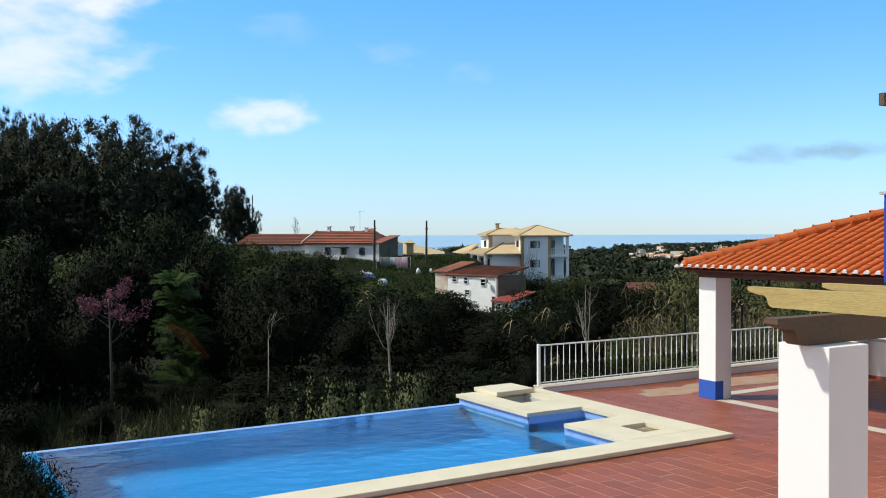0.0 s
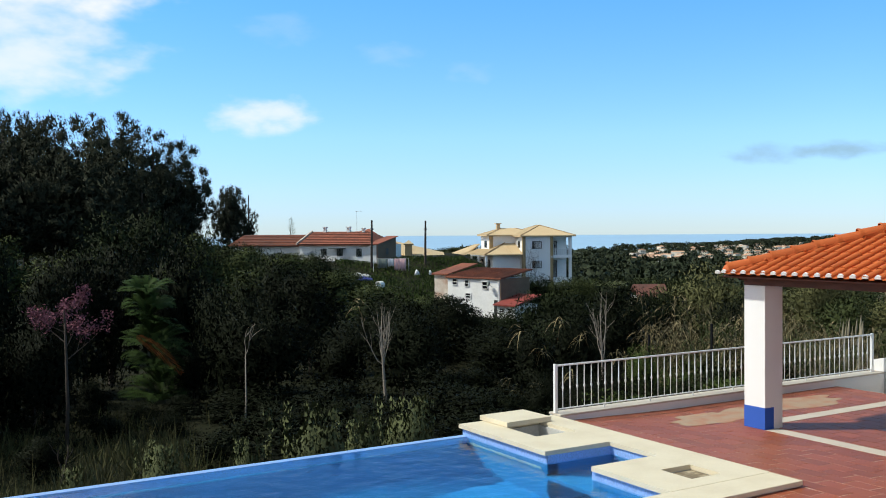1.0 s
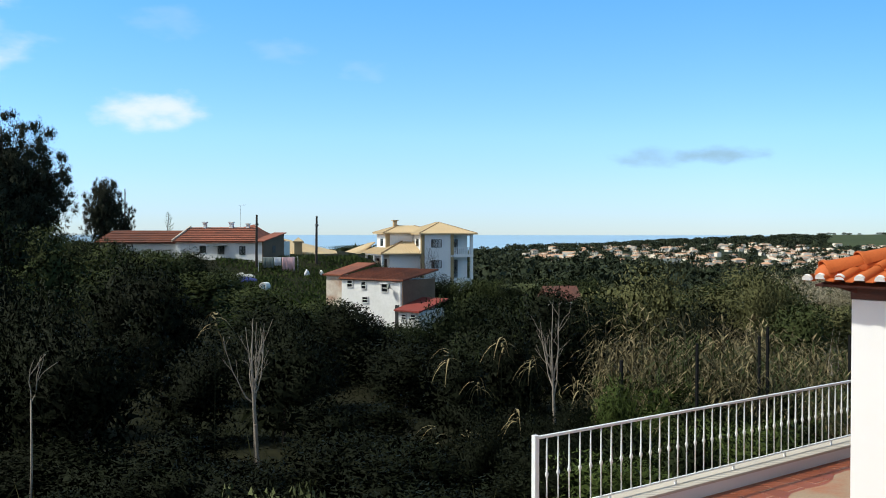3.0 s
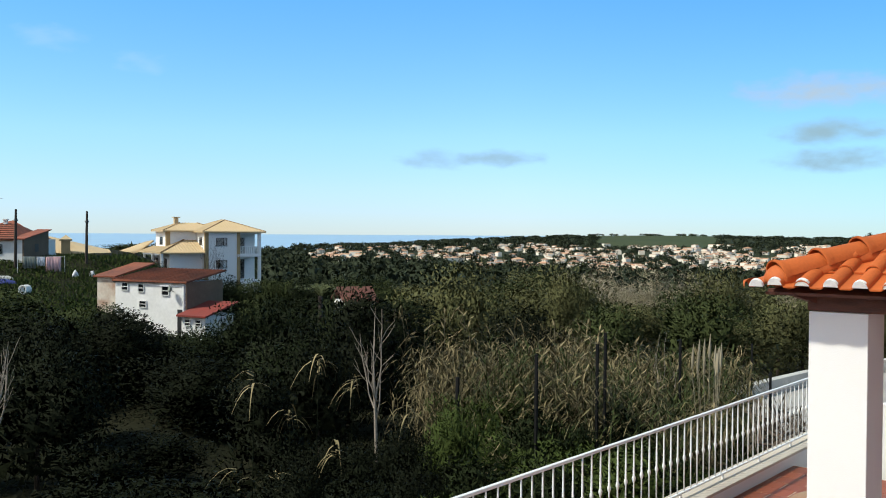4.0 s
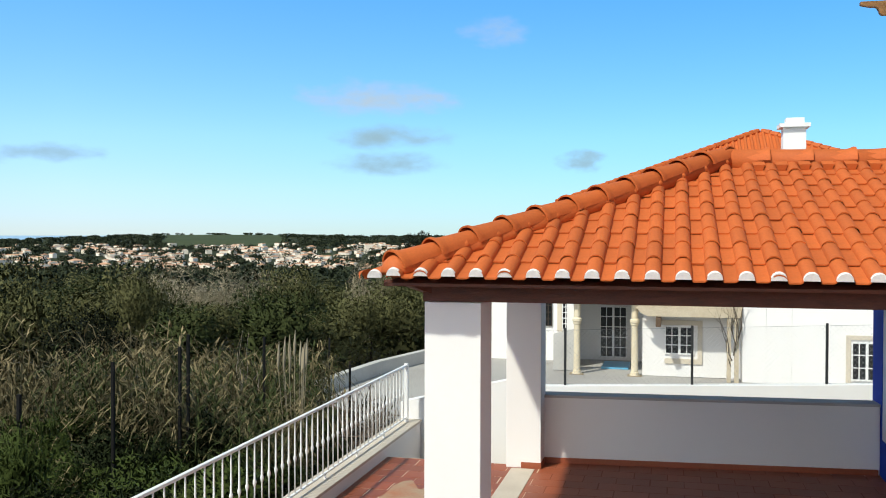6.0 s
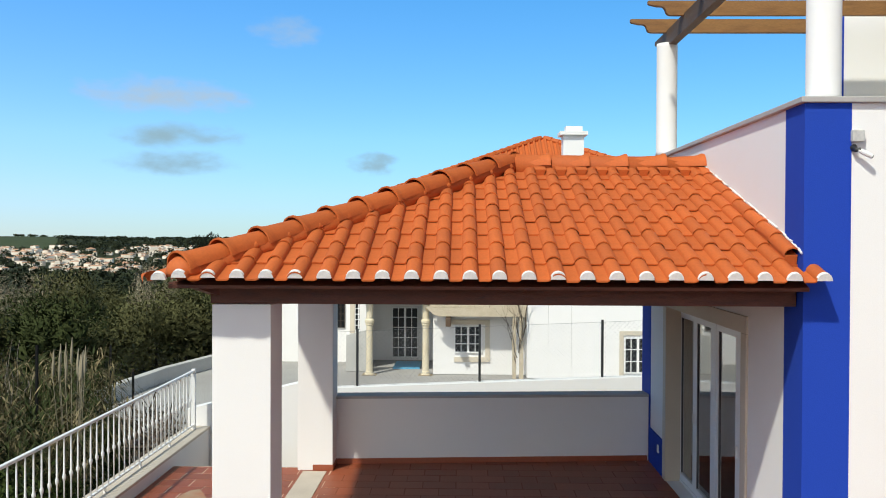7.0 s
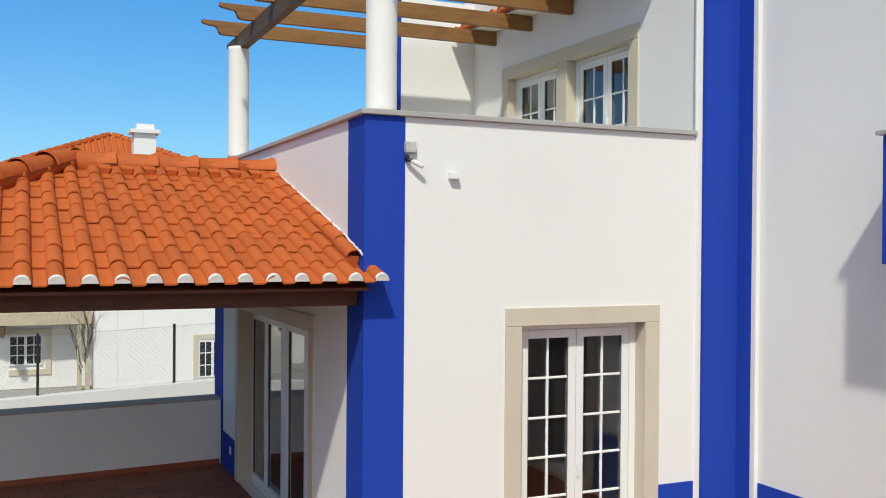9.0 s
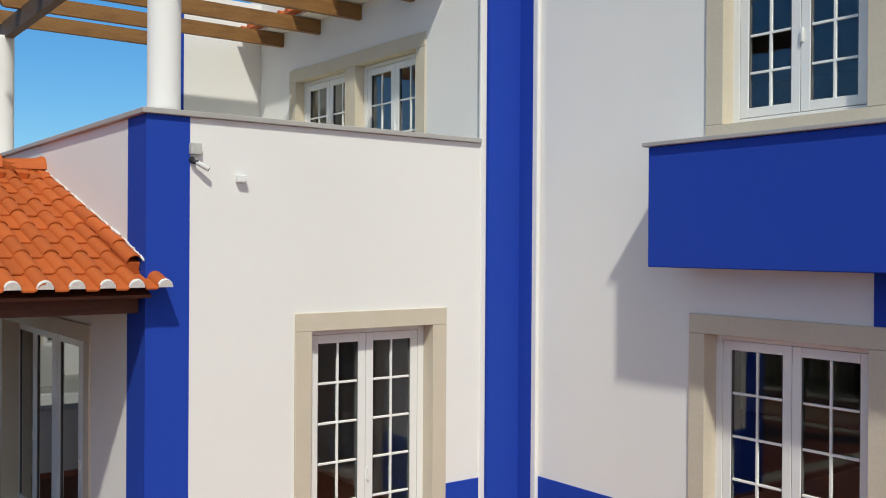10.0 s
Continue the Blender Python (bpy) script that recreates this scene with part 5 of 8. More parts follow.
random.seed(11)
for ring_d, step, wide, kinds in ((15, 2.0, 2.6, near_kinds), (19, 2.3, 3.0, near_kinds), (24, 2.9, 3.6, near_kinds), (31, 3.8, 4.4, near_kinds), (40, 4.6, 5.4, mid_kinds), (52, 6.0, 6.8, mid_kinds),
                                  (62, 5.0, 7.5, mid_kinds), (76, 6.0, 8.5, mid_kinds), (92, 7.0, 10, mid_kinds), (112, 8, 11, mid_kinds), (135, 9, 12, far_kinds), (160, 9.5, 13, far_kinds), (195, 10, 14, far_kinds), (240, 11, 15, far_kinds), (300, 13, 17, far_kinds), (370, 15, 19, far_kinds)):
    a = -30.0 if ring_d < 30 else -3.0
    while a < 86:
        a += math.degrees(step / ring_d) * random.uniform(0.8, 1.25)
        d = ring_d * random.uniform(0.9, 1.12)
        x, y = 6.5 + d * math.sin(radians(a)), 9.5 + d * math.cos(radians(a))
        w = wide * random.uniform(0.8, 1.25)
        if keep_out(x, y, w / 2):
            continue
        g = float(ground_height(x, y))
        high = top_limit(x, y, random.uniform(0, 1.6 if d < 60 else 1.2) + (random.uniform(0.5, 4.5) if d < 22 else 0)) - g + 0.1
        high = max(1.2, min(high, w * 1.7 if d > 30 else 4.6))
        # near shrubs take the leaf colour that holds the shade
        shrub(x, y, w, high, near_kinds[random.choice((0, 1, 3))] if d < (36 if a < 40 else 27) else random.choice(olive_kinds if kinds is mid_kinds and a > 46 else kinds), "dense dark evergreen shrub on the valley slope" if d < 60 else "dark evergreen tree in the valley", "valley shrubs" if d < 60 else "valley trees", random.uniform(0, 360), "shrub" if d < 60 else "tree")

# thick bushes below the old house
random.seed(12)
for k in range(26):
    h, d = random.uniform(27, 47), random.uniform(24, 44)
    x, y = 6.5 + d * math.sin(radians(h)), 9.5 + d * math.cos(radians(h))
    w = random.uniform(3.4, 5.0)
    g = float(ground_height(x, y))
    high = max(1.5, top_limit(x, y, random.uniform(0.0, 1.2)) - g + 0.1)
    shrub(x, y, w, high, random.choice(near_kinds if d < 34 else mid_kinds), "dense dark evergreen shrub on the valley slope", "valley shrubs", random.uniform(0, 360))

# trees beyond the drive
random.seed(17)
for k in range(46):
    x = random.uniform(33, 92)
    y = (24.6 if x < 46 else 24.6 - (x - 46) * 0.33) + random.uniform(0.8, 9) ** 1.0
    w = random.uniform(3.2, 5.2)
    d = math.hypot(x - 7, y - 10.5)
    e = random.uniform(-2.2, -1.0) if y > 29 or x > 60 else random.uniform(-5.0, -2.0)
    high = 3.15 + d * math.tan(radians(e)) - float(ground_height(x, y)) + 0.1
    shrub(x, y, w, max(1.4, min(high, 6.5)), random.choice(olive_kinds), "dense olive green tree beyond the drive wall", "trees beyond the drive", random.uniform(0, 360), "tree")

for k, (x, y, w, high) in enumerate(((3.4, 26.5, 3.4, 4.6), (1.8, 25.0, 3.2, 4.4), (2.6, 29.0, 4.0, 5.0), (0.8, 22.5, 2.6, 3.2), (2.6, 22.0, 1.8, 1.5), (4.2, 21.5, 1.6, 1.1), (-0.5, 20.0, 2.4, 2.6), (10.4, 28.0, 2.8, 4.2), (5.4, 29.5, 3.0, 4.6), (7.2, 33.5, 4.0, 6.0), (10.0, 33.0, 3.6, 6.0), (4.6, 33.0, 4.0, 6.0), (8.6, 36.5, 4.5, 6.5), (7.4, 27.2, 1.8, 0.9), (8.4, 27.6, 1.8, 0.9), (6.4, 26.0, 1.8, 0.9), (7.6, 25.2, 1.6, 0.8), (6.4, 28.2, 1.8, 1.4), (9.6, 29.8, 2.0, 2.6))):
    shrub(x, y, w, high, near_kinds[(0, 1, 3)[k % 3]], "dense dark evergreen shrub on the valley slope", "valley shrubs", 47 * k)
# low growth on the bank below the terrace, its shade put into the leaf colour
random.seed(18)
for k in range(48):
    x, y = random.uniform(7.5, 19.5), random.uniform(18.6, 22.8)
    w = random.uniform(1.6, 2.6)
    shrub(x, y, w, random.uniform(0.7, 1.25), random.choice(bank_kinds), "low evergreen shrub on the bank with shade in its leaf colour", "valley shrubs", random.uniform(0, 360))

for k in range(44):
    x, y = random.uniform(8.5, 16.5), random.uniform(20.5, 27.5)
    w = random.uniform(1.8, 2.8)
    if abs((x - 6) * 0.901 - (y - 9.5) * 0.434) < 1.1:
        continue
    shrub(x, y, w, random.uniform(0.8, 1.5), random.choice(bank_kinds), "low evergreen shrub on the bank with shade in its leaf colour", "valley shrubs", random.uniform(0, 360))

for k, (x, y, w, top) in enumerate(((28.5, 32.4, 3.8, 1.75), (25.0, 35.4, 3.4, 0.4), (25.75, 34.9, 3.0, 1.0), (26.8, 34.6, 3.2, 1.2), (23.6, 34.1, 3.0, 0.0))):
    shrub(x, y, w, top - float(ground_height(x, y)) + 0.25, mid_kinds[(0, 2)[k % 2]], "dense dark evergreen shrub on the valley slope", "valley shrubs", 47 * k)
# grey leafless trees on the valley floor
random.seed(13)
for h, d, w, e in ((58.0, 78, 6.5, -2.1), (60.0, 84, 7.0, -1.6), (62.2, 80, 6.5, -1.7), (64.0, 88, 7.0, -1.9), (66.0, 84, 5.5, -2.3), (69.5, 62, 2.6, -1.1), (70.6, 63, 2.2, -1.4)):
    x, y = 5.5 + d * math.sin(radians(h)), 8.5 + d * math.cos(radians(h))
    g = float(ground_height(x, y))
    shrub(x, y, w, 3.15 + d * math.tan(radians(e)) - g + 0.1, random.choice(twig_kinds), "leafless tree with a haze of grey tan twigs", "leafless valley trees", random.uniform(0, 360), "tree")

# bushes before the long house
for k in range(16):
    h, d = 16.5 + k * 0.55, random.uniform(60, 70)
    x, y = 5.5 + d * math.sin(radians(h)), 8.5 + d * math.cos(radians(h))
    e = (0.1 if h < 18.5 else -0.55 if h < 22.8 else -1.9) - random.uniform(0, 0.25)
    w = random.uniform(4, 6)
    shrub(x, y, w, (3.15 + d * math.tan(radians(e)) - float(ground_height(x, y)) + 0.1) * 1.05, random.choice(mid_kinds), "dark evergreen tree in the valley", "valley trees", random.uniform(0, 360), "tree")

# pines on the rise
def pine_mesh(pads, leaves, shape):
    """A pine crown of close-set pads of needles, dark and solid inside, with upturned tufts at its edge."""
    d = rand_dirs(pads)
    d /= (np.abs(d) ** 3).sum(1, keepdims=True) ** (1 / 3)
    reach = rng.uniform(0.2, 1.0, (pads, 1)) ** 0.45
    wide = np.where(d[:, 2:] > 0, 1.0, shape)
    pc = d * reach * np.array([0.42, 0.42, 0.44]) * wide + np.array([0, 0, 0.5])
    pr = rng.uniform(0.045, 0.085, pads)
    pick = rng.integers(0, pads, leaves)
    out = rand_dirs(leaves, 0.35)
    rr = rng.uniform(0, 1, leaves) ** 0.55
    p = pc[pick] + out * (pr[pick] * rr * 1.08)[:, None] * np.array([1, 1, 0.9])
    way = out * 0.5 + rand_dirs(leaves, 1.3) * 0.7 + (p - np.array([0, 0, 0.5])) * 0.9
    way /= np.linalg.norm(way, axis=1, keepdims=True)
    side = np.cross(way, rand_dirs(leaves))
    side /= np.linalg.norm(side, axis=1, keepdims=True) + 1e-6
    s = (0.0055 + 0.0095 * (1 - rr[:, None])) * rng.uniform(0.8, 1.3, (leaves, 1))
    core = rng.uniform(0, 1, leaves) < 0.10
    p[core] = (rand_dirs(leaves) * rng.uniform(0, 0.24, (leaves, 1)) + np.array([0, 0, 0.5]))[core]
    s[core] = 0.03
    slim = (0.32 + 0.45 * (1 - rr))[:, None]
    return quads_mesh("crown", NEEDLES, p, way * s, side * s * slim, out * 0.6 + (p - np.array([0, 0, 0.4])) * 1.4)


needle_kinds = [pine_mesh(190, 21000, 0.9), pine_mesh(220, 21000, 0.8), pine_mesh(170, 21000, 1.0)]


def pine(x, y, top, wide, low, turn, k, label):
    z = float(ground_height(x, y))
    h = (top - z) * 1.01
    th = group_of("pine_tree", label, "tree", (x, y, z), turn, "pines on the rise")
    piece("crown", needle_kinds[k % 3], th, Matrix.Translation((0, 0, h * low)) @ Matrix.Diagonal((wide, wide, h * (1 - low), 1)))
    random.seed(k)
    bm = bmesh.new()
    tube(bm, [(0, 0, -0.3), (0.15, 0.1, h * 0.3), (-0.1, 0.15, h * 0.6), (0, 0, h * 0.85)], [0.26, 0.2, 0.14, 0.06], 8)
    part("trunk", bm, BARK, th, smooth=True)
    for j in range(5):
        bm = bmesh.new()
        an = random.uniform(0, math.tau)
        branch(bm, (0, 0, h * (0.40 + 0.06 * j)), (math.cos(an), math.sin(an), 0.5), wide * 0.2, 0.06, 1, 0.2)
        part("limb", bm, BARK, th, smooth=True)
    return th


for k, (x, y, top, wide, low) in enumerate(((2.6, 85.5, 13.0, 11.6, 0.12), (-6.9, 82.6, 13.4, 13.0, 0.12), (9.9, 88.4, 14.6, 4.0, 0.4), (12.6, 88.8, 14.2, 3.6, 0.45), (10.6, 86.5, 13.4, 11.0, 0.06), (14.4, 85.5, 14.0, 11.5, 0.04), (18.6, 85.5, 14.2, 11.0, 0.05), (22.4, 85.5, 13.0, 9.4, 0.06), (25.0, 85.0, 10.4, 6.0, 0.2), (15.6, 78.2, 11.0, 11.6, 0.08), (10.5, 79.7, 11.5, 11.6, 0.08), (1.1, 76.8, 11.0, 11.6, 0.1), (-15.6, 85.5, 14.2, 14.5, 0.15), (57.3, 170, 12.8, 7.0, 0.1), (56.7, 168.5, 11.6, 7.6, 0.05), (58.2, 170.5, 12.4, 5.6, 0.3), (61.2, 171, 8.6, 4.6, 0.1), (20.4, 81.1, 8.4, 8.0, 0.0), (5.5, 81.1, 12.0, 11.6, 0.05), (23.6, 84.0, 9.6, 8.4, 0.0), (121.0, 43.5, 3.2, 3.4, 0.45), (122.5, 42.0, 3.5, 3.0, 0.5))):
    pine(x, y, top, wide, low, 40 * k, k, "dark full-crowned pine against the sky")

# young leafless trees
def candelabra(x, y, fork_z, top, label, seed, limbs=7, spread=1.0, thick=1.0, stake=True):
    """A leafless tree whose limbs leave a short trunk sideways and then rise, each with a few fine twigs."""
    random.seed(seed)
    z = float(ground_height(x, y))
    th = group_of("bare_tree", label, "tree", (x, y, z), group="leafless young trees")
    f, h = fork_z - z, top - z
    bm = bmesh.new()
    tube(bm, [(0.05, 0.0, -0.2), (0.02, 0.0, f * 0.55), (-0.02, 0.0, f), (-0.05, 0.02, f + (h - f) * 0.5), (-0.03, 0.0, h)], [thick * r for r in (0.055, 0.045, 0.034, 0.016, 0.004)], 8)
    part("trunk", bm, BARK_PALE, th, smooth=True)
    for k in range(limbs):
        bm = bmesh.new()
        a = math.tau * k / limbs + random.uniform(-0.3, 0.3)
        out = random.uniform(0.35, 0.7) if k % 2 else random.uniform(0.12, 0.3)
        z0 = f + random.uniform(-0.35, 0.35)
        tip = f + (h - f) * random.uniform(0.6, 1.0)
        path = []
        for j in range(8):
            v = j / 7
            r = spread * out * v ** 0.75
            path.append(Vector((r * math.cos(a) + random.uniform(-0.025, 0.025), r * math.sin(a) + random.uniform(-0.025, 0.025), z0 + (tip - z0) * (0.7 * v + 0.3 * v * v))))
        tube(bm, path, [0.018 - 0.0145 * j / 7 for j in range(8)], 6, False)
        for j in (3, 4, 5, 6):
            side = Vector((random.uniform(-1, 1), random.uniform(-1, 1), random.uniform(0.8, 1.6)))
            branch(bm, path[j], side, random.uniform(0.25, 0.55), 0.006, 1 if j < 6 else 0, 0.4, None, 0.0, (1, 1), 4)
        part("limb", bm, BARK_PALE, th, smooth=True)
    if stake:
        bm = bmesh.new()
        tube(bm, [(0.02, -0.14, -0.2), (-0.05, -0.14, f - 0.52), (-0.045, -0.135, f - 0.5)], [0.045, 0.04, 0.03], 8)
        part("stake", bm, BARK_PALE, th, "cut grey stake beside the trunk")
    return th


candelabra(13.84, 25.7, -0.22, 1.42, "young leafless tree with pale forking limbs beside a stake", 3)
# dead canes with hanging pale leaves
def dead_cane(x, y, top, blades, seed):
    random.seed(seed)
    z0 = float(ground_height(x, y))
    th = group_of("dead_cane", "dead cane with pale leaves that hang down", "cane", (x, y, z0), group="dead canes")
    tall = top + 0.15 - z0
    bm = bmesh.new()
    tube(bm, [(0.0, 0, -0.1), (0.03, 0, tall * 0.6), (0.05, 0, tall - 0.1)], [0.009, 0.008, 0.004], 6)
    part("stalk", bm, LEAF_SHADED, th)
    for k in range(blades):
        bm = bmesh.new()
        a, s = random.uniform(0, math.tau), random.uniform(0.25, 0.55)
        z = tall - random.uniform(0.05, 0.38)
        dx, dy, rise = math.cos(a), math.sin(a), random.uniform(0.0, 0.35)
        rows = [[bm.verts.new((0.04 + dx * s * 0.95 * v - dy * w * 0.017 * (1.1 - v), dy * s * 0.95 * v + dx * w * 0.017 * (1.1 - v), z + rise * v - s * 1.1 * v * v)) for w in (-1, 1)] for v in (0, 0.25, 0.5, 0.75, 1)]
        for p, q in zip(rows, rows[1:]):
            bm.faces.new((p[0], p[1], q[1], q[0]))
        part("leaf", bm, DRY, th)


for k, (x, y, top, blades) in enumerate(((12.2, 24.0, 1.6, 9), (15.58, 21.5, 1.0, 7), (16.84, 21.5, 1.1, 12), (17.6, 21.5, 0.72, 13), (16.27, 21.5, 0.40, 9), (17.25, 21.5, -0.3, 10), (15.97, 21.5, -0.5, 7), (15.27, 21.5, -0.4, 5), (18.6, 21.2, 0.2, 8))):
    dead_cane(x, y, top, blades, 60 + k)
# feathery young tree behind the long house
random.seed(45)
fy_x, fy_y = 45.0, 110.0
fy_z = float(ground_height(fy_x, fy_y))
young = group_of("young_tree", "thin young tree with upswept feathery branches", "tree", (fy_x, fy_y, fy_z))
fy_h = 5.5 - fy_z
bm = bmesh.new()
tube(bm, [(0, 0, -0.2), (0.0, 0, fy_h * 0.6), (0.15, 0, fy_h)], [0.07, 0.05, 0.012], 6)
part("trunk", bm, BARK, young)
for k in range(14):
    bm = bmesh.new()
    a, z = random.uniform(0, math.tau), fy_h - 0.25 - k * 0.15
    s = 0.25 + 0.045 * k
    tube(bm, [(0.1, 0, z), (0.1 + 0.7 * s * math.cos(a), 0.7 * s * math.sin(a), z + 0.25 * s), (0.1 + s * math.cos(a), s * math.sin(a), z + 0.6 * s)], [0.02, 0.04, 0.012], 5)
    part("branch", bm, LEAF_MID, young)
candelabra(19.03, 22.3, -0.1, 1.75, "slender leafless tree with pale winding upright stems", 5, 5, 0.75, 0.75, False)
bare_tree(8.85, 23.2, 1.95 - float(ground_height(8.85, 23.2)), "thin leafless sapling with a pale stem", 8, 0.02, 2, stem=0.62)
bare_tree(4.2, 20.0, 1.3, "small leafless shrub with thin twigs", 12, 0.3, 2, BARK)
bare_tree(22.3, 16.0, 3.5, "leafless shrub with tangled grey twigs beside the kerb", 14, 0.0, 8, stem=0.2)
bare_tree(28.5, 21.5, 3.0, "leafless shrub with tangled grey twigs", 15, 0.0, 4, stem=0.2)

# tangled twigs behind the rail's end
tangle_me = crown_mesh("crown", TWIG_BROWN, 420, 0.16, 14, 0.035, inner=0.0, skirts=0.3)
for x, y, w, high in ((22.3, 15.75, 2.0, 3.3), (23.5, 16.3, 2.2, 3.5), (24.6, 17.0, 2.0, 3.2)):
    shrub(x, y, w, high, tangle_me, "leafless shrub with tangled brown twigs", "leafless shrubs", 70 * x)
# blossoming tree
random.seed(21)
bx, by = 5.2, 25.0
bz = float(ground_height(bx, by))
pink = group_of("blossom_tree", "small tree with mauve pink blossom on a thin trunk", "tree", (bx, by, bz))
bm = bmesh.new()
tips = []
tube(bm, [(0, 0, -0.2), (0.04, 0, 1.2), (0, 0.03, 3.4)], [0.045, 0.04, 0.02], 8)
for j in range(6):
    an = j * 1.1
    branch(bm, (0, 0.02, 2.2 + 0.22 * j), (math.cos(an), math.sin(an), 0.55), 0.66 - 0.06 * j, 0.016, 2, 0.35, tips)
part("trunk", bm, BARK, pink, smooth=True)
cen = np.array([list(p) for p, d in tips])
cen = np.repeat(cen, 34, axis=0) + rng.normal(size=(len(cen) * 34, 3)) * 0.075
aa, bb = rand_dirs(len(cen)), rand_dirs(len(cen))
ob = new("blossom", quads_mesh("blossom", BLOSSOM, cen, aa * 0.034, bb * 0.022))
ob.parent = pink

# canes
def cane_mesh(stalks, high, mat):
    c, a, b = [], [], []
    for _ in range(stalks):
        base = np.array([rng.normal() * 0.55, rng.normal() * 0.55, 0])
        lean = np.array([rng.normal() * 0.18, rng.normal() * 0.18, 1.0])
        h = high * rng.uniform(0.65, 1.05)
        for s in range(5):
            p0 = base + lean * h * s / 5
            c.append(p0 + lean * h / 10)
            a.append(lean * h / 9)
            b.append(np.array([0.012, 0.004, 0]))
        for s in range(11):
            p0 = base + lean * h * rng.uniform(0.25, 1.0)
            an = rng.uniform(0, math.tau)
            out = np.array([math.cos(an), math.sin(an), 0])
            ln = rng.uniform(0.45, 1.0)
            up = rng.uniform(0.1, 0.7)
            for q in range(3):
                d = out * (0.6 + 0.25 * q) + np.array([0, 0, up - 0.75 * q])
                d = d / np.linalg.norm(d) * ln / 3
                c.append(p0 + d * 0.5)
                a.append(d * 0.58)
                b.append(np.array([-out[1], out[0], 0]) * (0.024 - 0.006 * q))
                p0 = p0 + d
    return quads_mesh("canes", mat, np.array(c), np.array(a), np.array(b))


cane_kinds = [cane_mesh(34, 3.0, DRY), cane_mesh(30, 2.6, DRY), cane_mesh(30, 2.6, LEAF), cane_mesh(14, 2.2, DRY)]
random.seed(31)
for k in range(46):
    h = random.uniform(55.3, 67.5) if k > 4 else random.uniform(50.5, 53.5)
    d = random.uniform(19.5, 27)
    x, y = 7 + d * math.sin(radians(h)), 11 + d * math.cos(radians(h))
    if y < 17.2:
        continue
    dry = random.random() < 0.62
    th = group_of("cane_clump", "clump of dry tan canes with drooping leaves" if dry else "clump of green canes with drooping leaves", "cane", (x, y, float(ground_height(x, y)) - 0.1), random.uniform(0, 360), "cane clumps")
    s = random.uniform(0.75, 1.08) if d > 17 else random.uniform(0.4, 0.6)
    piece("foliage", cane_kinds[random.randint(0, 1) if dry else 2], th, Matrix.Diagonal((s, s, s, 1)))
for k, (x, y) in enumerate(((20.5, 21.0), (22.0, 22.5))):
    th = group_of("cane_clump", "pale drooping cane leaves in the shade", "cane", (x, y, float(ground_height(x, y)) - 0.1), 50 * k, "cane clumps")
    piece("foliage", cane_kinds[3], th, Matrix.Diagonal((0.6, 0.6, 0.62, 1)))

# pampas grass among the canes
pam_x, pam_y = 25.8, 19.0
pam_z = float(ground_height(pam_x, pam_y))
pampas = group_of("pampas_grass", "pampas grass with pale upright plumes", "grass", (pam_x, pam_y, pam_z))
random.seed(71)
for k in range(11):
    bm = bmesh.new()
    u, v = random.uniform(-0.45, 0.45), random.uniform(-0.35, 0.35)
    top = 0.85 + random.uniform(-0.2, 0.08) - pam_z
    tube(bm, [(u * 0.3, v * 0.3, -0.1), (u, v, top - 0.55), (u, v, top - 0.5), (u + 0.02, v, top - 0.3), (u + 0.05, v, top)], [0.008, 0.007, 0.022, 0.034, 0.006], 6)
    part("plume", bm, TWIG, pampas)
piece("foliage", cane_kinds[3], pampas, Matrix.Diagonal((0.9, 0.9, 0.95, 1)))

# low shrubs behind the overflow edge
sprig = []
for k in range(3):
    n = 2400
    base = rand_dirs(n) * rng.uniform(0.2, 1.0, (n, 1)) ** 0.5 * np.array([0.5, 0.5, 0.36]) + np.array([0, 0, 0.42])
    up = rand_dirs(n, 2.2)
    side = np.cross(up, rand_dirs(n))
    s = rng.uniform(0.026, 0.042, (n, 1))
    spikes = rng.integers(0, 14, n)
    sx = rng.normal(size=(14, 2)) * 0.32
    tall = rng.uniform(0, 1, n) < 0.35
    base[tall, :2] = (sx[spikes] + rng.normal(size=(n, 2)) * 0.035)[tall]
    base[tall, 2] = rng.uniform(0.45, 1.0, n)[tall]
    sprig.append(quads_mesh("leaves", LEAF_LIGHT, base, up * s, side * s * 0.75, base - np.array([0, 0, 0.2])))
random.seed(41)
for x, y, w, h in ((8.0, 17.1, 1.15, 1.45), (10.1, 17.5, 1.0, 1.4), (5.4, 17.3, 0.7, 1.15), (6.8, 17.2, 0.5, 1.05), (9.2, 17.7, 0.7, 1.05), (4.1, 17.4, 0.5, 0.9)):
    th = group_of("euonymus_shrub", "rounded light green shrub with upright sprigs behind the pool", "shrub", (x, y, float(ground_height(x, y)) - 0.05), random.uniform(0, 360), "light green shrubs")
    piece("leaves", random.choice(sprig), th, Matrix.Diagonal((w, w, h, 1)))

low_kinds = [crown_mesh("crown", LEAF_DARK, 3200, 0.03, 16, 0.3), crown_mesh("crown", LEAF_MID, 3200, 0.028, 18, 0.3), crown_mesh("crown", LEAF_MID, 3200, 0.032, 18, 0.16)]
for k in range(64):
    x, y = random.uniform(15.5, 28.0), random.uniform(17.0, 23.0)
    if x > 21.5 and y < 18.6:
        continue
    # left of this bearing the shrubs get shade-darkened leaves
    shrub(x, y, random.uniform(1.4, 2.4), random.uniform(0.9, 1.5 + 0.15 * (y - 17)) * (1.3 if x > 18 and y < 20.5 else 1.0), random.choice(low_kinds) if math.atan2(x - 7.2, y - 11.3) > radians(51) else near_kinds[k % 2], "low green leafy shrub below the terrace rail", "low green shrubs", random.uniform(0, 360))

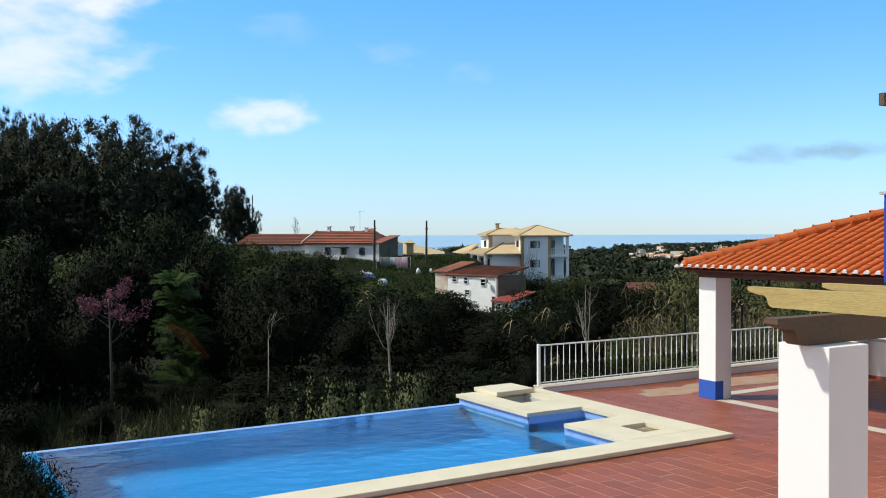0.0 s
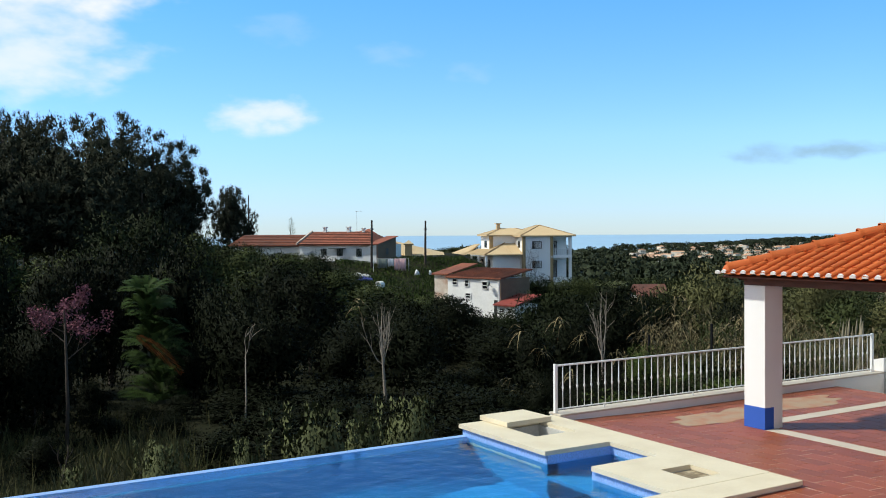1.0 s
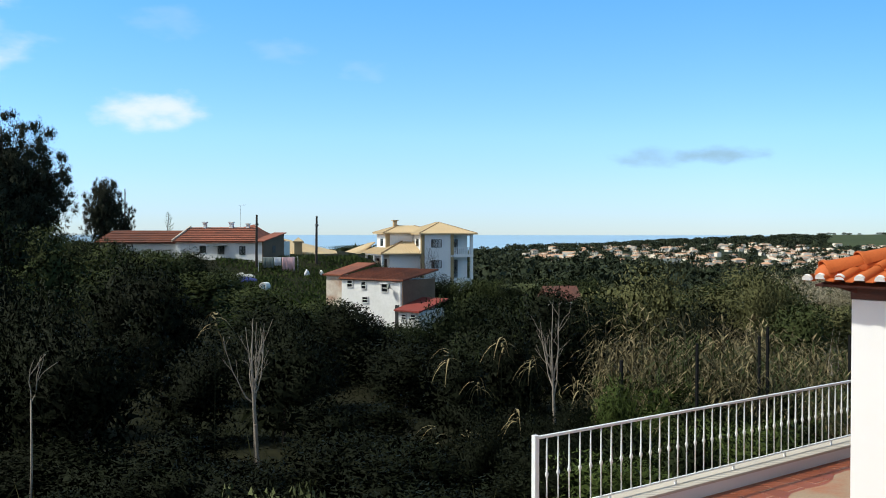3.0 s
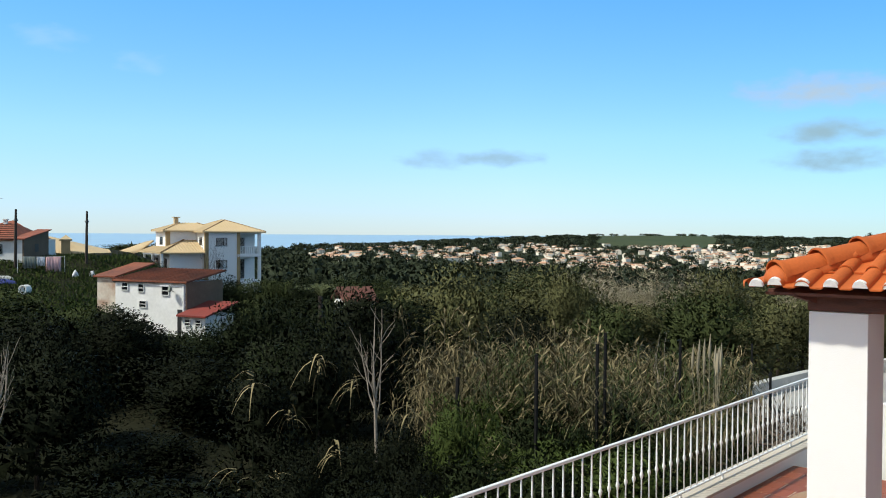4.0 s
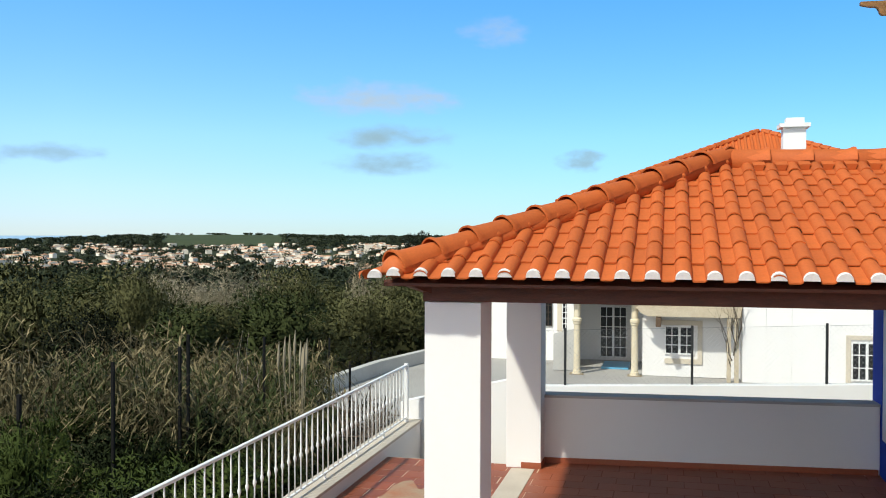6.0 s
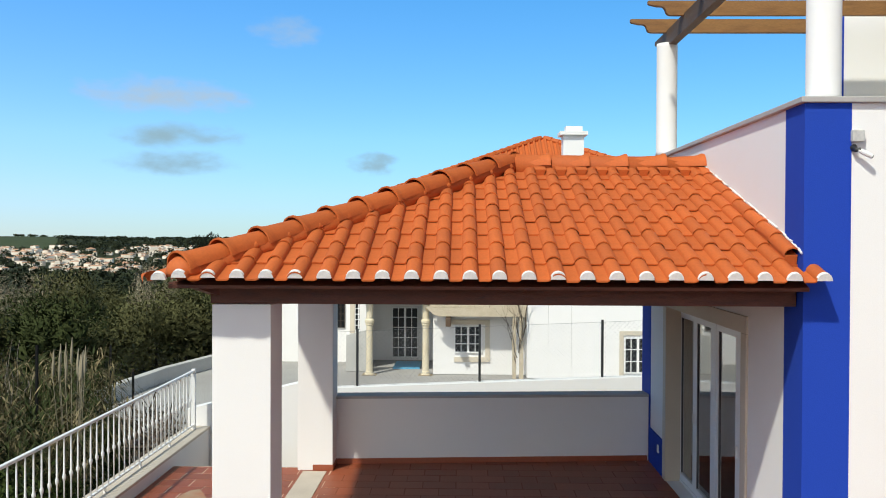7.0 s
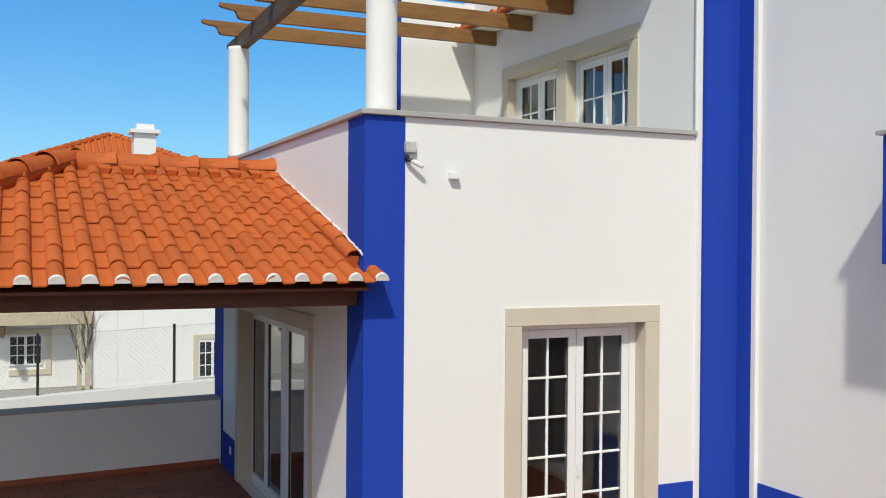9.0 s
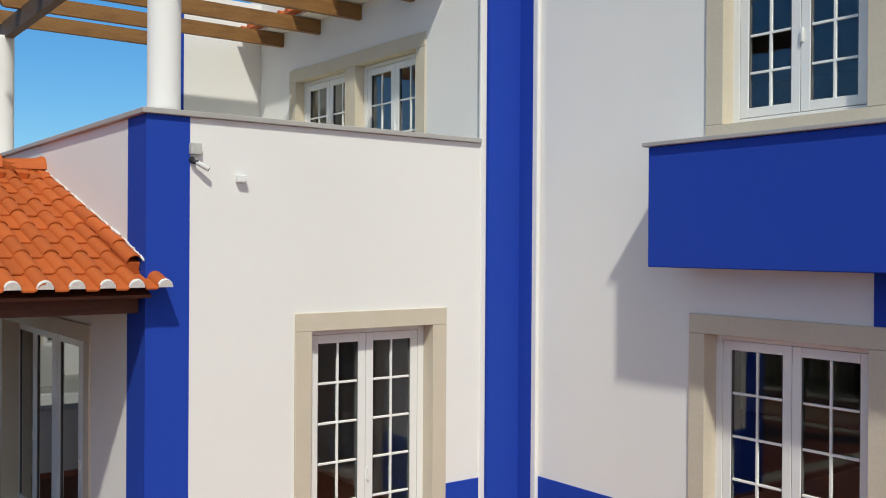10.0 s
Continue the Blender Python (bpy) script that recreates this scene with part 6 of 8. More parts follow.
# fern-like bush with a russet dead frond
fx, fy = 8.4, 30.0
fz = float(ground_height(fx, fy))
fern = group_of("fern_bush", "feathery green bush with one russet dead frond", "shrub", (fx, fy, fz))
def frond_mesh(mat, fronds, reach, rise, turn=None):
    c, a, b = [], [], []
    for _ in range(fronds):
        an = rng.uniform(0, math.tau) if turn is None else turn - 2.6
        out = np.array([math.cos(an), math.sin(an), 0])
        ln = reach * rng.uniform(0.7, 1.1)
        up = rise * rng.uniform(0.7, 1.2)
        for s in np.linspace(0.08, 1, 26):
            p = out * ln * s + np.array([0, 0, up * (s * 1.6 - 1.1 * s * s)])
            d = out * ln + np.array([0, 0, up * (1.6 - 2.2 * s)])
            d /= np.linalg.norm(d)
            side = np.cross(d, [0, 0, 1])
            for sg in (-1, 1):
                w = 0.16 * math.sin(math.pi * min(1, 0.12 + s * 0.88)) + 0.03
                c.append(p + side * sg * w)
                a.append((side * sg + d * 0.5) * w)
                b.append(d * 0.016)
    return quads_mesh("fronds", mat, np.array(c), np.array(a), np.array(b))
for k in range(7):
    piece("fronds", frond_mesh(LEAF_FERN, 18, 1.25 - 0.07 * k, 0.9), fern, Matrix.Translation((0.3 - 0.08 * k, 0.0, 0.3 + 0.50 * k)) @ Matrix.Rotation(radians(14), 4, "XYX"[k % 3]))
c, aa_, bb_ = [], [], []
f0, f1 = np.array([7.63 - fx, -1.6, 0.65 - fz]), np.array([8.80 - fx, -1.7, -0.45 - fz])
for s in np.linspace(0, 1, 40):
    p = f0 + (f1 - f0) * s + np.array([0, 0, 0.10 * math.sin(math.pi * s)])
    for sg in (-1, 1):
        w = 0.07 + 0.14 * math.sin(math.pi * min(1, 0.1 + s * 0.85))
        side = np.array([0.6 * sg, 0.3, 0.55 * sg]) * w + np.array([0.05, 0, -0.05])
        c.append(p + side * 0.5)
        aa_.append(side * 0.6)
        bb_.append(np.array([0.012, 0.008, -0.012]))
ob = new("dead_frond", quads_mesh("dead_frond", RUSSET, np.array(c), np.array(aa_), np.array(bb_)))
ob.parent, ob["label"] = fern, "russet dead frond"

# dark bush at the pool's end
for k, (x, y, w, top) in enumerate(((1.70, 10.9, 1.1, 0.46), (1.68, 11.7, 1.2, 0.60), (1.64, 12.5, 1.2, 0.62), (1.60, 13.3, 1.2, 0.58), (1.58, 14.1, 1.1, 0.46), (1.55, 14.9, 1.1, 0.34), (1.5, 15.6, 1.1, 0.2), (0.8, 16.4, 2.2, 0.7), (1.4, 17.4, 1.6, 0.35), (0.8, 12.8, 1.6, 0.7), (0.7, 14.8, 1.8, 0.75))):
    th = group_of("shrub", "dense dark leafy bush beside the pool end", "shrub", (x, y, -1.0), 50 * k, "pool end bushes")
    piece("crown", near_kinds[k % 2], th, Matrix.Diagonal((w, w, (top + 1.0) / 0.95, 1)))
    piece("trunk", stem_me, th, Matrix.Diagonal((0.8, 0.8, top + 1.0, 1)))

# rubble on the slope beyond the rail
def lump(name, x, y, size, tilt, label):
    """A broken slab with chipped corners."""
    random.seed(int(x * 100))
    bm = bmesh.new()
    a, b, c = size
    box(bm, -a / 2, a / 2, -b / 2, b / 2, 0, c, 0.02)
    for v in bm.verts:
        v.co += Vector((random.uniform(-1, 1), random.uniform(-1, 1), random.uniform(-0.4, 0.4))) * 0.035
    ob = new(name, finish(bm, name, CONCRETE))
    ob.matrix_basis = pose(x, y, float(ground_height(x, y)) - 0.05, *tilt)
    return tagged(ob, label, "rubble", "rubble on the slope")


for x, y in ((30.6, 22.4), (31.6, 22.9), (32.6, 23.2), (33.4, 23.9)):
    lump("broken_slab", x, y, (0.7, 0.5, 0.2), (random.uniform(-12, 12), random.uniform(-12, 12), random.uniform(0, 90)), "pale broken concrete slab on the slope")
lump("leaning_board", 33.8, 24.6, (0.5, 0.06, 0.9), (0, 22, 20), "pale board leaning among the canes")

# rough grass
n = 26000
gx_, gy_ = rng.uniform(-4, 27, n), rng.uniform(15.7, 27, n)
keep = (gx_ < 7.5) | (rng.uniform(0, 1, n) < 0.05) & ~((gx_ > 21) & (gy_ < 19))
gx_, gy_ = gx_[keep], gy_[keep]
n = len(gx_)
gh = rng.uniform(0.12, 0.38, (n, 1)) * (1 + 0.8 * (np.sin(gx_ * 1.3) * np.cos(gy_ * 0.9))[:, None])
up = rand_dirs(n, 2.6)
cen = np.stack([gx_, gy_, ground_height(gx_, gy_)], -1) + up * gh * 0.8
side = np.cross(up, rand_dirs(n))
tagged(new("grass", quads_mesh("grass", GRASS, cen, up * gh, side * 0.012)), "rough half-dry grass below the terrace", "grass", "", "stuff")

# green grass on the slope below the long house
n = 24000
gh_, gd_ = np.radians(rng.uniform(24.0, 34.0, n)), rng.uniform(50, 92, n)
cen = np.stack([5.5 + gd_ * np.sin(gh_), 8.5 + gd_ * np.cos(gh_), 0 * gd_], -1)
cen[:, 2] = ground_height(cen[:, 0], cen[:, 1])
clump = 0.5 + 0.5 * np.sin(cen[:, 0] * 0.9 + 1.0) * np.cos(cen[:, 1] * 0.7)
gl = rng.uniform(0.07, 0.22, (n, 1)) * (0.6 + 0.8 * clump[:, None])
up = rand_dirs(n, 1.8)
side = np.cross(up, rand_dirs(n))
tagged(new("slope_grass", quads_mesh("slope_grass", LEAF_MID, cen + up * gl * 0.7, up * gl, side * 0.05)), "lush green grass on the slope below the long house", "grass", "", "stuff")

# ---- the drive and the next house ----
tagged(solid("pavement", GRAVEL, "pale gravel yard of the next house", "yard", [(24, 80, -6, 19.5, -2.75, -2.52)]), "", "", "", "structure")
drive = ((31.5, 22.6), (34.3, 22.9), (36.8, 23.0), (39.5, 22.9), (42.8, 22.6), (46.3, 21.8), (50, 20.9), (54.5, 19.6), (60, 17.8))
dw = group_of("drive_wall", "low curved concrete wall along the drive", "wall", kind="structure")
for (x0, y0), (x1, y1) in zip(drive, drive[1:]):
    bm = bmesh.new()
    a, b = Vector((x0, y0, 0)), Vector((x1, y1, 0))
    nrm = Vector(((b - a).y, -(b - a).x, 0)).normalized() * 0.16
    v = [bm.verts.new(p + Vector((0, 0, z))) for z in (-5.0, -2.0) for p in (a - nrm, b - nrm, b + nrm, a + nrm)]
    for q in ((3, 2, 1, 0), (4, 5, 6, 7), (0, 1, 5, 4), (1, 2, 6, 5), (2, 3, 7, 6), (3, 0, 4, 7)):
        bm.faces.new([v[i] for i in q])
    part("segment", bm, CONCRETE, dw)
bm = bmesh.new()
lo = [bm.verts.new((x, y - 0.1, -2.5)) for x, y in drive]
hi = [bm.verts.new((x, min(y - 5.0, 18.0), -2.5)) for x, y in drive]
for i in range(len(drive) - 1):
    bm.faces.new((lo[i], lo[i + 1], hi[i + 1], hi[i]))
tagged(new("road", finish(bm, "road", GRAVEL)), "pale gravel drive behind the concrete wall", "road", "", "structure")

fence = group_of("wire_fence", "chain-link fence on black steel posts along the boundary wall", "fence")
F_A, F_B = Vector((24.10, 4.0, 0.73)), Vector((23.98, 13.75, 0.32))
bm = bmesh.new()
fl = (F_B - F_A).length
fd = (F_B - F_A) / fl
H_F, SP = 0.98, 0.085
def wire(bm, p, q, r=0.0016):
    d = (q - p).normalized()
    a = d.cross(Vector((1, 0, 0))).normalized() * r
    b = Vector((1, 0, 0)) * r
    ring0 = [bm.verts.new(p + o) for o in (a, -a * 0.5 + b, -a * 0.5 - b)]
    ring1 = [bm.verts.new(q + o) for o in (a, -a * 0.5 + b, -a * 0.5 - b)]
    for k in range(3):
        bm.faces.new((ring0[k], ring0[(k + 1) % 3], ring1[(k + 1) % 3], ring1[k]))
k = -H_F
while k < fl:
    for sg in (0, 1):
        s0, s1 = (k, k + H_F) if sg == 0 else (k + H_F, k)
        t0, t1 = 0.0, 1.0
        if s1 != s0:
            lo_t, hi_t = sorted(((0 - s0) / (s1 - s0), (fl - s0) / (s1 - s0)))
            t0, t1 = max(0, lo_t), min(1, hi_t)
        if t1 > t0:
            wire(bm, F_A + fd * (s0 + (s1 - s0) * t0) + Vector((0, 0, H_F * t0)), F_A + fd * (s0 + (s1 - s0) * t1) + Vector((0, 0, H_F * t1)))
    k += SP
for z in (0.01, H_F):
    wire(bm, F_A + Vector((0, 0, z)), F_B + Vector((0, 0, z)), 0.003)
part("mesh", bm, WIRE, fence)
bm = bmesh.new()
box(bm, -0.021, 0.021, -0.021, 0.021, -0.1, 1.02, 0.004)
fpost = finish(bm, "post", BLACK)
for y in (4.6, 6.75, 8.87, 11.03, 13.19):
    p = F_A + fd * ((y - F_A.y) / fd.y)
    piece("post", fpost, fence, Matrix.Translation(p))
fence2 = group_of("wire_fence", "black steel fence posts with sagging wire on the slope", "fence")
bm = bmesh.new()
box(bm, -0.026, 0.026, -0.026, 0.026, 0.0, 1.0, 0.004)
fpost2 = finish(bm, "post", TAR)
for x, y, top in ((19.1, 20.5, 0.68), (21.45, 20.5, 0.84), (23.67, 20.5, 0.84), (23.99, 20.5, 1.04), (27.5, 20.5, 0.62), (30.6, 19.5, -0.4), (35.5, 21.9, -0.3)):
    foot = float(ground_height(x, y)) - 0.3
    piece("post", fpost2, fence2, Matrix.Translation((x, y, foot)) @ Matrix.Diagonal((1, 1, top - foot, 1)))


def hip_roof(bm, x0, x1, y0, y1, z, rise, over=0.4, ridge=None):
    """A hipped roof over a rectangle, with a thin edge."""
    x0, x1, y0, y1 = x0 - over, x1 + over, y0 - over, y1 + over
    r = min(x1 - x0, y1 - y0) / 2 if ridge is None else ridge
    if x1 - x0 >= y1 - y0:
        a, b = Vector((x0 + r, (y0 + y1) / 2, z + rise)), Vector((x1 - r, (y0 + y1) / 2, z + rise))
    else:
        a, b = Vector(((x0 + x1) / 2, y0 + r, z + rise)), Vector(((x0 + x1) / 2, y1 - r, z + rise))
    lo = [bm.verts.new((x, y, z - 0.12)) for x, y in ((x0, y0), (x1, y0), (x1, y1), (x0, y1))]
    c = [bm.verts.new((x, y, z)) for x, y in ((x0, y0), (x1, y0), (x1, y1), (x0, y1))]
    va, vb = bm.verts.new(a), bm.verts.new(b + Vector((0.001, 0.001, 0)))
    if x1 - x0 >= y1 - y0:
        fs = ((c[0], c[1], vb, va), (c[1], c[2], vb), (c[2], c[3], va, vb), (c[3], c[0], va))
    else:
        fs = ((c[0], c[1], va), (c[1], c[2], vb, va), (c[2], c[3], vb), (c[3], c[0], va, vb))
    for f in fs:
        bm.faces.new(f)
    for i in range(4):
        bm.faces.new((lo[i], lo[(i + 1) % 4], c[(i + 1) % 4], c[i]))
    bm.faces.new(lo[::-1])


def far_window(parent, u0, u1, z0, z1, v, frame_mat=PVC, rows=3, cols=2, leaves=2):
    """A window seen from afar in a wall that faces -y locally: dark pane behind frame and bars."""
    bm = bmesh.new()
    box(bm, u0, u1, v + 0.02, v + 0.06, z0, z1)
    w = part("window", bm, PANE, parent, "dark window with pale bars")
    bm = bmesh.new()
    t = min(0.05, (u1 - u0) * 0.07)
    box(bm, u0, u0 + t, v - 0.03, v + 0.02, z0, z1)
    box(bm, u1 - t, u1, v - 0.03, v + 0.02, z0, z1)
    box(bm, u0 + t, u1 - t, v - 0.03, v + 0.02, z1 - t, z1)
    box(bm, u0 + t, u1 - t, v - 0.03, v + 0.02, z0, z0 + t)
    n = leaves * cols
    for c in range(1, n):
        a = u0 + (u1 - u0) * c / n
        tt = 0.045 if c % cols == 0 else 0.015
        box(bm, a - tt, a + tt, v - 0.028, v + 0.018, z0 + t, z1 - t)
    for r in range(1, rows):
        z = z0 + (z1 - z0) * r / rows
        box(bm, u0 + t, u1 - t, v - 0.026, v + 0.016, z - 0.015, z + 0.015)
    part("frame", bm, frame_mat, w)


# the next house: local x to the viewer's right, y away from the viewer
nb = group_of("neighbour_house", "white two-storey house with stone trims and a tiled roof", "house", (45.0, 12.5, -2.5), -90)
def nbx(y):
    return 12.5 - y
for name, b in (("wall", (nbx(12.50), nbx(8.84), 0.0, 8, 0, 5.2)), ("wing_wall", (nbx(8.84) + 0.001, nbx(2.0), -0.9, 8, 0, 5.2)), ("side_wall", (nbx(19.5), nbx(16.3), 3.5, 8, 0, 3.4)), ("porch_wall", (nbx(15.3), nbx(12.501), 4.2, 8, 0, 3.2)), ("porch_side_wall", (nbx(15.62), nbx(15.3) - 0.001, 1.6, 8, 0, 3.2)), ("corner_wall", (nbx(16.3) + 0.001, nbx(15.63), 3.2, 8, 0, 3.4))):
    bm = bmesh.new()
    box(bm, *b)
    part(name, bm, PLASTER, nb)
bm = bmesh.new()
box(bm, nbx(15.5), nbx(12.502), -0.5, 4.19, 2.9, 3.3)
part("porch_slab", bm, PLASTER, nb)
bm = bmesh.new()
prism(bm, [(nbx(16.05), 0.0), (nbx(15.0), 0.0), (nbx(15.0), 1.72), (nbx(16.05), 1.45)], "y", 0.6, 0.8)
part("planter_wall", bm, CONCRETE, nb, "low grey rendered wall")
for y in (15.03, 12.79):
    bm = bmesh.new()
    tube(bm, [(nbx(y), -0.1, -0.05), (nbx(y), -0.1, 0.02), (nbx(y), -0.1, 0.04), (nbx(y), -0.1, 0.12), (nbx(y), -0.1, 0.14), (nbx(y), -0.1, 1.93), (nbx(y), -0.1, 1.97), (nbx(y), -0.1, 2.04), (nbx(y), -0.1, 2.07), (nbx(y), -0.1, 2.16), (nbx(y), -0.1, 2.19), (nbx(y), -0.1, 2.22), (nbx(y), -0.1, 3.0)],
         [0.20, 0.20, 0.16, 0.16, 0.135, 0.125, 0.16, 0.16, 0.19, 0.19, 0.15, 0.13, 0.13], 16)
    part("column", bm, COPING, nb, "cream stone column")
    bm = bmesh.new()
    box(bm, nbx(y) - 0.28, nbx(y) + 0.28, -0.38, 0.18, -0.06, 0.0, 0.01)
    part("column_foot", bm, DIRT, nb, "muddy square foot")
far_window(nb, nbx(14.46), nbx(13.28), 0.12, 2.36, 4.15, rows=5)
far_window(nb, nbx(11.66), nbx(10.54), 0.86, 1.96, -0.03, rows=3)
far_window(nb, nbx(5.06), nbx(4.0), 0.22, 1.62, -0.93, rows=3)
far_window(nb, nbx(15.98), nbx(15.68), 1.4, 2.6, 3.15, rows=5, leaves=1)
far_window(nb, nbx(16.8), nbx(16.46), 1.5, 2.7, 3.45, BARK, rows=4, leaves=1)
for u0, u1, z0, z1, v in ((nbx(11.66), nbx(10.24), 0.50, 0.70, 0.0), (nbx(11.8), nbx(10.24), 2.0, 2.18, 0.0), (nbx(10.42), nbx(10.24), 0.70, 2.0, 0.0), (nbx(5.24), nbx(3.4), 1.70, 1.86, -0.9), (nbx(5.24), nbx(5.08), 0.0, 1.70, -0.9), (nbx(16.2), nbx(16.0), 1.3, 3.0, 3.2)):
    bm = bmesh.new()
    box(bm, u0, u1, v - 0.05, v + 0.05, z0, z1)
    part("surround", bm, SURROUND, nb, "beige stone window surround")
for k in range(13):
    bm = bmesh.new()
    box(bm, nbx(12.6) + k * 0.29, nbx(12.6) + k * 0.29 + 0.28, -1.0, 0.0, 2.745, 2.84)
    part("slat", bm, DRIFTWOOD, nb, "pale timber pergola slat")
for v in (-1.05, -0.55):
    bm = bmesh.new()
    prism(bm, [(nbx(12.75), 2.74), (nbx(8.86), 2.74), (nbx(8.86), 2.40), (nbx(12.25), 2.40), (nbx(12.5), 2.50)], "y", v, v + 0.12)
    part("pergola_beam", bm, DRIFTWOOD, nb, "pale timber pergola beam")
bm = bmesh.new()
box(bm, nbx(11.98), nbx(11.78), -1.3, 0.0, 2.02, 2.36, 0.02)
part("corbel", bm, WOOD_BROWN, nb, "dark timber corbel")
for y0, y1 in ((9.39, 9.24), (9.12, 8.96)):
    bm = bmesh.new()
    box(bm, nbx(y0), nbx(y1), -1.02, -0.88, -0.02, 2.4, 0.01)
    part("pergola_post", bm, DRIFTWOOD, nb, "pale timber pergola post")
bm = bmesh.new()
random.seed(88)
for k in range(7):
    branch(bm, Vector((nbx(9.25) + 0.05 * k, -1.06, 0.6 + 0.2 * k)), (random.uniform(-0.5, 0.5), -0.1, 1), 1.2, 0.022, 2, 0.7)
part("vine", bm, TWIG_BROWN, nb, "bare brown vine twisting round the posts")
bm = bmesh.new()
for y in (8.84, 8.0, 7.1):
    box(bm, nbx(y), nbx(y) + 0.012, -0.906, -0.9, 0.0, 5.0)
part("render_joint", bm, CONCRETE, nb, "fine vertical joints in the white render")
bm = bmesh.new()
hip_roof(bm, -3.3, 12.9, -0.5, 12.0, 6.68, 3.3, 0.0, 8.0)
part("roof", bm, ROOF, nb, "terracotta hipped roof")
bm = bmesh.new()
N_W, N_D = 16.2, 6.25
u = -3.3 + 0.13
while u < 12.9:
    reach = min(1.0, (u + 3.3) / 8.0, (12.9 - u) / 8.0)
    if reach > 0.03:
        tube(bm, [(u, -0.5, 6.68), (u, -0.5 + N_D * reach, 6.68 + 3.3 * reach)], [0.075, 0.075], 6)
    u += 0.26
v = -0.5 + 0.13
while v < 12.0:
    reach = min(1.0, (v + 0.5) / N_D, (12.0 - v) / N_D)
    if reach > 0.03:
        tube(bm, [(-3.3, v, 6.68), (-3.3 + 8.0 * reach, v, 6.68 + 3.3 * reach)], [0.075, 0.075], 6)
    v += 0.26
part("roof_tiling", bm, ROOF, nb, "rows of terracotta roof tiles")["kind"] = "stuff"
for p, q in (((-3.3, -0.5, 6.85), (4.7, 5.75, 10.13)), ((12.9, -0.5, 6.85), (4.9, 5.75, 10.13))):
    p, q = Vector(p) - Vector((0, 0, 0.12)), Vector(q) - Vector((0, 0, 0.12))
    for k in range(26):
        bm = bmesh.new()
        tube(bm, [p.lerp(q, k / 26), p.lerp(q, (k + 1.1) / 26)], [0.15, 0.11], 8)
        part("hip_cap", bm, ROOF, nb)
bm = bmesh.new()
box(bm, -2.8, 12.4, 0.0, 11.5, 5.2, 6.7)
part("upper_wall", bm, PLASTER, nb)
bm = bmesh.new()
box(bm, nbx(7.42), nbx(6.62), -0.6, 0.2, 8.0, 9.48)
box(bm, nbx(7.56), nbx(6.48), -0.75, 0.35, 9.48, 9.62)
box(bm, nbx(7.31), nbx(6.67), -0.5, 0.1, 9.62, 9.84)
part("chimney", bm, PLASTER, nb, "white plastered chimney")
sheet = solid("plastic_sheet", CYAN, "light blue plastic sheet lying on the yard", "sheet", [(46.5, 48.5, 13.1, 14.2, -2.515, -2.45)], kind="")


# ---- houses across the valley ----
def facing(x, y):
    """The turn by which a house's local -y side looks back at the terrace."""
    return -math.degrees(math.atan2(x - 6.5, y - 9.5))


def chunk(parent, name, mat, boxes, label=""):
    bm = bmesh.new()
    for b in boxes:
        box(bm, *b)
    return part(name, bm, mat, parent, label)


def tile_rows(parent, mat, a0, a1, b0, b1, step, r, label):
    """Rolls of roof tiles between two edges: from a0..a1 along the eave up to b0..b1 along the ridge."""
    a0, a1, b0, b1 = (Vector(p) for p in (a0, a1, b0, b1))
    n = max(2, round((a1 - a0).length / step))
    bm = bmesh.new()
    for k in range(n + 1):
        p, q = a0.lerp(a1, k / n), b0.lerp(b1, k / n)
        if (q - p).length > 0.1:
            tube(bm, [p, q], [r, r], 5)
    ob = part("roof_tiling", bm, mat, parent, label)
    ob["kind"] = "stuff"
    return ob


def slab_roof(bm, corners, thick=0.1):
    """A roof face of some thickness over plan corners with heights."""
    top = [bm.verts.new(c) for c in corners]
    low = [bm.verts.new((c[0], c[1], c[2] - thick)) for c in corners]
    bm.faces.new(top)
    bm.faces.new(low[::-1])
    for i in range(len(top)):
        j = (i + 1) % len(top)
        bm.faces.new((low[i], low[j], top[j], top[i]))


# white old house below, lean-to roofs
wx, wy = 33.52, 48.45
wh = group_of("old_house", "old white house with rusty red roofs and a dark unpainted side", "house", (wx, wy, -5.0), facing(33.3, 48.3) - 38)
chunk(wh, "wall", OLD_PLASTER, [(-4.15, 0.0, 0.0, 2.9, -2.0, 5.62)])
chunk(wh, "side_wall", BROWN_RENDER, [(0.0, 0.06, 0.0, 2.9, -2.0, 5.66)], "dark brown unpainted side wall")
chunk(wh, "end_wall", STAINED, [(-5.5, -4.16, 0.25, 2.9, -2.0, 5.76)], "stained lean-to wall")
bm = bmesh.new()
slab_roof(bm, ((-4.25, -0.14, 5.70), (0.16, -0.14, 5.68), (0.2, 3.05, 6.15), (-4.25, 3.05, 6.17)), 0.07)
part("roof", bm, RUST_ROOF, wh, "rusty red tile roof")
tile_rows(wh, RUST_ROOF, (-4.2, -0.12, 5.71), (0.12, -0.12, 5.69), (-4.2, 3.0, 6.17), (0.16, 3.0, 6.15), 0.22, 0.035, "rows of rusty red roof tiles")
bm = bmesh.new()
slab_roof(bm, ((-5.65, 0.1, 5.84), (-4.27, 0.1, 5.84), (-4.27, 3.1, 6.42), (-5.65, 3.1, 6.42)), 0.07)
part("end_roof", bm, RUST_ROOF, wh)
# the shadow line under the eave, put in as a dark strip
chunk(wh, "eave_line", DARK_RENDER, [(-4.2, 0.1, -0.10, -0.02, 5.58, 5.63)], "dark strip under the eave with its shadow in the colour")
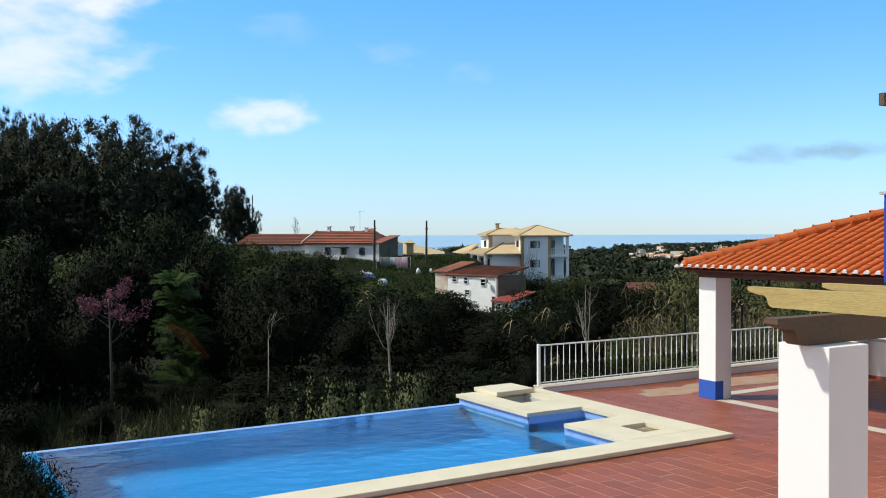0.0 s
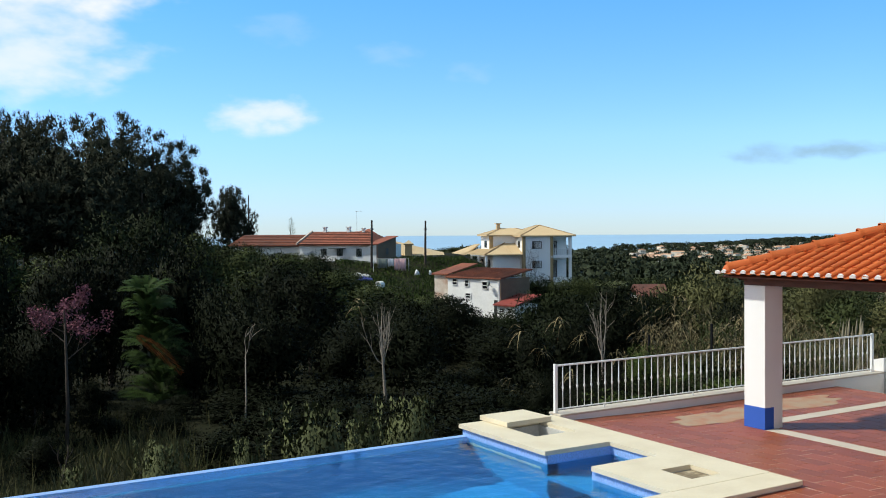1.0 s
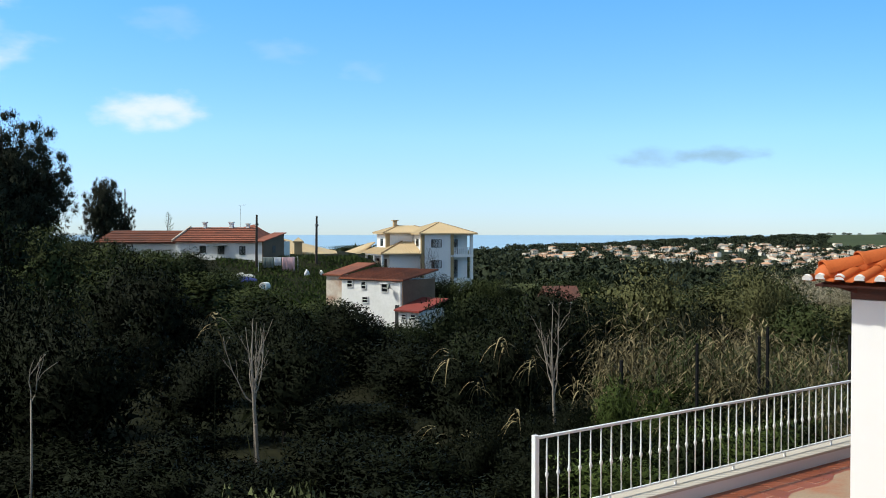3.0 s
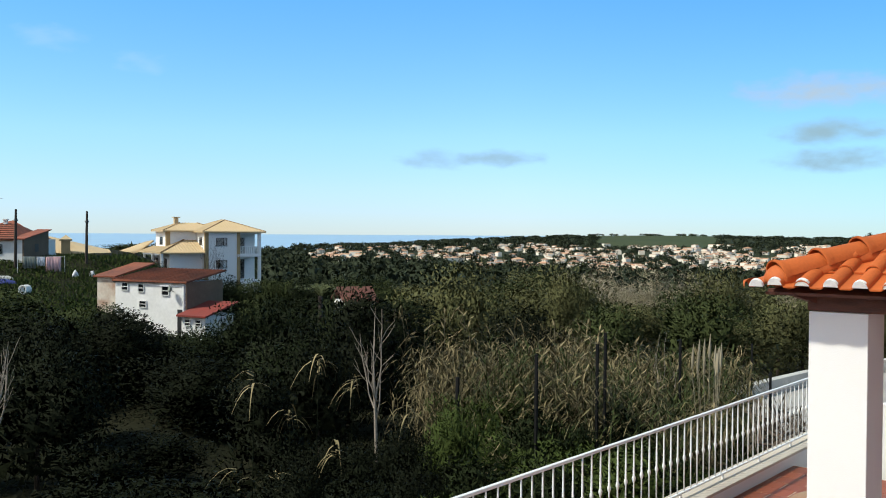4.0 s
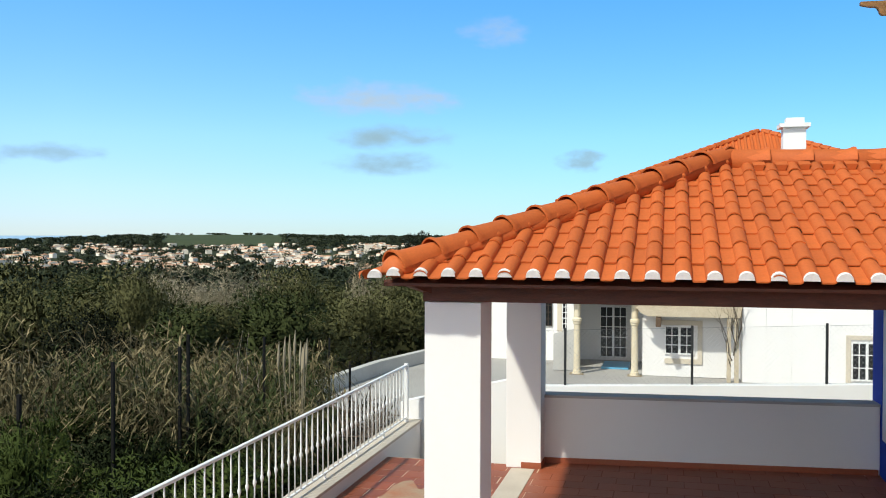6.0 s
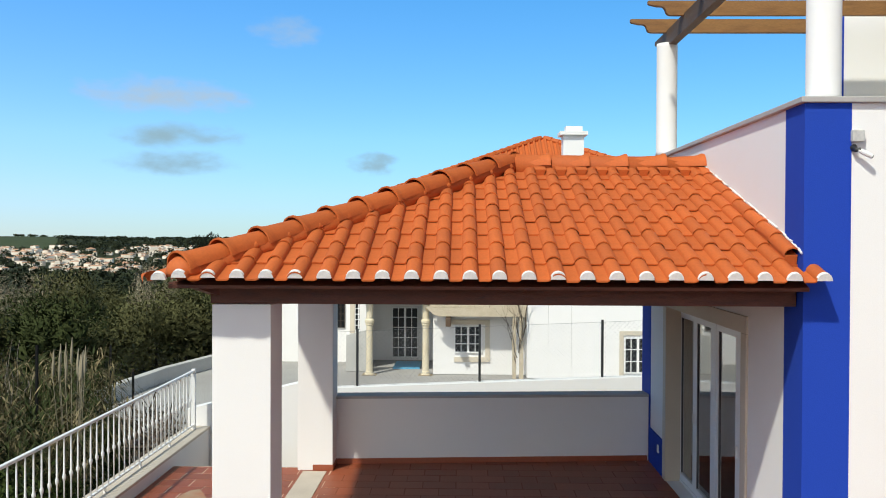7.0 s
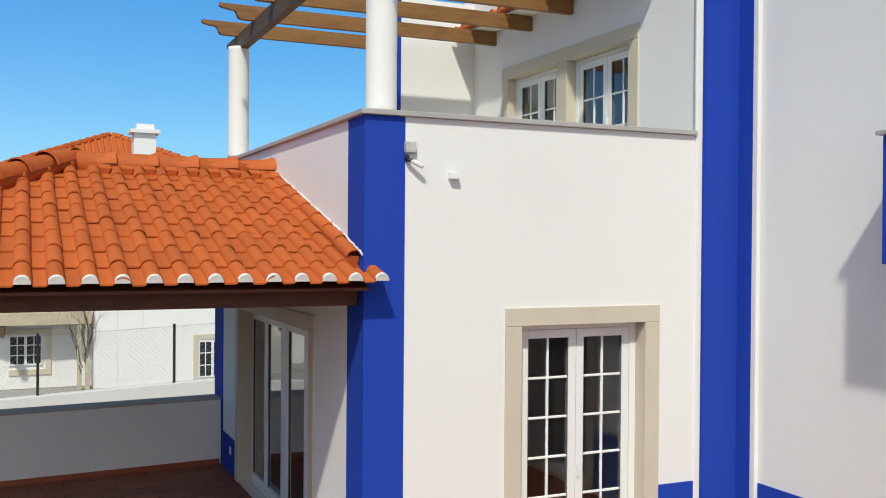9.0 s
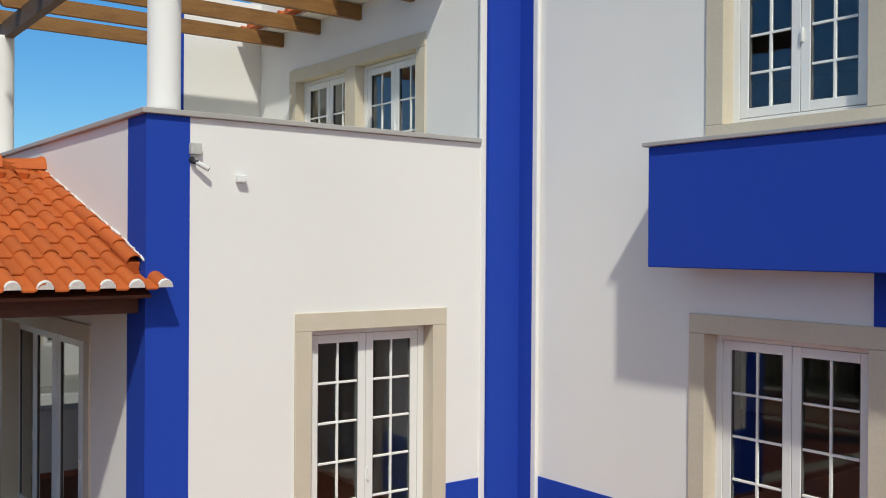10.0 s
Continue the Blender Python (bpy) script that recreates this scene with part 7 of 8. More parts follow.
for u0, u1, z0, z1 in ((-3.76, -3.34, 5.18, 5.57), (-2.76, -2.40, 5.12, 5.52), (-1.36, -0.92, 5.0, 5.45), (-2.70, -2.24, 4.38, 4.72)):
    far_window(wh, u0, u1, z0, z1, -0.03, OLD_PLASTER, 2, 1, 1)
chunk(wh, "lintel", OLD_PLASTER, [(-1.40, -0.88, -0.12, 0.0, 5.44, 5.5)])
bm = bmesh.new()
tube(bm, [(-0.62, -0.02, 5.18), (-0.62, -0.16, 5.22), (-0.62, -0.22, 5.30)], [0.015, 0.015, 0.015], 6)
tube(bm, [(-0.62, -0.20, 5.30), (-0.64, -0.24, 5.31), (-0.70, -0.32, 5.34)], [0.02, 0.12, 0.17], 12)
part("satellite_dish", bm, CLOTH_GREY, wh, "small grey satellite dish")
chunk(wh, "pipe", OLD_PLASTER, [(-0.12, -0.05, -0.06, 0.0, 2.0, 5.6)])
chunk(wh, "annex_wall", OLD_PLASTER, [(0.32, 1.65, -0.7, 1.5, -2.0, 4.16)])
bm = bmesh.new()
slab_roof(bm, ((0.16, -0.9, 4.20), (1.8, -0.9, 4.18), (1.8, 1.7, 4.70), (0.08, 1.7, 4.70)), 0.08)
part("annex_roof", bm, RED_ROOF, wh, "bright red painted lean-to roof")
for u in (0.5, 1.1):
    far_window(wh, u, u + 0.34, 3.70, 3.98, -0.73, OLD_PLASTER, 2, 1, 1)
chunk(wh, "doorway", BLACK, [(-0.42, -0.08, -0.05, -0.01, 2.3, 4.36)], "dark doorway")

# big villa with straw coloured roofs: front wall turned away from the sun
vx, vy = 64.80, 89.28
vl = group_of("villa", "large white villa with straw coloured hipped roofs and a corner balcony", "house", (vx, vy, -3.4), facing(68.6, 86.2) + 20)
chunk(vl, "wall", VILLA_WALL, [(0.0, 3.3, 0.0, 7, -5.0, 6.42), (3.3, 5.85, 1.9, 7, -5.0, 6.42), (3.3, 5.85, 0.0, 1.9, -5.0, 1.5)])
chunk(vl, "wing_wall", VILLA_WALL, [(-3.05, -0.01, 3.1, 7.2, -5.0, 6.5)])
chunk(vl, "balcony_slab", VILLA_WALL, [(3.3, 5.85, -0.05, 1.9, 3.88, 4.12)], "white balcony slab")
chunk(vl, "balcony_soffit", VILLA_WALL, [(3.3, 5.85, 0.0, 1.9, 6.2, 6.42)])
for z0, z1 in ((1.5, 3.88), (4.12, 6.2)):
    chunk(vl, "post", VILLA_WALL, [(5.55, 5.85, 0.0, 0.3, z0, z1)], "white corner post")
for b in ((-0.02, 0.30, -0.05, 0.0, -1.0, 6.4), (3.25, 3.60, -0.05, 0.06, -1.0, 6.4), (-0.05, -0.01, -0.05, 0.32, -1.0, 6.4), (-3.07, -2.68, 3.05, 3.1, 3.0, 6.48), (-3.09, -3.06, 3.05, 3.4, 3.0, 6.48)):
    chunk(vl, "pilaster", TAN, [b], "tan painted corner pilaster")
for b in ((-0.1, 6.0, -0.12, 0.0, 6.36, 6.47), (-3.2, -0.1, 3.0, 3.1, 6.44, 6.55)):
    chunk(vl, "cornice", TAN, [b], "tan cornice under the eave")


def villa_roof(name, x0, x1, y0, y1, z, rise, label=""):
    """A hipped roof with its own tile rolls and hip caps."""
    bm = bmesh.new()
    hip_roof(bm, x0, x1, y0, y1, z, rise, 0.0)
    part(name, bm, YELLOW_ROOF, vl, label)
    r = min(x1 - x0, y1 - y0) / 2
    if x1 - x0 >= y1 - y0:
        a, b = (x0 + r, (y0 + y1) / 2, z + rise), (x1 - r, (y0 + y1) / 2, z + rise)
        ends = ((x0, y0, a), (x0, y1, a), (x1, y0, b), (x1, y1, b))
    else:
        a, b = ((x0 + x1) / 2, y0 + r, z + rise), ((x0 + x1) / 2, y1 - r, z + rise)
        ends = ((x0, y0, a), (x1, y0, a), (x0, y1, b), (x1, y1, b))
    for px, py, top in ends:
        bm = bmesh.new()
        tube(bm, [(px, py, z + 0.02), (top[0], top[1], top[2] + 0.02)], [0.055, 0.055], 6)
        part("hip_cap", bm, RIDGE_TAN, vl)
    bm = bmesh.new()
    for base, tip, side in (((x0, y0, x1, y0), (a, b if x1 - x0 >= y1 - y0 else a), 0), ((x0, y1, x0, y0), (b if x1 - x0 < y1 - y0 else a, a), 1)):
        n = round((abs(base[2] - base[0]) + abs(base[3] - base[1])) / 0.3)
        p0, p1 = Vector((base[0], base[1], z)), Vector((base[2], base[3], z))
        along = (p1 - p0).normalized()
        span0, span1 = (Vector(tip[0]) - p0).dot(along), (Vector(tip[1]) - p0).dot(along)
        full = (p1 - p0).length
        into = Vector((-along.y, along.x, 0))
        for k in range(1, n):
            d = full * k / n
            reach = min(1.0, d / max(span0, 0.01), (full - d) / max(full - span1, 0.01))
            p = p0 + along * d
            tube(bm, [p + Vector((0, 0, 0.02)), p + into * r * reach + Vector((0, 0, rise * reach + 0.02))], [0.045, 0.045], 4)
    part("roof_tiling", bm, YELLOW_ROOF, vl)["kind"] = "stuff"


villa_roof("roof", -0.4, 6.2, -0.45, 7.2, 6.45, 1.2, "straw coloured hipped tile roof")
villa_roof("wing_roof", -3.5, 3.0, 2.7, 7.4, 6.52, 0.8)
# lower roofs before the wing
bm = bmesh.new()
slab_roof(bm, ((-4.5, -0.1, 4.32), (0.0, -0.1, 4.32), (0.0, 3.1, 5.55), (-1.3, 3.1, 5.55)), 0.1)
slab_roof(bm, ((-4.5, 8.4, 4.32), (-4.5, -0.1, 4.32), (-1.3, 3.1, 5.55), (-3.04, 3.1, 4.87)), 0.1)
slab_roof(bm, ((-4.5, 8.4, 4.32), (-3.04, 3.1, 4.87), (-3.04, 8.4, 4.87)), 0.1)
part("porch_roof", bm, YELLOW_ROOF, vl, "straw coloured hipped porch roof")
tile_rows(vl, YELLOW_ROOF, (-4.3, -0.1, 4.35), (-1.3, -0.1, 4.35), (-4.3, 0.0, 4.37), (-1.3, 3.1, 5.57), 0.3, 0.04, "")
tile_rows(vl, YELLOW_ROOF, (-1.2, -0.1, 4.35), (-0.1, -0.1, 4.35), (-1.2, 3.1, 5.57), (-0.1, 3.1, 5.57), 0.3, 0.04, "")
tile_rows(vl, YELLOW_ROOF, (-4.5, 0.2, 4.35), (-4.5, 3.1, 4.35), (-4.2, 0.2, 4.46), (-1.4, 3.1, 5.56), 0.3, 0.04, "")
tile_rows(vl, YELLOW_ROOF, (-4.5, 3.3, 4.35), (-4.5, 8.2, 4.35), (-3.1, 3.3, 4.88), (-3.1, 8.2, 4.88), 0.3, 0.04, "")
bm = bmesh.new()
tube(bm, [(-4.5, -0.1, 4.36), (-1.3, 3.1, 5.6)], [0.07, 0.07], 6)
part("hip_cap", bm, RIDGE_TAN, vl)
bm = bmesh.new()
slab_roof(bm, ((-7.8, 11.2, 3.55), (-4.55, 8.45, 4.28), (-3.05, 8.0, 5.45), (-3.4, 9.5, 5.3)), 0.12)
part("long_roof", bm, YELLOW_ROOF, vl)
tile_rows(vl, YELLOW_ROOF, (-7.8, 11.2, 3.57), (-4.55, 8.45, 4.3), (-3.4, 9.5, 5.32), (-3.05, 8.0, 5.47), 0.34, 0.045, "")
chunk(vl, "lower_wall", VILLA_WALL, [(-3.3, -0.01, 1.0, 3.09, -5.0, 4.2), (-3.3, -3.06, 3.1, 8.0, -5.0, 4.2), (-6.8, -3.31, 8.6, 12.0, -5.0, 3.4)])
chunk(vl, "porch_slab", VILLA_WALL, [(-4.4, -3.3, 0.0, 8.0, 2.4, 2.6)])
for v in (0.12, 3.5, 6.9):
    chunk(vl, "porch_post", PVC, [(-4.38, -4.18, v, v + 0.2, 2.6, 4.2)], "white porch post")
chunk(vl, "porch_lintel", PVC, [(-4.4, -4.16, 0.1, 7.2, 4.08, 4.22)], "white porch lintel")
chunk(vl, "porch_rail", PVC, [(-4.36, -4.22, 0.1, 7.2, 2.62, 2.72)], "white porch rail")
for v in (2.0, 5.2):
    chunk(vl, "porch_door", BARK, [(-3.34, -3.31, v, v + 0.9, 2.6, 3.7)], "brown porch door")
for k in range(9):
    chunk(vl, "baluster", PVC, [(3.66 + k * 0.215, 3.75 + k * 0.215, 0.04, 0.13, 4.12, 4.84)])
for b in ((3.6, 5.55, 0.02, 0.15, 4.84, 4.94), (3.6, 5.55, 0.02, 0.15, 4.12, 4.2)):
    chunk(vl, "balcony_rail", PVC, [b])
for u0, u1, z0, z1, v in ((1.08, 2.22, 4.95, 5.8, -0.02), (1.08, 2.22, 2.72, 3.55, -0.02), (3.55, 4.7, 4.15, 5.8, 1.88), (3.55, 4.7, 1.6, 3.55, 1.88)):
    far_window(vl, u0, u1, z0, z1, v, DARK_RENDER, 1, 1, 1)
for u, v0, v1, z0, z1 in ((-0.03, 1.1, 2.0, 5.05, 5.85), (-3.08, 4.5, 5.6, 5.05, 5.85), (-3.35, 6.4, 7.0, 3.1, 3.6)):
    chunk(vl, "side_window", PANE, [(u, u + 0.02, v0, v1, z0, z1)], "dark side window")
chunk(vl, "chimney", YELLOW_ROOF, [(-1.7, -1.3, 5, 5.4, 7.2, 7.85), (-1.85, -1.15, 4.85, 5.55, 7.85, 7.93)])
# bare climber at the villa's corner
vine_bm = bmesh.new()
random.seed(77)
for k in range(16):
    branch(vine_bm, Vector((-0.6 + 0.12 * k, -1.2, 1.6)), (random.uniform(-0.3, 0.3), random.uniform(-0.3, 0.0), 1), random.uniform(1.4, 2.4), 0.02, 2, 0.4)
part("climber", vine_bm, TWIG_BROWN, vl, "bare brown climber against the wall")

# bushes along the villa's foot
random.seed(14)
for k in range(26):
    h, d = 31.0 + k * 0.62, random.uniform(84, 91)
    x, y = 5.5 + d * math.sin(radians(h)), 8.5 + d * math.cos(radians(h))
    g = float(ground_height(x, y))
    shrub(x, y, random.uniform(4, 6), 3.15 + d * math.tan(radians(random.uniform(-3.1, -2.6))) - g + 0.8, random.choice(mid_kinds), "dark evergreen tree in the valley", "valley trees", random.uniform(0, 360), "tree")

# trees round the small house, before the villa's low wing and before the pines
for k, (x, y, top, wide) in enumerate(((33.4, 45.4, -1.9, 2.4), (32.0, 45.6, -2.2, 2.4), (34.9, 45.9, -0.6, 2.4), (36.0, 46.6, 0.1, 3.0), (40.4, 50.4, 0.01, 5), (15.5, 58.2, 5.4, 6.5), (18.9, 59.7, 4.1, 5.0), (12.8, 57.5, 4.8, 6.0))):
    shrub(x, y, wide, (top - float(ground_height(x, y)) + 0.1) * 1.05, mid_kinds[(1, 3, 0, 1, 2, 2, 1, 0)[k]], "dense green tree in the valley", "valley trees", 70 * k, "tree")

# cottage among the trees, a palm and a low white wall
cx_, cy_ = 55.0, 58.0
ct = group_of("cottage", "small cottage with a faded red roof among trees", "house", (cx_, cy_, -5.5), facing(cx_, cy_) + 12)
chunk(ct, "wall", OLD_PLASTER, [(-1.1, 1.1, 0, 4, -2.0, 3.6)])
bm = bmesh.new()
prism(bm, [(-0.3, 3.55), (-0.3, 3.66), (2.0, 4.6), (4.3, 3.66), (4.3, 3.55), (2.0, 4.46)], "x", -1.3, 1.3)
part("roof", bm, OLD_ROOF, ct, "faded red tile roof")
px_, py_ = 45.5, 52.0
pz_ = float(ground_height(px_, py_))
palm = group_of("palm_tree", "fresh green palm with arching fronds in the valley", "tree", (px_, py_, pz_))
bm = bmesh.new()
tube(bm, [(0, 0, -0.2), (0.05, 0, 1.5), (0, 0, -0.75 - pz_)], [0.2, 0.16, 0.13], 8)
part("trunk", bm, BARK, palm, smooth=True)
piece("fronds", frond_mesh(LEAF_LIGHT, 26, 1.5, 1.1), palm, Matrix.Translation((0, 0, -0.8 - pz_)))

# long low house on the rise
rx, ry = 43.48, 84.13
rw = group_of("long_house", "long low white house with a weathered red tile roof", "house", (rx, ry, 0.2), facing(42.5, 84.6) - 25)
chunk(rw, "wall", OLD_PLASTER, [(-8.4, 0.0, 0.0, 6.4, -1.5, 2.1), (-16.5, -8.41, 0.6, 6.4, -1.5, 2.0)])
bm = bmesh.new()
prism(bm, [(0.0, -1.5), (4.7, -1.5), (4.7, 2.86), (0.0, 2.14)], "x", 0.0, 0.12)
part("gable_wall", bm, BROWN_RENDER, rw, "dark brown unpainted side wall")
bm = bmesh.new()
slab_roof(bm, ((-8.5, -0.3, 2.14), (-0.5, -0.3, 2.14), (-1.9, 3.2, 3.42), (-8.5, 3.2, 3.42)), 0.1)
slab_roof(bm, ((-1.9, 3.2, 3.42), (-0.5, 6.7, 2.14), (-8.5, 6.7, 2.14), (-8.5, 3.2, 3.42)), 0.1)
slab_roof(bm, ((-0.5, -0.3, 2.14), (-0.5, 6.7, 2.14), (-1.9, 3.2, 3.42)), 0.1)
part("roof", bm, TERRACE_ROOF, rw, "weathered red tile roof")
for k in range(8):
    z = 2.16 + 1.28 * k / 8
    v = -0.3 + 3.5 * k / 8
    bm = bmesh.new()
    tube(bm, [(-8.5, v, z + 0.02), (-0.55 - 1.35 * k / 8, v, z + 0.02)], [0.035, 0.035], 5)
    part("tile_course", bm, OLD_ROOF, rw)["kind"] = "stuff"
bm = bmesh.new()
slab_roof(bm, ((-0.9, -0.25, 2.2), (0.3, -0.25, 2.2), (0.3, 4.9, 2.95), (-0.9, 4.9, 2.95)), 0.08)
part("lean_to_roof", bm, TERRACE_ROOF, rw)
bm = bmesh.new()
slab_roof(bm, ((-16.8, 0.2, 2.02), (-8.6, 0.2, 2.02), (-8.6, 3.4, 3.12), (-16.8, 3.4, 3.12)), 0.1)
part("low_roof", bm, OLD_ROOF, rw)
for k in range(7):
    bm = bmesh.new()
    tube(bm, [(-16.8, 0.2 + 3.2 * k / 7, 2.06 + 1.1 * k / 7), (-8.6, 0.2 + 3.2 * k / 7, 2.06 + 1.1 * k / 7)], [0.04, 0.04], 5)
    part("tile_course", bm, RUST_ROOF, rw)["kind"] = "stuff"
bm = bmesh.new()
prism(bm, [(-0.35, 2.1), (3.2, 3.4), (3.2, 3.56), (2.9, 3.46), (-0.35, 2.28)], "x", -8.66, -8.52)
part("gable_upstand", bm, STAINED, rw, "stained gable upstand")
for u, w, h in ((-7.25, 0.30, 3.92), (-4.6, 0.34, 3.92), (-2.9, 0.26, 3.78)):
    chunk(rw, "chimney", OLD_PLASTER, [(u, u + w, 3.0, 3.0 + w, 3.0, h - 0.1), (u - 0.06, u + w + 0.06, 2.94, 3.06 + w, h - 0.1, h)], "pale rendered chimney")
bm = bmesh.new()
slab_roof(bm, ((-5.4, 5.6, 3.2), (-2.4, 5.6, 3.2), (-3.9, 7.0, 3.72)), 0.1)
part("rear_roof", bm, TERRACE_ROOF, rw)
bm = bmesh.new()
tube(bm, [(-3.55, 3.2, 3.3), (-3.55, 3.2, 5.5)], [0.012, 0.012], 5)
tube(bm, [(-3.7, 3.2, 5.45), (-3.0, 3.2, 5.5)], [0.01, 0.01], 5)
for k in range(5):
    tube(bm, [(-3.6 + 0.13 * k, 3.05, 5.46), (-3.6 + 0.13 * k, 3.35, 5.46)], [0.006, 0.006], 4)
part("aerial", bm, WIRE, rw, "thin television aerial")
for u0, u1, z0, z1 in ((-2.15, -1.58, 0.95, 1.73), (-4.25, -3.62, 1.0, 1.74), (-6.0, -5.4, 1.1, 1.74)):
    far_window(rw, u0, u1, z0, z1, -0.02, SHUTTER, 2, 1, 2)
bm = bmesh.new()
box(bm, -4.6, -3.3, -1.3, -0.02, 1.72, 1.78)
part("awning", bm, SHUTTER, rw, "small dark green awning")
chunk(rw, "hatch", BLACK, [(0.12, 0.14, 2.0, 2.7, 1.1, 1.75)], "dark opening")
# walled house behind, with a capped chimney
bk = group_of("far_house", "low house with a straw coloured roof and a capped tan chimney", "house", (55.5, 97.0, -1.5), facing(55.5, 97.0))
chunk(bk, "wall", STAINED, [(-7, 7.5, 0.6, 6, -2.0, 1.5)])
bm = bmesh.new()
slab_roof(bm, ((-6.0, 0.0, 2.5), (3.2, 0.0, 2.0), (3.0, 3.0, 2.6), (-2.6, 3.0, 3.95), (-6.0, 3.0, 4.0)), 0.15)
part("roof", bm, YELLOW_ROOF, bk, "straw coloured tile roof")
tile_rows(bk, YELLOW_ROOF, (-6.0, 0.0, 2.55), (3.1, 0.0, 2.05), (-5.5, 3.0, 4.05), (2.8, 3.0, 2.65), 0.35, 0.06, "")
chunk(bk, "chimney", TAN, [(-1.55, -0.72, -0.3, 0.5, 1.5, 3.55), (-1.72, -0.55, -0.45, 0.65, 3.55, 3.66)], "tan chimney under a small tiled cap")
bm = bmesh.new()
hip_roof(bm, -1.55, -0.72, -0.3, 0.5, 3.7, 0.42, 0.15)
part("chimney_cap", bm, YELLOW_ROOF, bk)


def pole(x, y, top, label, group):
    z = float(ground_height(x, y))
    th = group_of("utility_pole", label, "pole", (x, y, z), group=group)
    bm = bmesh.new()
    tube(bm, [(0, 0, -0.3), (0.02, 0, (top - z) * 0.5), (0.05, 0.0, top - z)], [0.13, 0.11, 0.085], 8)
    part("shaft", bm, BARK, th)
    bm = bmesh.new()
    box(bm, -0.12, 0.2, -0.06, 0.06, top - z - 0.9, top - z - 0.75, 0.01)
    part("bracket", bm, CONCRETE, th)


def beside(x, y, z, turn, u, v, w):
    """A place u to the right of, v beyond and w over a point, seen along a turn."""
    a = radians(turn)
    return (x + u * math.cos(a) - v * math.sin(a), y + u * math.sin(a) + v * math.cos(a), z + w)


L_TURN = facing(42.5, 84.6)
pole(*beside(42.5, 84.6, 0, L_TURN, 0.55, -3.0, 0)[:2], 4.65, "dark timber utility pole", "utility poles")
pole(47.4, 81.4, 4.62, "dark timber utility pole", "utility poles")
pole(60.9, 170.0, 10.6, "dark timber utility pole", "utility poles")
# washing
line = group_of("washing_line", "washing hung out on a line between two posts", "washing line", beside(42.5, 84.6, 0.2, L_TURN, 0, -4, 0), L_TURN)
bm = bmesh.new()
tube(bm, [(0.7, 0, 0.86), (2.4, 0, 0.83), (4.0, 0, 0.88)], [0.01, 0.01, 0.01], 5)
for u in (0.7, 4.0):
    tube(bm, [(u, 0, -2.6), (u, 0, 0.9)], [0.02, 0.02], 6)
part("line", bm, METAL, line)
for name, mat, u0, u1, z in (("towel", CLOTH_GREY, 1.05, 1.97, -0.02), ("sheet", CLOTH_WHITE, 2.02, 2.6, 0.15), ("blanket", CLOTH_PINK, 2.66, 3.75, -0.32)):
    bm = bmesh.new()
    cols = 14
    a = [bm.verts.new((u0 + (u1 - u0) * k / cols, 0.03 * math.sin(k * 1.9), 0.845)) for k in range(cols + 1)]
    b = [bm.verts.new((u0 + (u1 - u0) * k / cols, 0.07 * math.sin(k * 1.9 + 0.5), z + 0.05 * math.sin(k * 1.3 + u0))) for k in range(cols + 1)]
    for k in range(cols):
        bm.faces.new((a[k], a[k + 1], b[k + 1], b[k]))
    ob = part(name, bm, mat, line, name + " hung to dry", True)
    ob.modifiers.new("thick", "SOLIDIFY").thickness = 0.01

# odds and ends on the grassy slope
p = beside(42.5, 84.6, 0.2, L_TURN, 1.05, -12, -1.1)
pipe = group_of("concrete_pipe", "short white concrete pipe lying on the slope", "pipe", (p[0], p[1], float(ground_height(p[0], p[1]))), L_TURN - 35)
bm = bmesh.new()
prof = [(0.32, -0.3), (0.32, 0.3), (0.25, 0.3), (0.25, -0.3)]
rings = [[bm.verts.new((r * math.cos(math.tau * k / 20), s, 0.3 + r * math.sin(math.tau * k / 20))) for r, s in prof] for k in range(20)]
for k in range(20):
    for i in range(4):
        bm.faces.new((rings[k][i], rings[(k + 1) % 20][i], rings[(k + 1) % 20][(i + 1) % 4], rings[k][(i + 1) % 4]))
part("ring", bm, OLD_PLASTER, pipe)


def heap(name, mat, u, v, size, label, seed):
    """A crumpled low mound of loose sheet."""
    random.seed(seed)
    x, y, _ = beside(42.5, 84.6, 0, L_TURN, u, v, 0)
    bm = bmesh.new()
    n, m = 12, 5
    grid = [[bm.verts.new((size[0] * (i / n - 0.5), size[1] * (j / m - 0.5), max(0.0, size[2] * (math.sin(math.pi * i / n) * math.sin(math.pi * j / m)) ** 0.6 * random.uniform(0.7, 1.15)))) for j in range(m + 1)] for i in range(n + 1)]
    for i in range(n):
        for j in range(m):
            bm.faces.new((grid[i][j], grid[i + 1][j], grid[i + 1][j + 1], grid[i][j + 1]))
    ob = new(name, finish(bm, name, mat, True))
    ob.matrix_basis = pose(x, y, float(ground_height(x, y)) - 0.02, 0, 0, L_TURN)
    ob.modifiers.new("thick", "SOLIDIFY").thickness = 0.03
    return tagged(ob, label, "rubbish", "odds and ends on the slope")


heap("tarpaulin", TARP, -0.2, -8, (1.7, 1.4, 0.32), "crumpled blue tarpaulin on the grassy slope", 4)
heap("rubble_heap", CONCRETE, -0.6, -6, (2.1, 1.0, 0.36), "pale heap of rubble below the long house", 5)
heap("white_bags", CLOTH_WHITE, 4.7, -5, (0.5, 0.45, 0.5), "white sacks dumped on the grassy slope", 6)
heap("white_bags", CLOTH_WHITE, 5.9, -5, (0.42, 0.45, 0.45), "white sacks dumped on the grassy slope", 7)

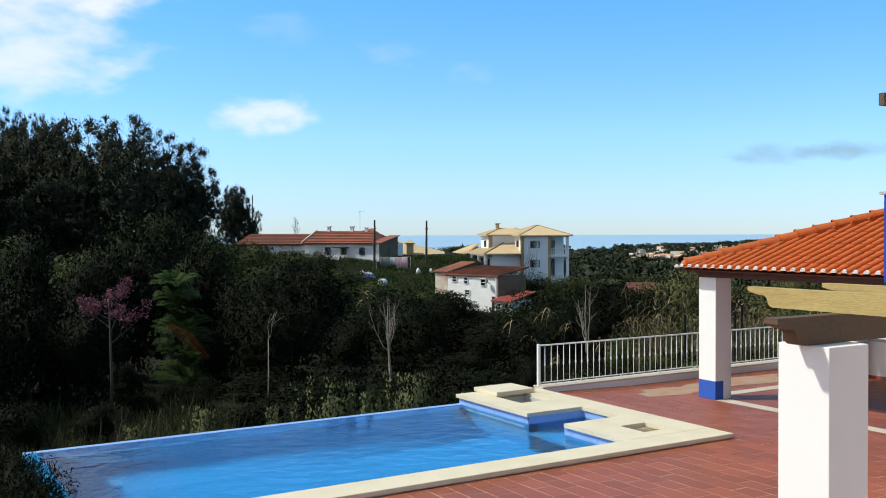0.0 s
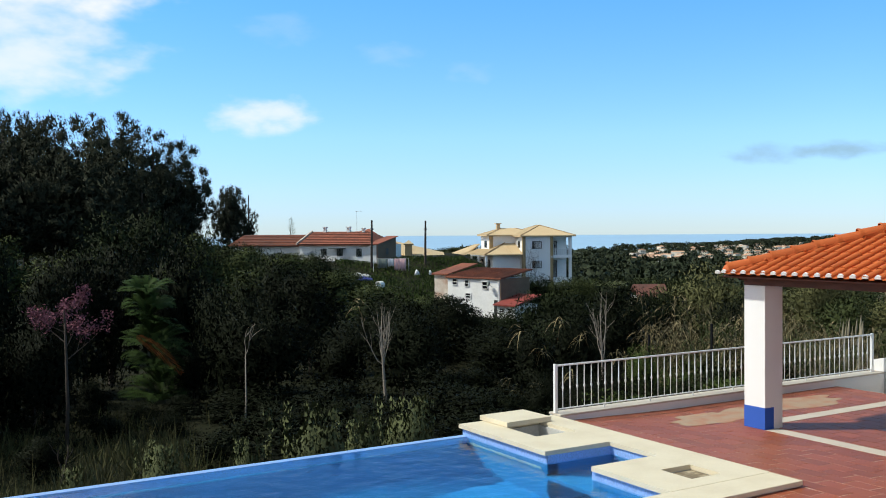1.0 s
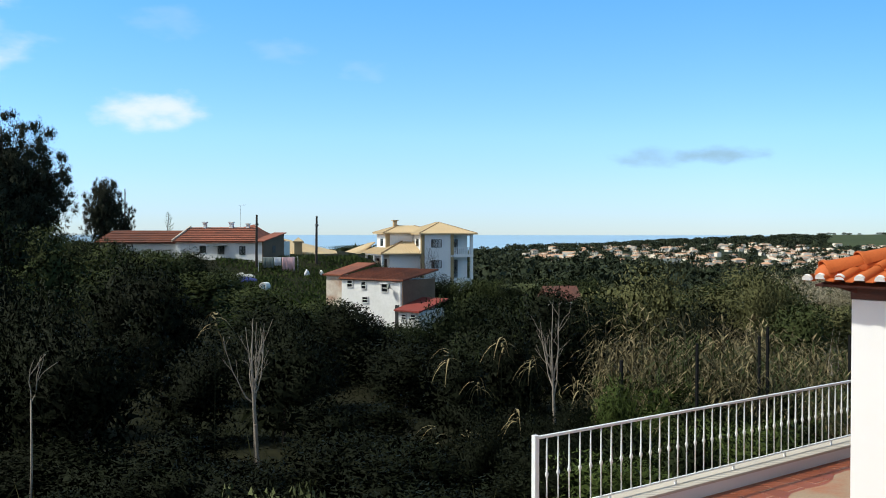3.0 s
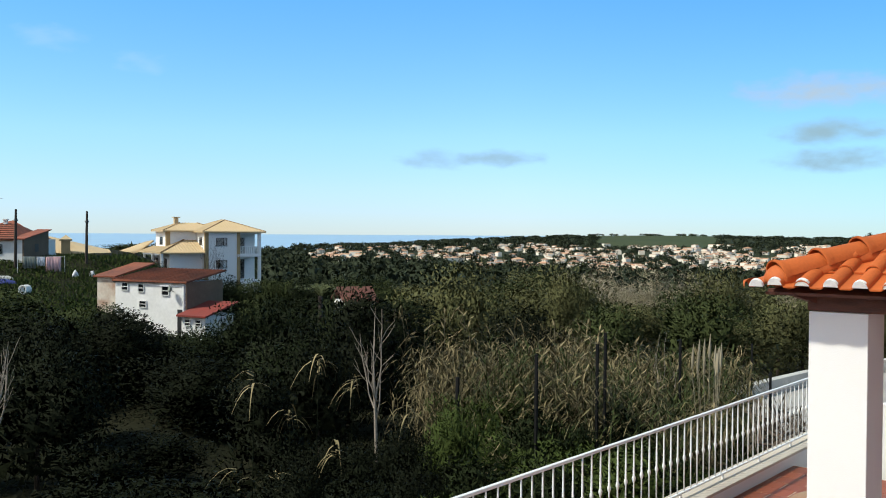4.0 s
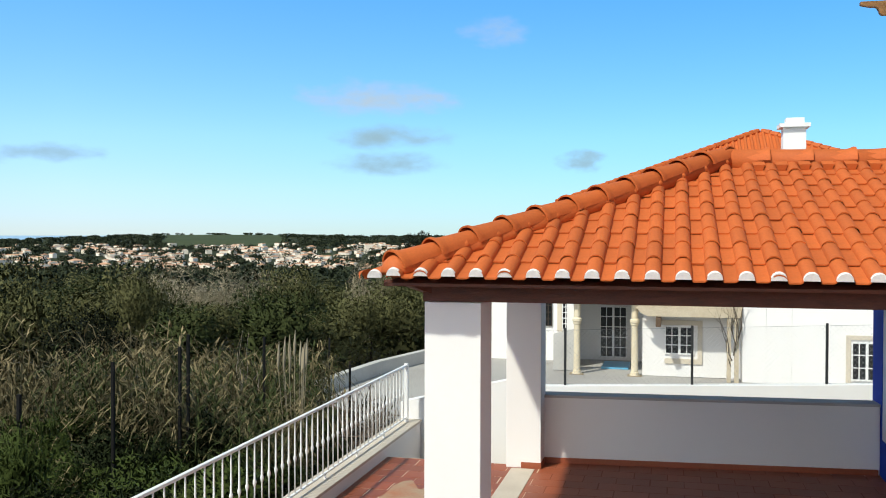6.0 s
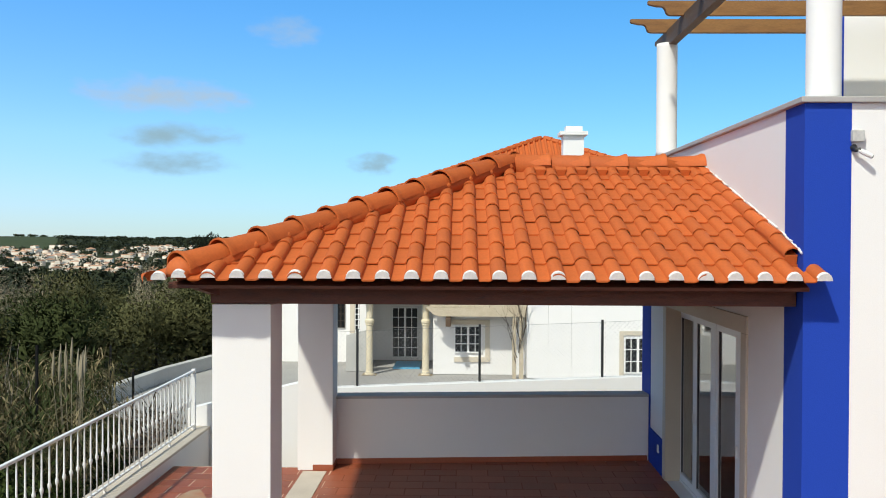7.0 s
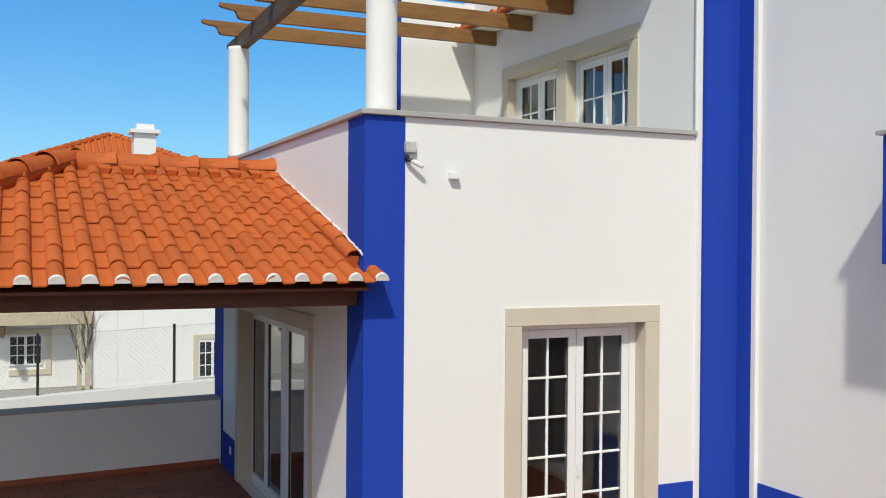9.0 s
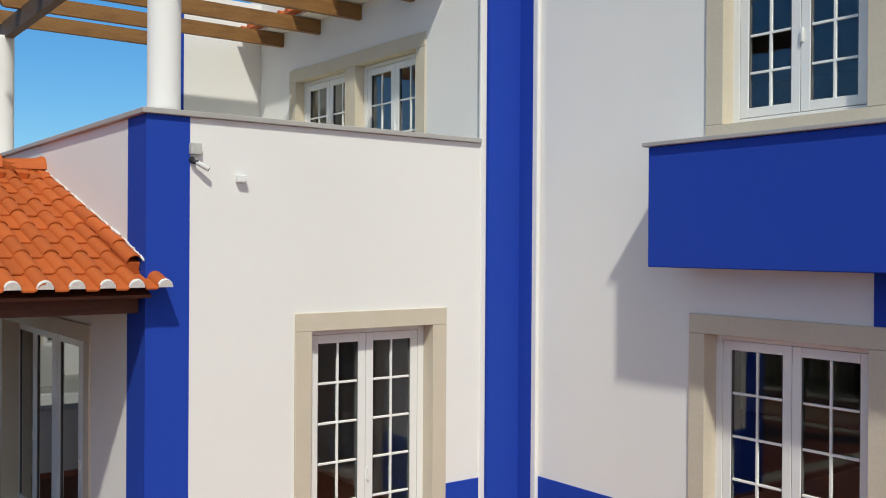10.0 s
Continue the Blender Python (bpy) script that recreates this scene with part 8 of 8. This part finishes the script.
# ---- village and far woods ----
random.seed(51)
house_kinds = []
for k in range(6):
    w, d, h = random.uniform(8, 13), random.uniform(7, 10), random.choice((3.2, 5.8, 6.0))
    bm = bmesh.new()
    box(bm, -w / 2, w / 2, -d / 2, d / 2, -3, h)
    wall_me = finish(bm, "wall", VILLAGE_WALL)
    bm = bmesh.new()
    hip_roof(bm, -w / 2, w / 2, -d / 2, d / 2, h + 0.1, random.uniform(1.4, 2.2), 0.5)
    roof_me = finish(bm, "roof", VILLAGE_ROOF)
    bm = bmesh.new()
    for u in range(3):
        for s in range(2 if h > 4 else 1):
            a = -w / 2 + w * (u + 0.5) / 3
            box(bm, a - 0.6, a + 0.6, -d / 2 - 0.04, -d / 2 + 0.1, 0.9 + 2.7 * s, 2.2 + 2.7 * s)
    house_kinds.append((wall_me, roof_me, finish(bm, "glazing", PANE)))


def village_house(x, y, turn, k):
    z = float(ground_height(x, y))
    th = group_of("village_house", "small pale village house with a red tile roof", "house", (x, y, z), turn, "village houses")
    s = random.uniform(0.30, 0.52)
    for name, me in zip(("wall", "roof", "glazing"), house_kinds[k]):
        ob = piece(name, me, th, Matrix.Diagonal((s, s, s, 1)))
        if name == "glazing":
            ob["kind"] = "stuff"


for k in range(298):
    while True:
        h = random.uniform(43, 76)
        d = random.uniform(430, 900)
        dens = 0.3 + 0.7 * (0.5 + 0.5 * math.sin(h * 0.75 + d * 0.011))
        if h < 52:
            d = random.uniform(500, 760)
            dens *= 0.6
        if random.random() < dens:
            break
    x, y = 6.5 + d * math.sin(radians(h)), 9.5 + d * math.cos(radians(h))
    village_house(x, y, facing(x, y) + random.uniform(-50, 50), random.randint(0, 5))

# the rest of the village, too small to tell apart
hv, hf, hm = [], [], []
while len(hm) < 480 * 6:
    h, d = rng.uniform(42.5, 75), rng.uniform(440, 980)
    if rng.uniform() > 0.08 + 0.92 * (0.5 + 0.5 * math.sin(h * 0.75 + d * 0.011)) ** 2 * (0.4 if h < 52 else 1.0):
        continue
    x, y = 6.5 + d * math.sin(radians(h)), 9.5 + d * math.cos(radians(h))
    z, an = float(ground_height(x, y)), rng.uniform(0, math.pi)
    w, l, t, r = rng.uniform(1.3, 2.6), rng.uniform(1.6, 4.2), rng.uniform(1.6, 3.4), rng.uniform(0.3, 0.8)
    k = len(hv)
    for px, py, pz in ((-l, -w, -1), (l, -w, -1), (l, w, -1), (-l, w, -1), (-l, -w, t), (l, -w, t), (l, w, t), (-l, w, t), (-l, 0, t + r), (l, 0, t + r)):
        hv.append((x + px * math.cos(an) - py * math.sin(an), y + px * math.sin(an) + py * math.cos(an), z + pz))
    hf += [(k, k + 1, k + 5, k + 4), (k + 1, k + 2, k + 6, k + 9, k + 5), (k + 2, k + 3, k + 7, k + 6), (k + 3, k, k + 4, k + 8, k + 7), (k + 4, k + 5, k + 9, k + 8), (k + 6, k + 7, k + 8, k + 9)]
    hm += [0, 0, 0, 0, 1, 1]
me = bpy.data.meshes.new("far_village")
me.from_pydata(hv, [], hf)
me.materials.append(VILLAGE_WALL)
me.materials.append(VILLAGE_ROOF)
me.polygons.foreach_set("material_index", hm)
tagged(new("far_village", me), "scatter of small pale houses over the far slope", "houses", "", "stuff")

pts, aa, bb, oo = [], [], [], []
for k in range(4200):
    h = rng.uniform(32, 86)
    d = (rng.uniform(190, 460), rng.uniform(420, 1150), rng.uniform(950, 1640))[k % 3]
    if h > 72 and k % 3 == 2:
        d = rng.uniform(950, 2300)
    if d > 760 + max(0.0, h - 41) * 100 or (59.8 < h < 66.6 and 900 < d < 1560):
        continue
    x, y = 6.5 + d * math.sin(radians(h)), 9.5 + d * math.cos(radians(h))
    z = float(ground_height(x, y))
    w, t = rng.uniform(4, 8) * (1 + d / 2500), rng.uniform(3, 6) * (1 if d < 1300 else 0.6)
    n = 56
    dd = rand_dirs(n, 0.2)
    pts.append(np.array([x, y, z + t * 0.45]) + dd * np.array([w / 2, w / 2, t / 2]) * rng.uniform(0.55, 1.0, (n, 1)))
    aa.append(rand_dirs(n) * w * 0.11)
    bb.append(rand_dirs(n) * w * 0.09)
    oo.append(dd)
tagged(new("far_woods", quads_mesh("far_woods", LEAF_FAR, np.concatenate(pts), np.concatenate(aa), np.concatenate(bb), np.concatenate(oo))), "dark woods scattered over the far hills", "trees", "", "stuff")

# ---- terrace tiles: courses along y, joints staggered ----
COURSE, LONG, GAP = 0.305, 0.40, 0.0065
bm = bmesh.new()
box(bm, GAP, COURSE - GAP, GAP, LONG - GAP, -0.012, 0.0)
tile_floor_me = finish(bm, "floor_tile", FLOOR)
terr = group_of("terrace_tiles", "terracotta terrace tiles in staggered courses with pale joints", "tiles", kind="structure")
TILED = ((-9.2, 8.6, -6.0, Y_WING), (-9.2, X_FRONT - 0.005, Y_WING, Y_PORCH), (-9.2, 11.86, Y_PORCH, 9.985), (11.86, 21.5, Y_PORCH, 13.45), (11.86, 19.52, 13.45, 15.085))


def tiled_at(x, y):
    return any(a <= x <= b and c <= y <= d for a, b, c, d in TILED)


rest_v, rest_f = [], []
count = 0
random.seed(61)
for i in range(-63, 38):
    for j in range(-39, 15):
        x0 = 10.02 + i * COURSE
        y0 = 9.41 + j * LONG + (LONG / 2 if i % 2 else 0) + random.uniform(-0.003, 0.003)
        whole = all(tiled_at(x0 + a * COURSE, y0 + b * LONG) for a, b in ((0, 0), (1, 0), (1, 1), (0, 1)))
        if whole and count < 295 and 6.6 < x0 < 12.0 and 6.3 < y0 < 9.6:
            piece("floor_tile", tile_floor_me, terr, Matrix.Translation((x0, y0, floor_z(x0 + COURSE / 2) + random.uniform(-0.001, 0.001))))
            count += 1
            continue
        for a, b, c, d in ((x0, x0 + COURSE, y0, y0 + LONG),) if whole else [(max(p, x0), min(q, x0 + COURSE), max(r, y0), min(t, y0 + LONG)) for p, q, r, t in TILED]:
            if b - a < 0.04 or d - c < 0.04:
                continue
            k, tilt = len(rest_v), random.uniform(-0.001, 0.001)
            ring = ((a + GAP, c + GAP), (b - GAP, c + GAP), (b - GAP, d - GAP), (a + GAP, d - GAP))
            rest_v += [(u, v, floor_z(u) + tilt) for u, v in ring] + [(u, v, floor_z(u) - 0.012) for u, v in ring]
            rest_f += [(k, k + 1, k + 2, k + 3)] + [(k + u, k + 4 + u, k + 4 + (u + 1) % 4, k + (u + 1) % 4) for u in range(4)]
me = bpy.data.meshes.new("floor_tiles")
me.from_pydata(rest_v, [], rest_f)
me.materials.append(FLOOR)
ob = new("floor_tiles", me)
ob.parent = terr
tagged(ob, "", "", "", "stuff")
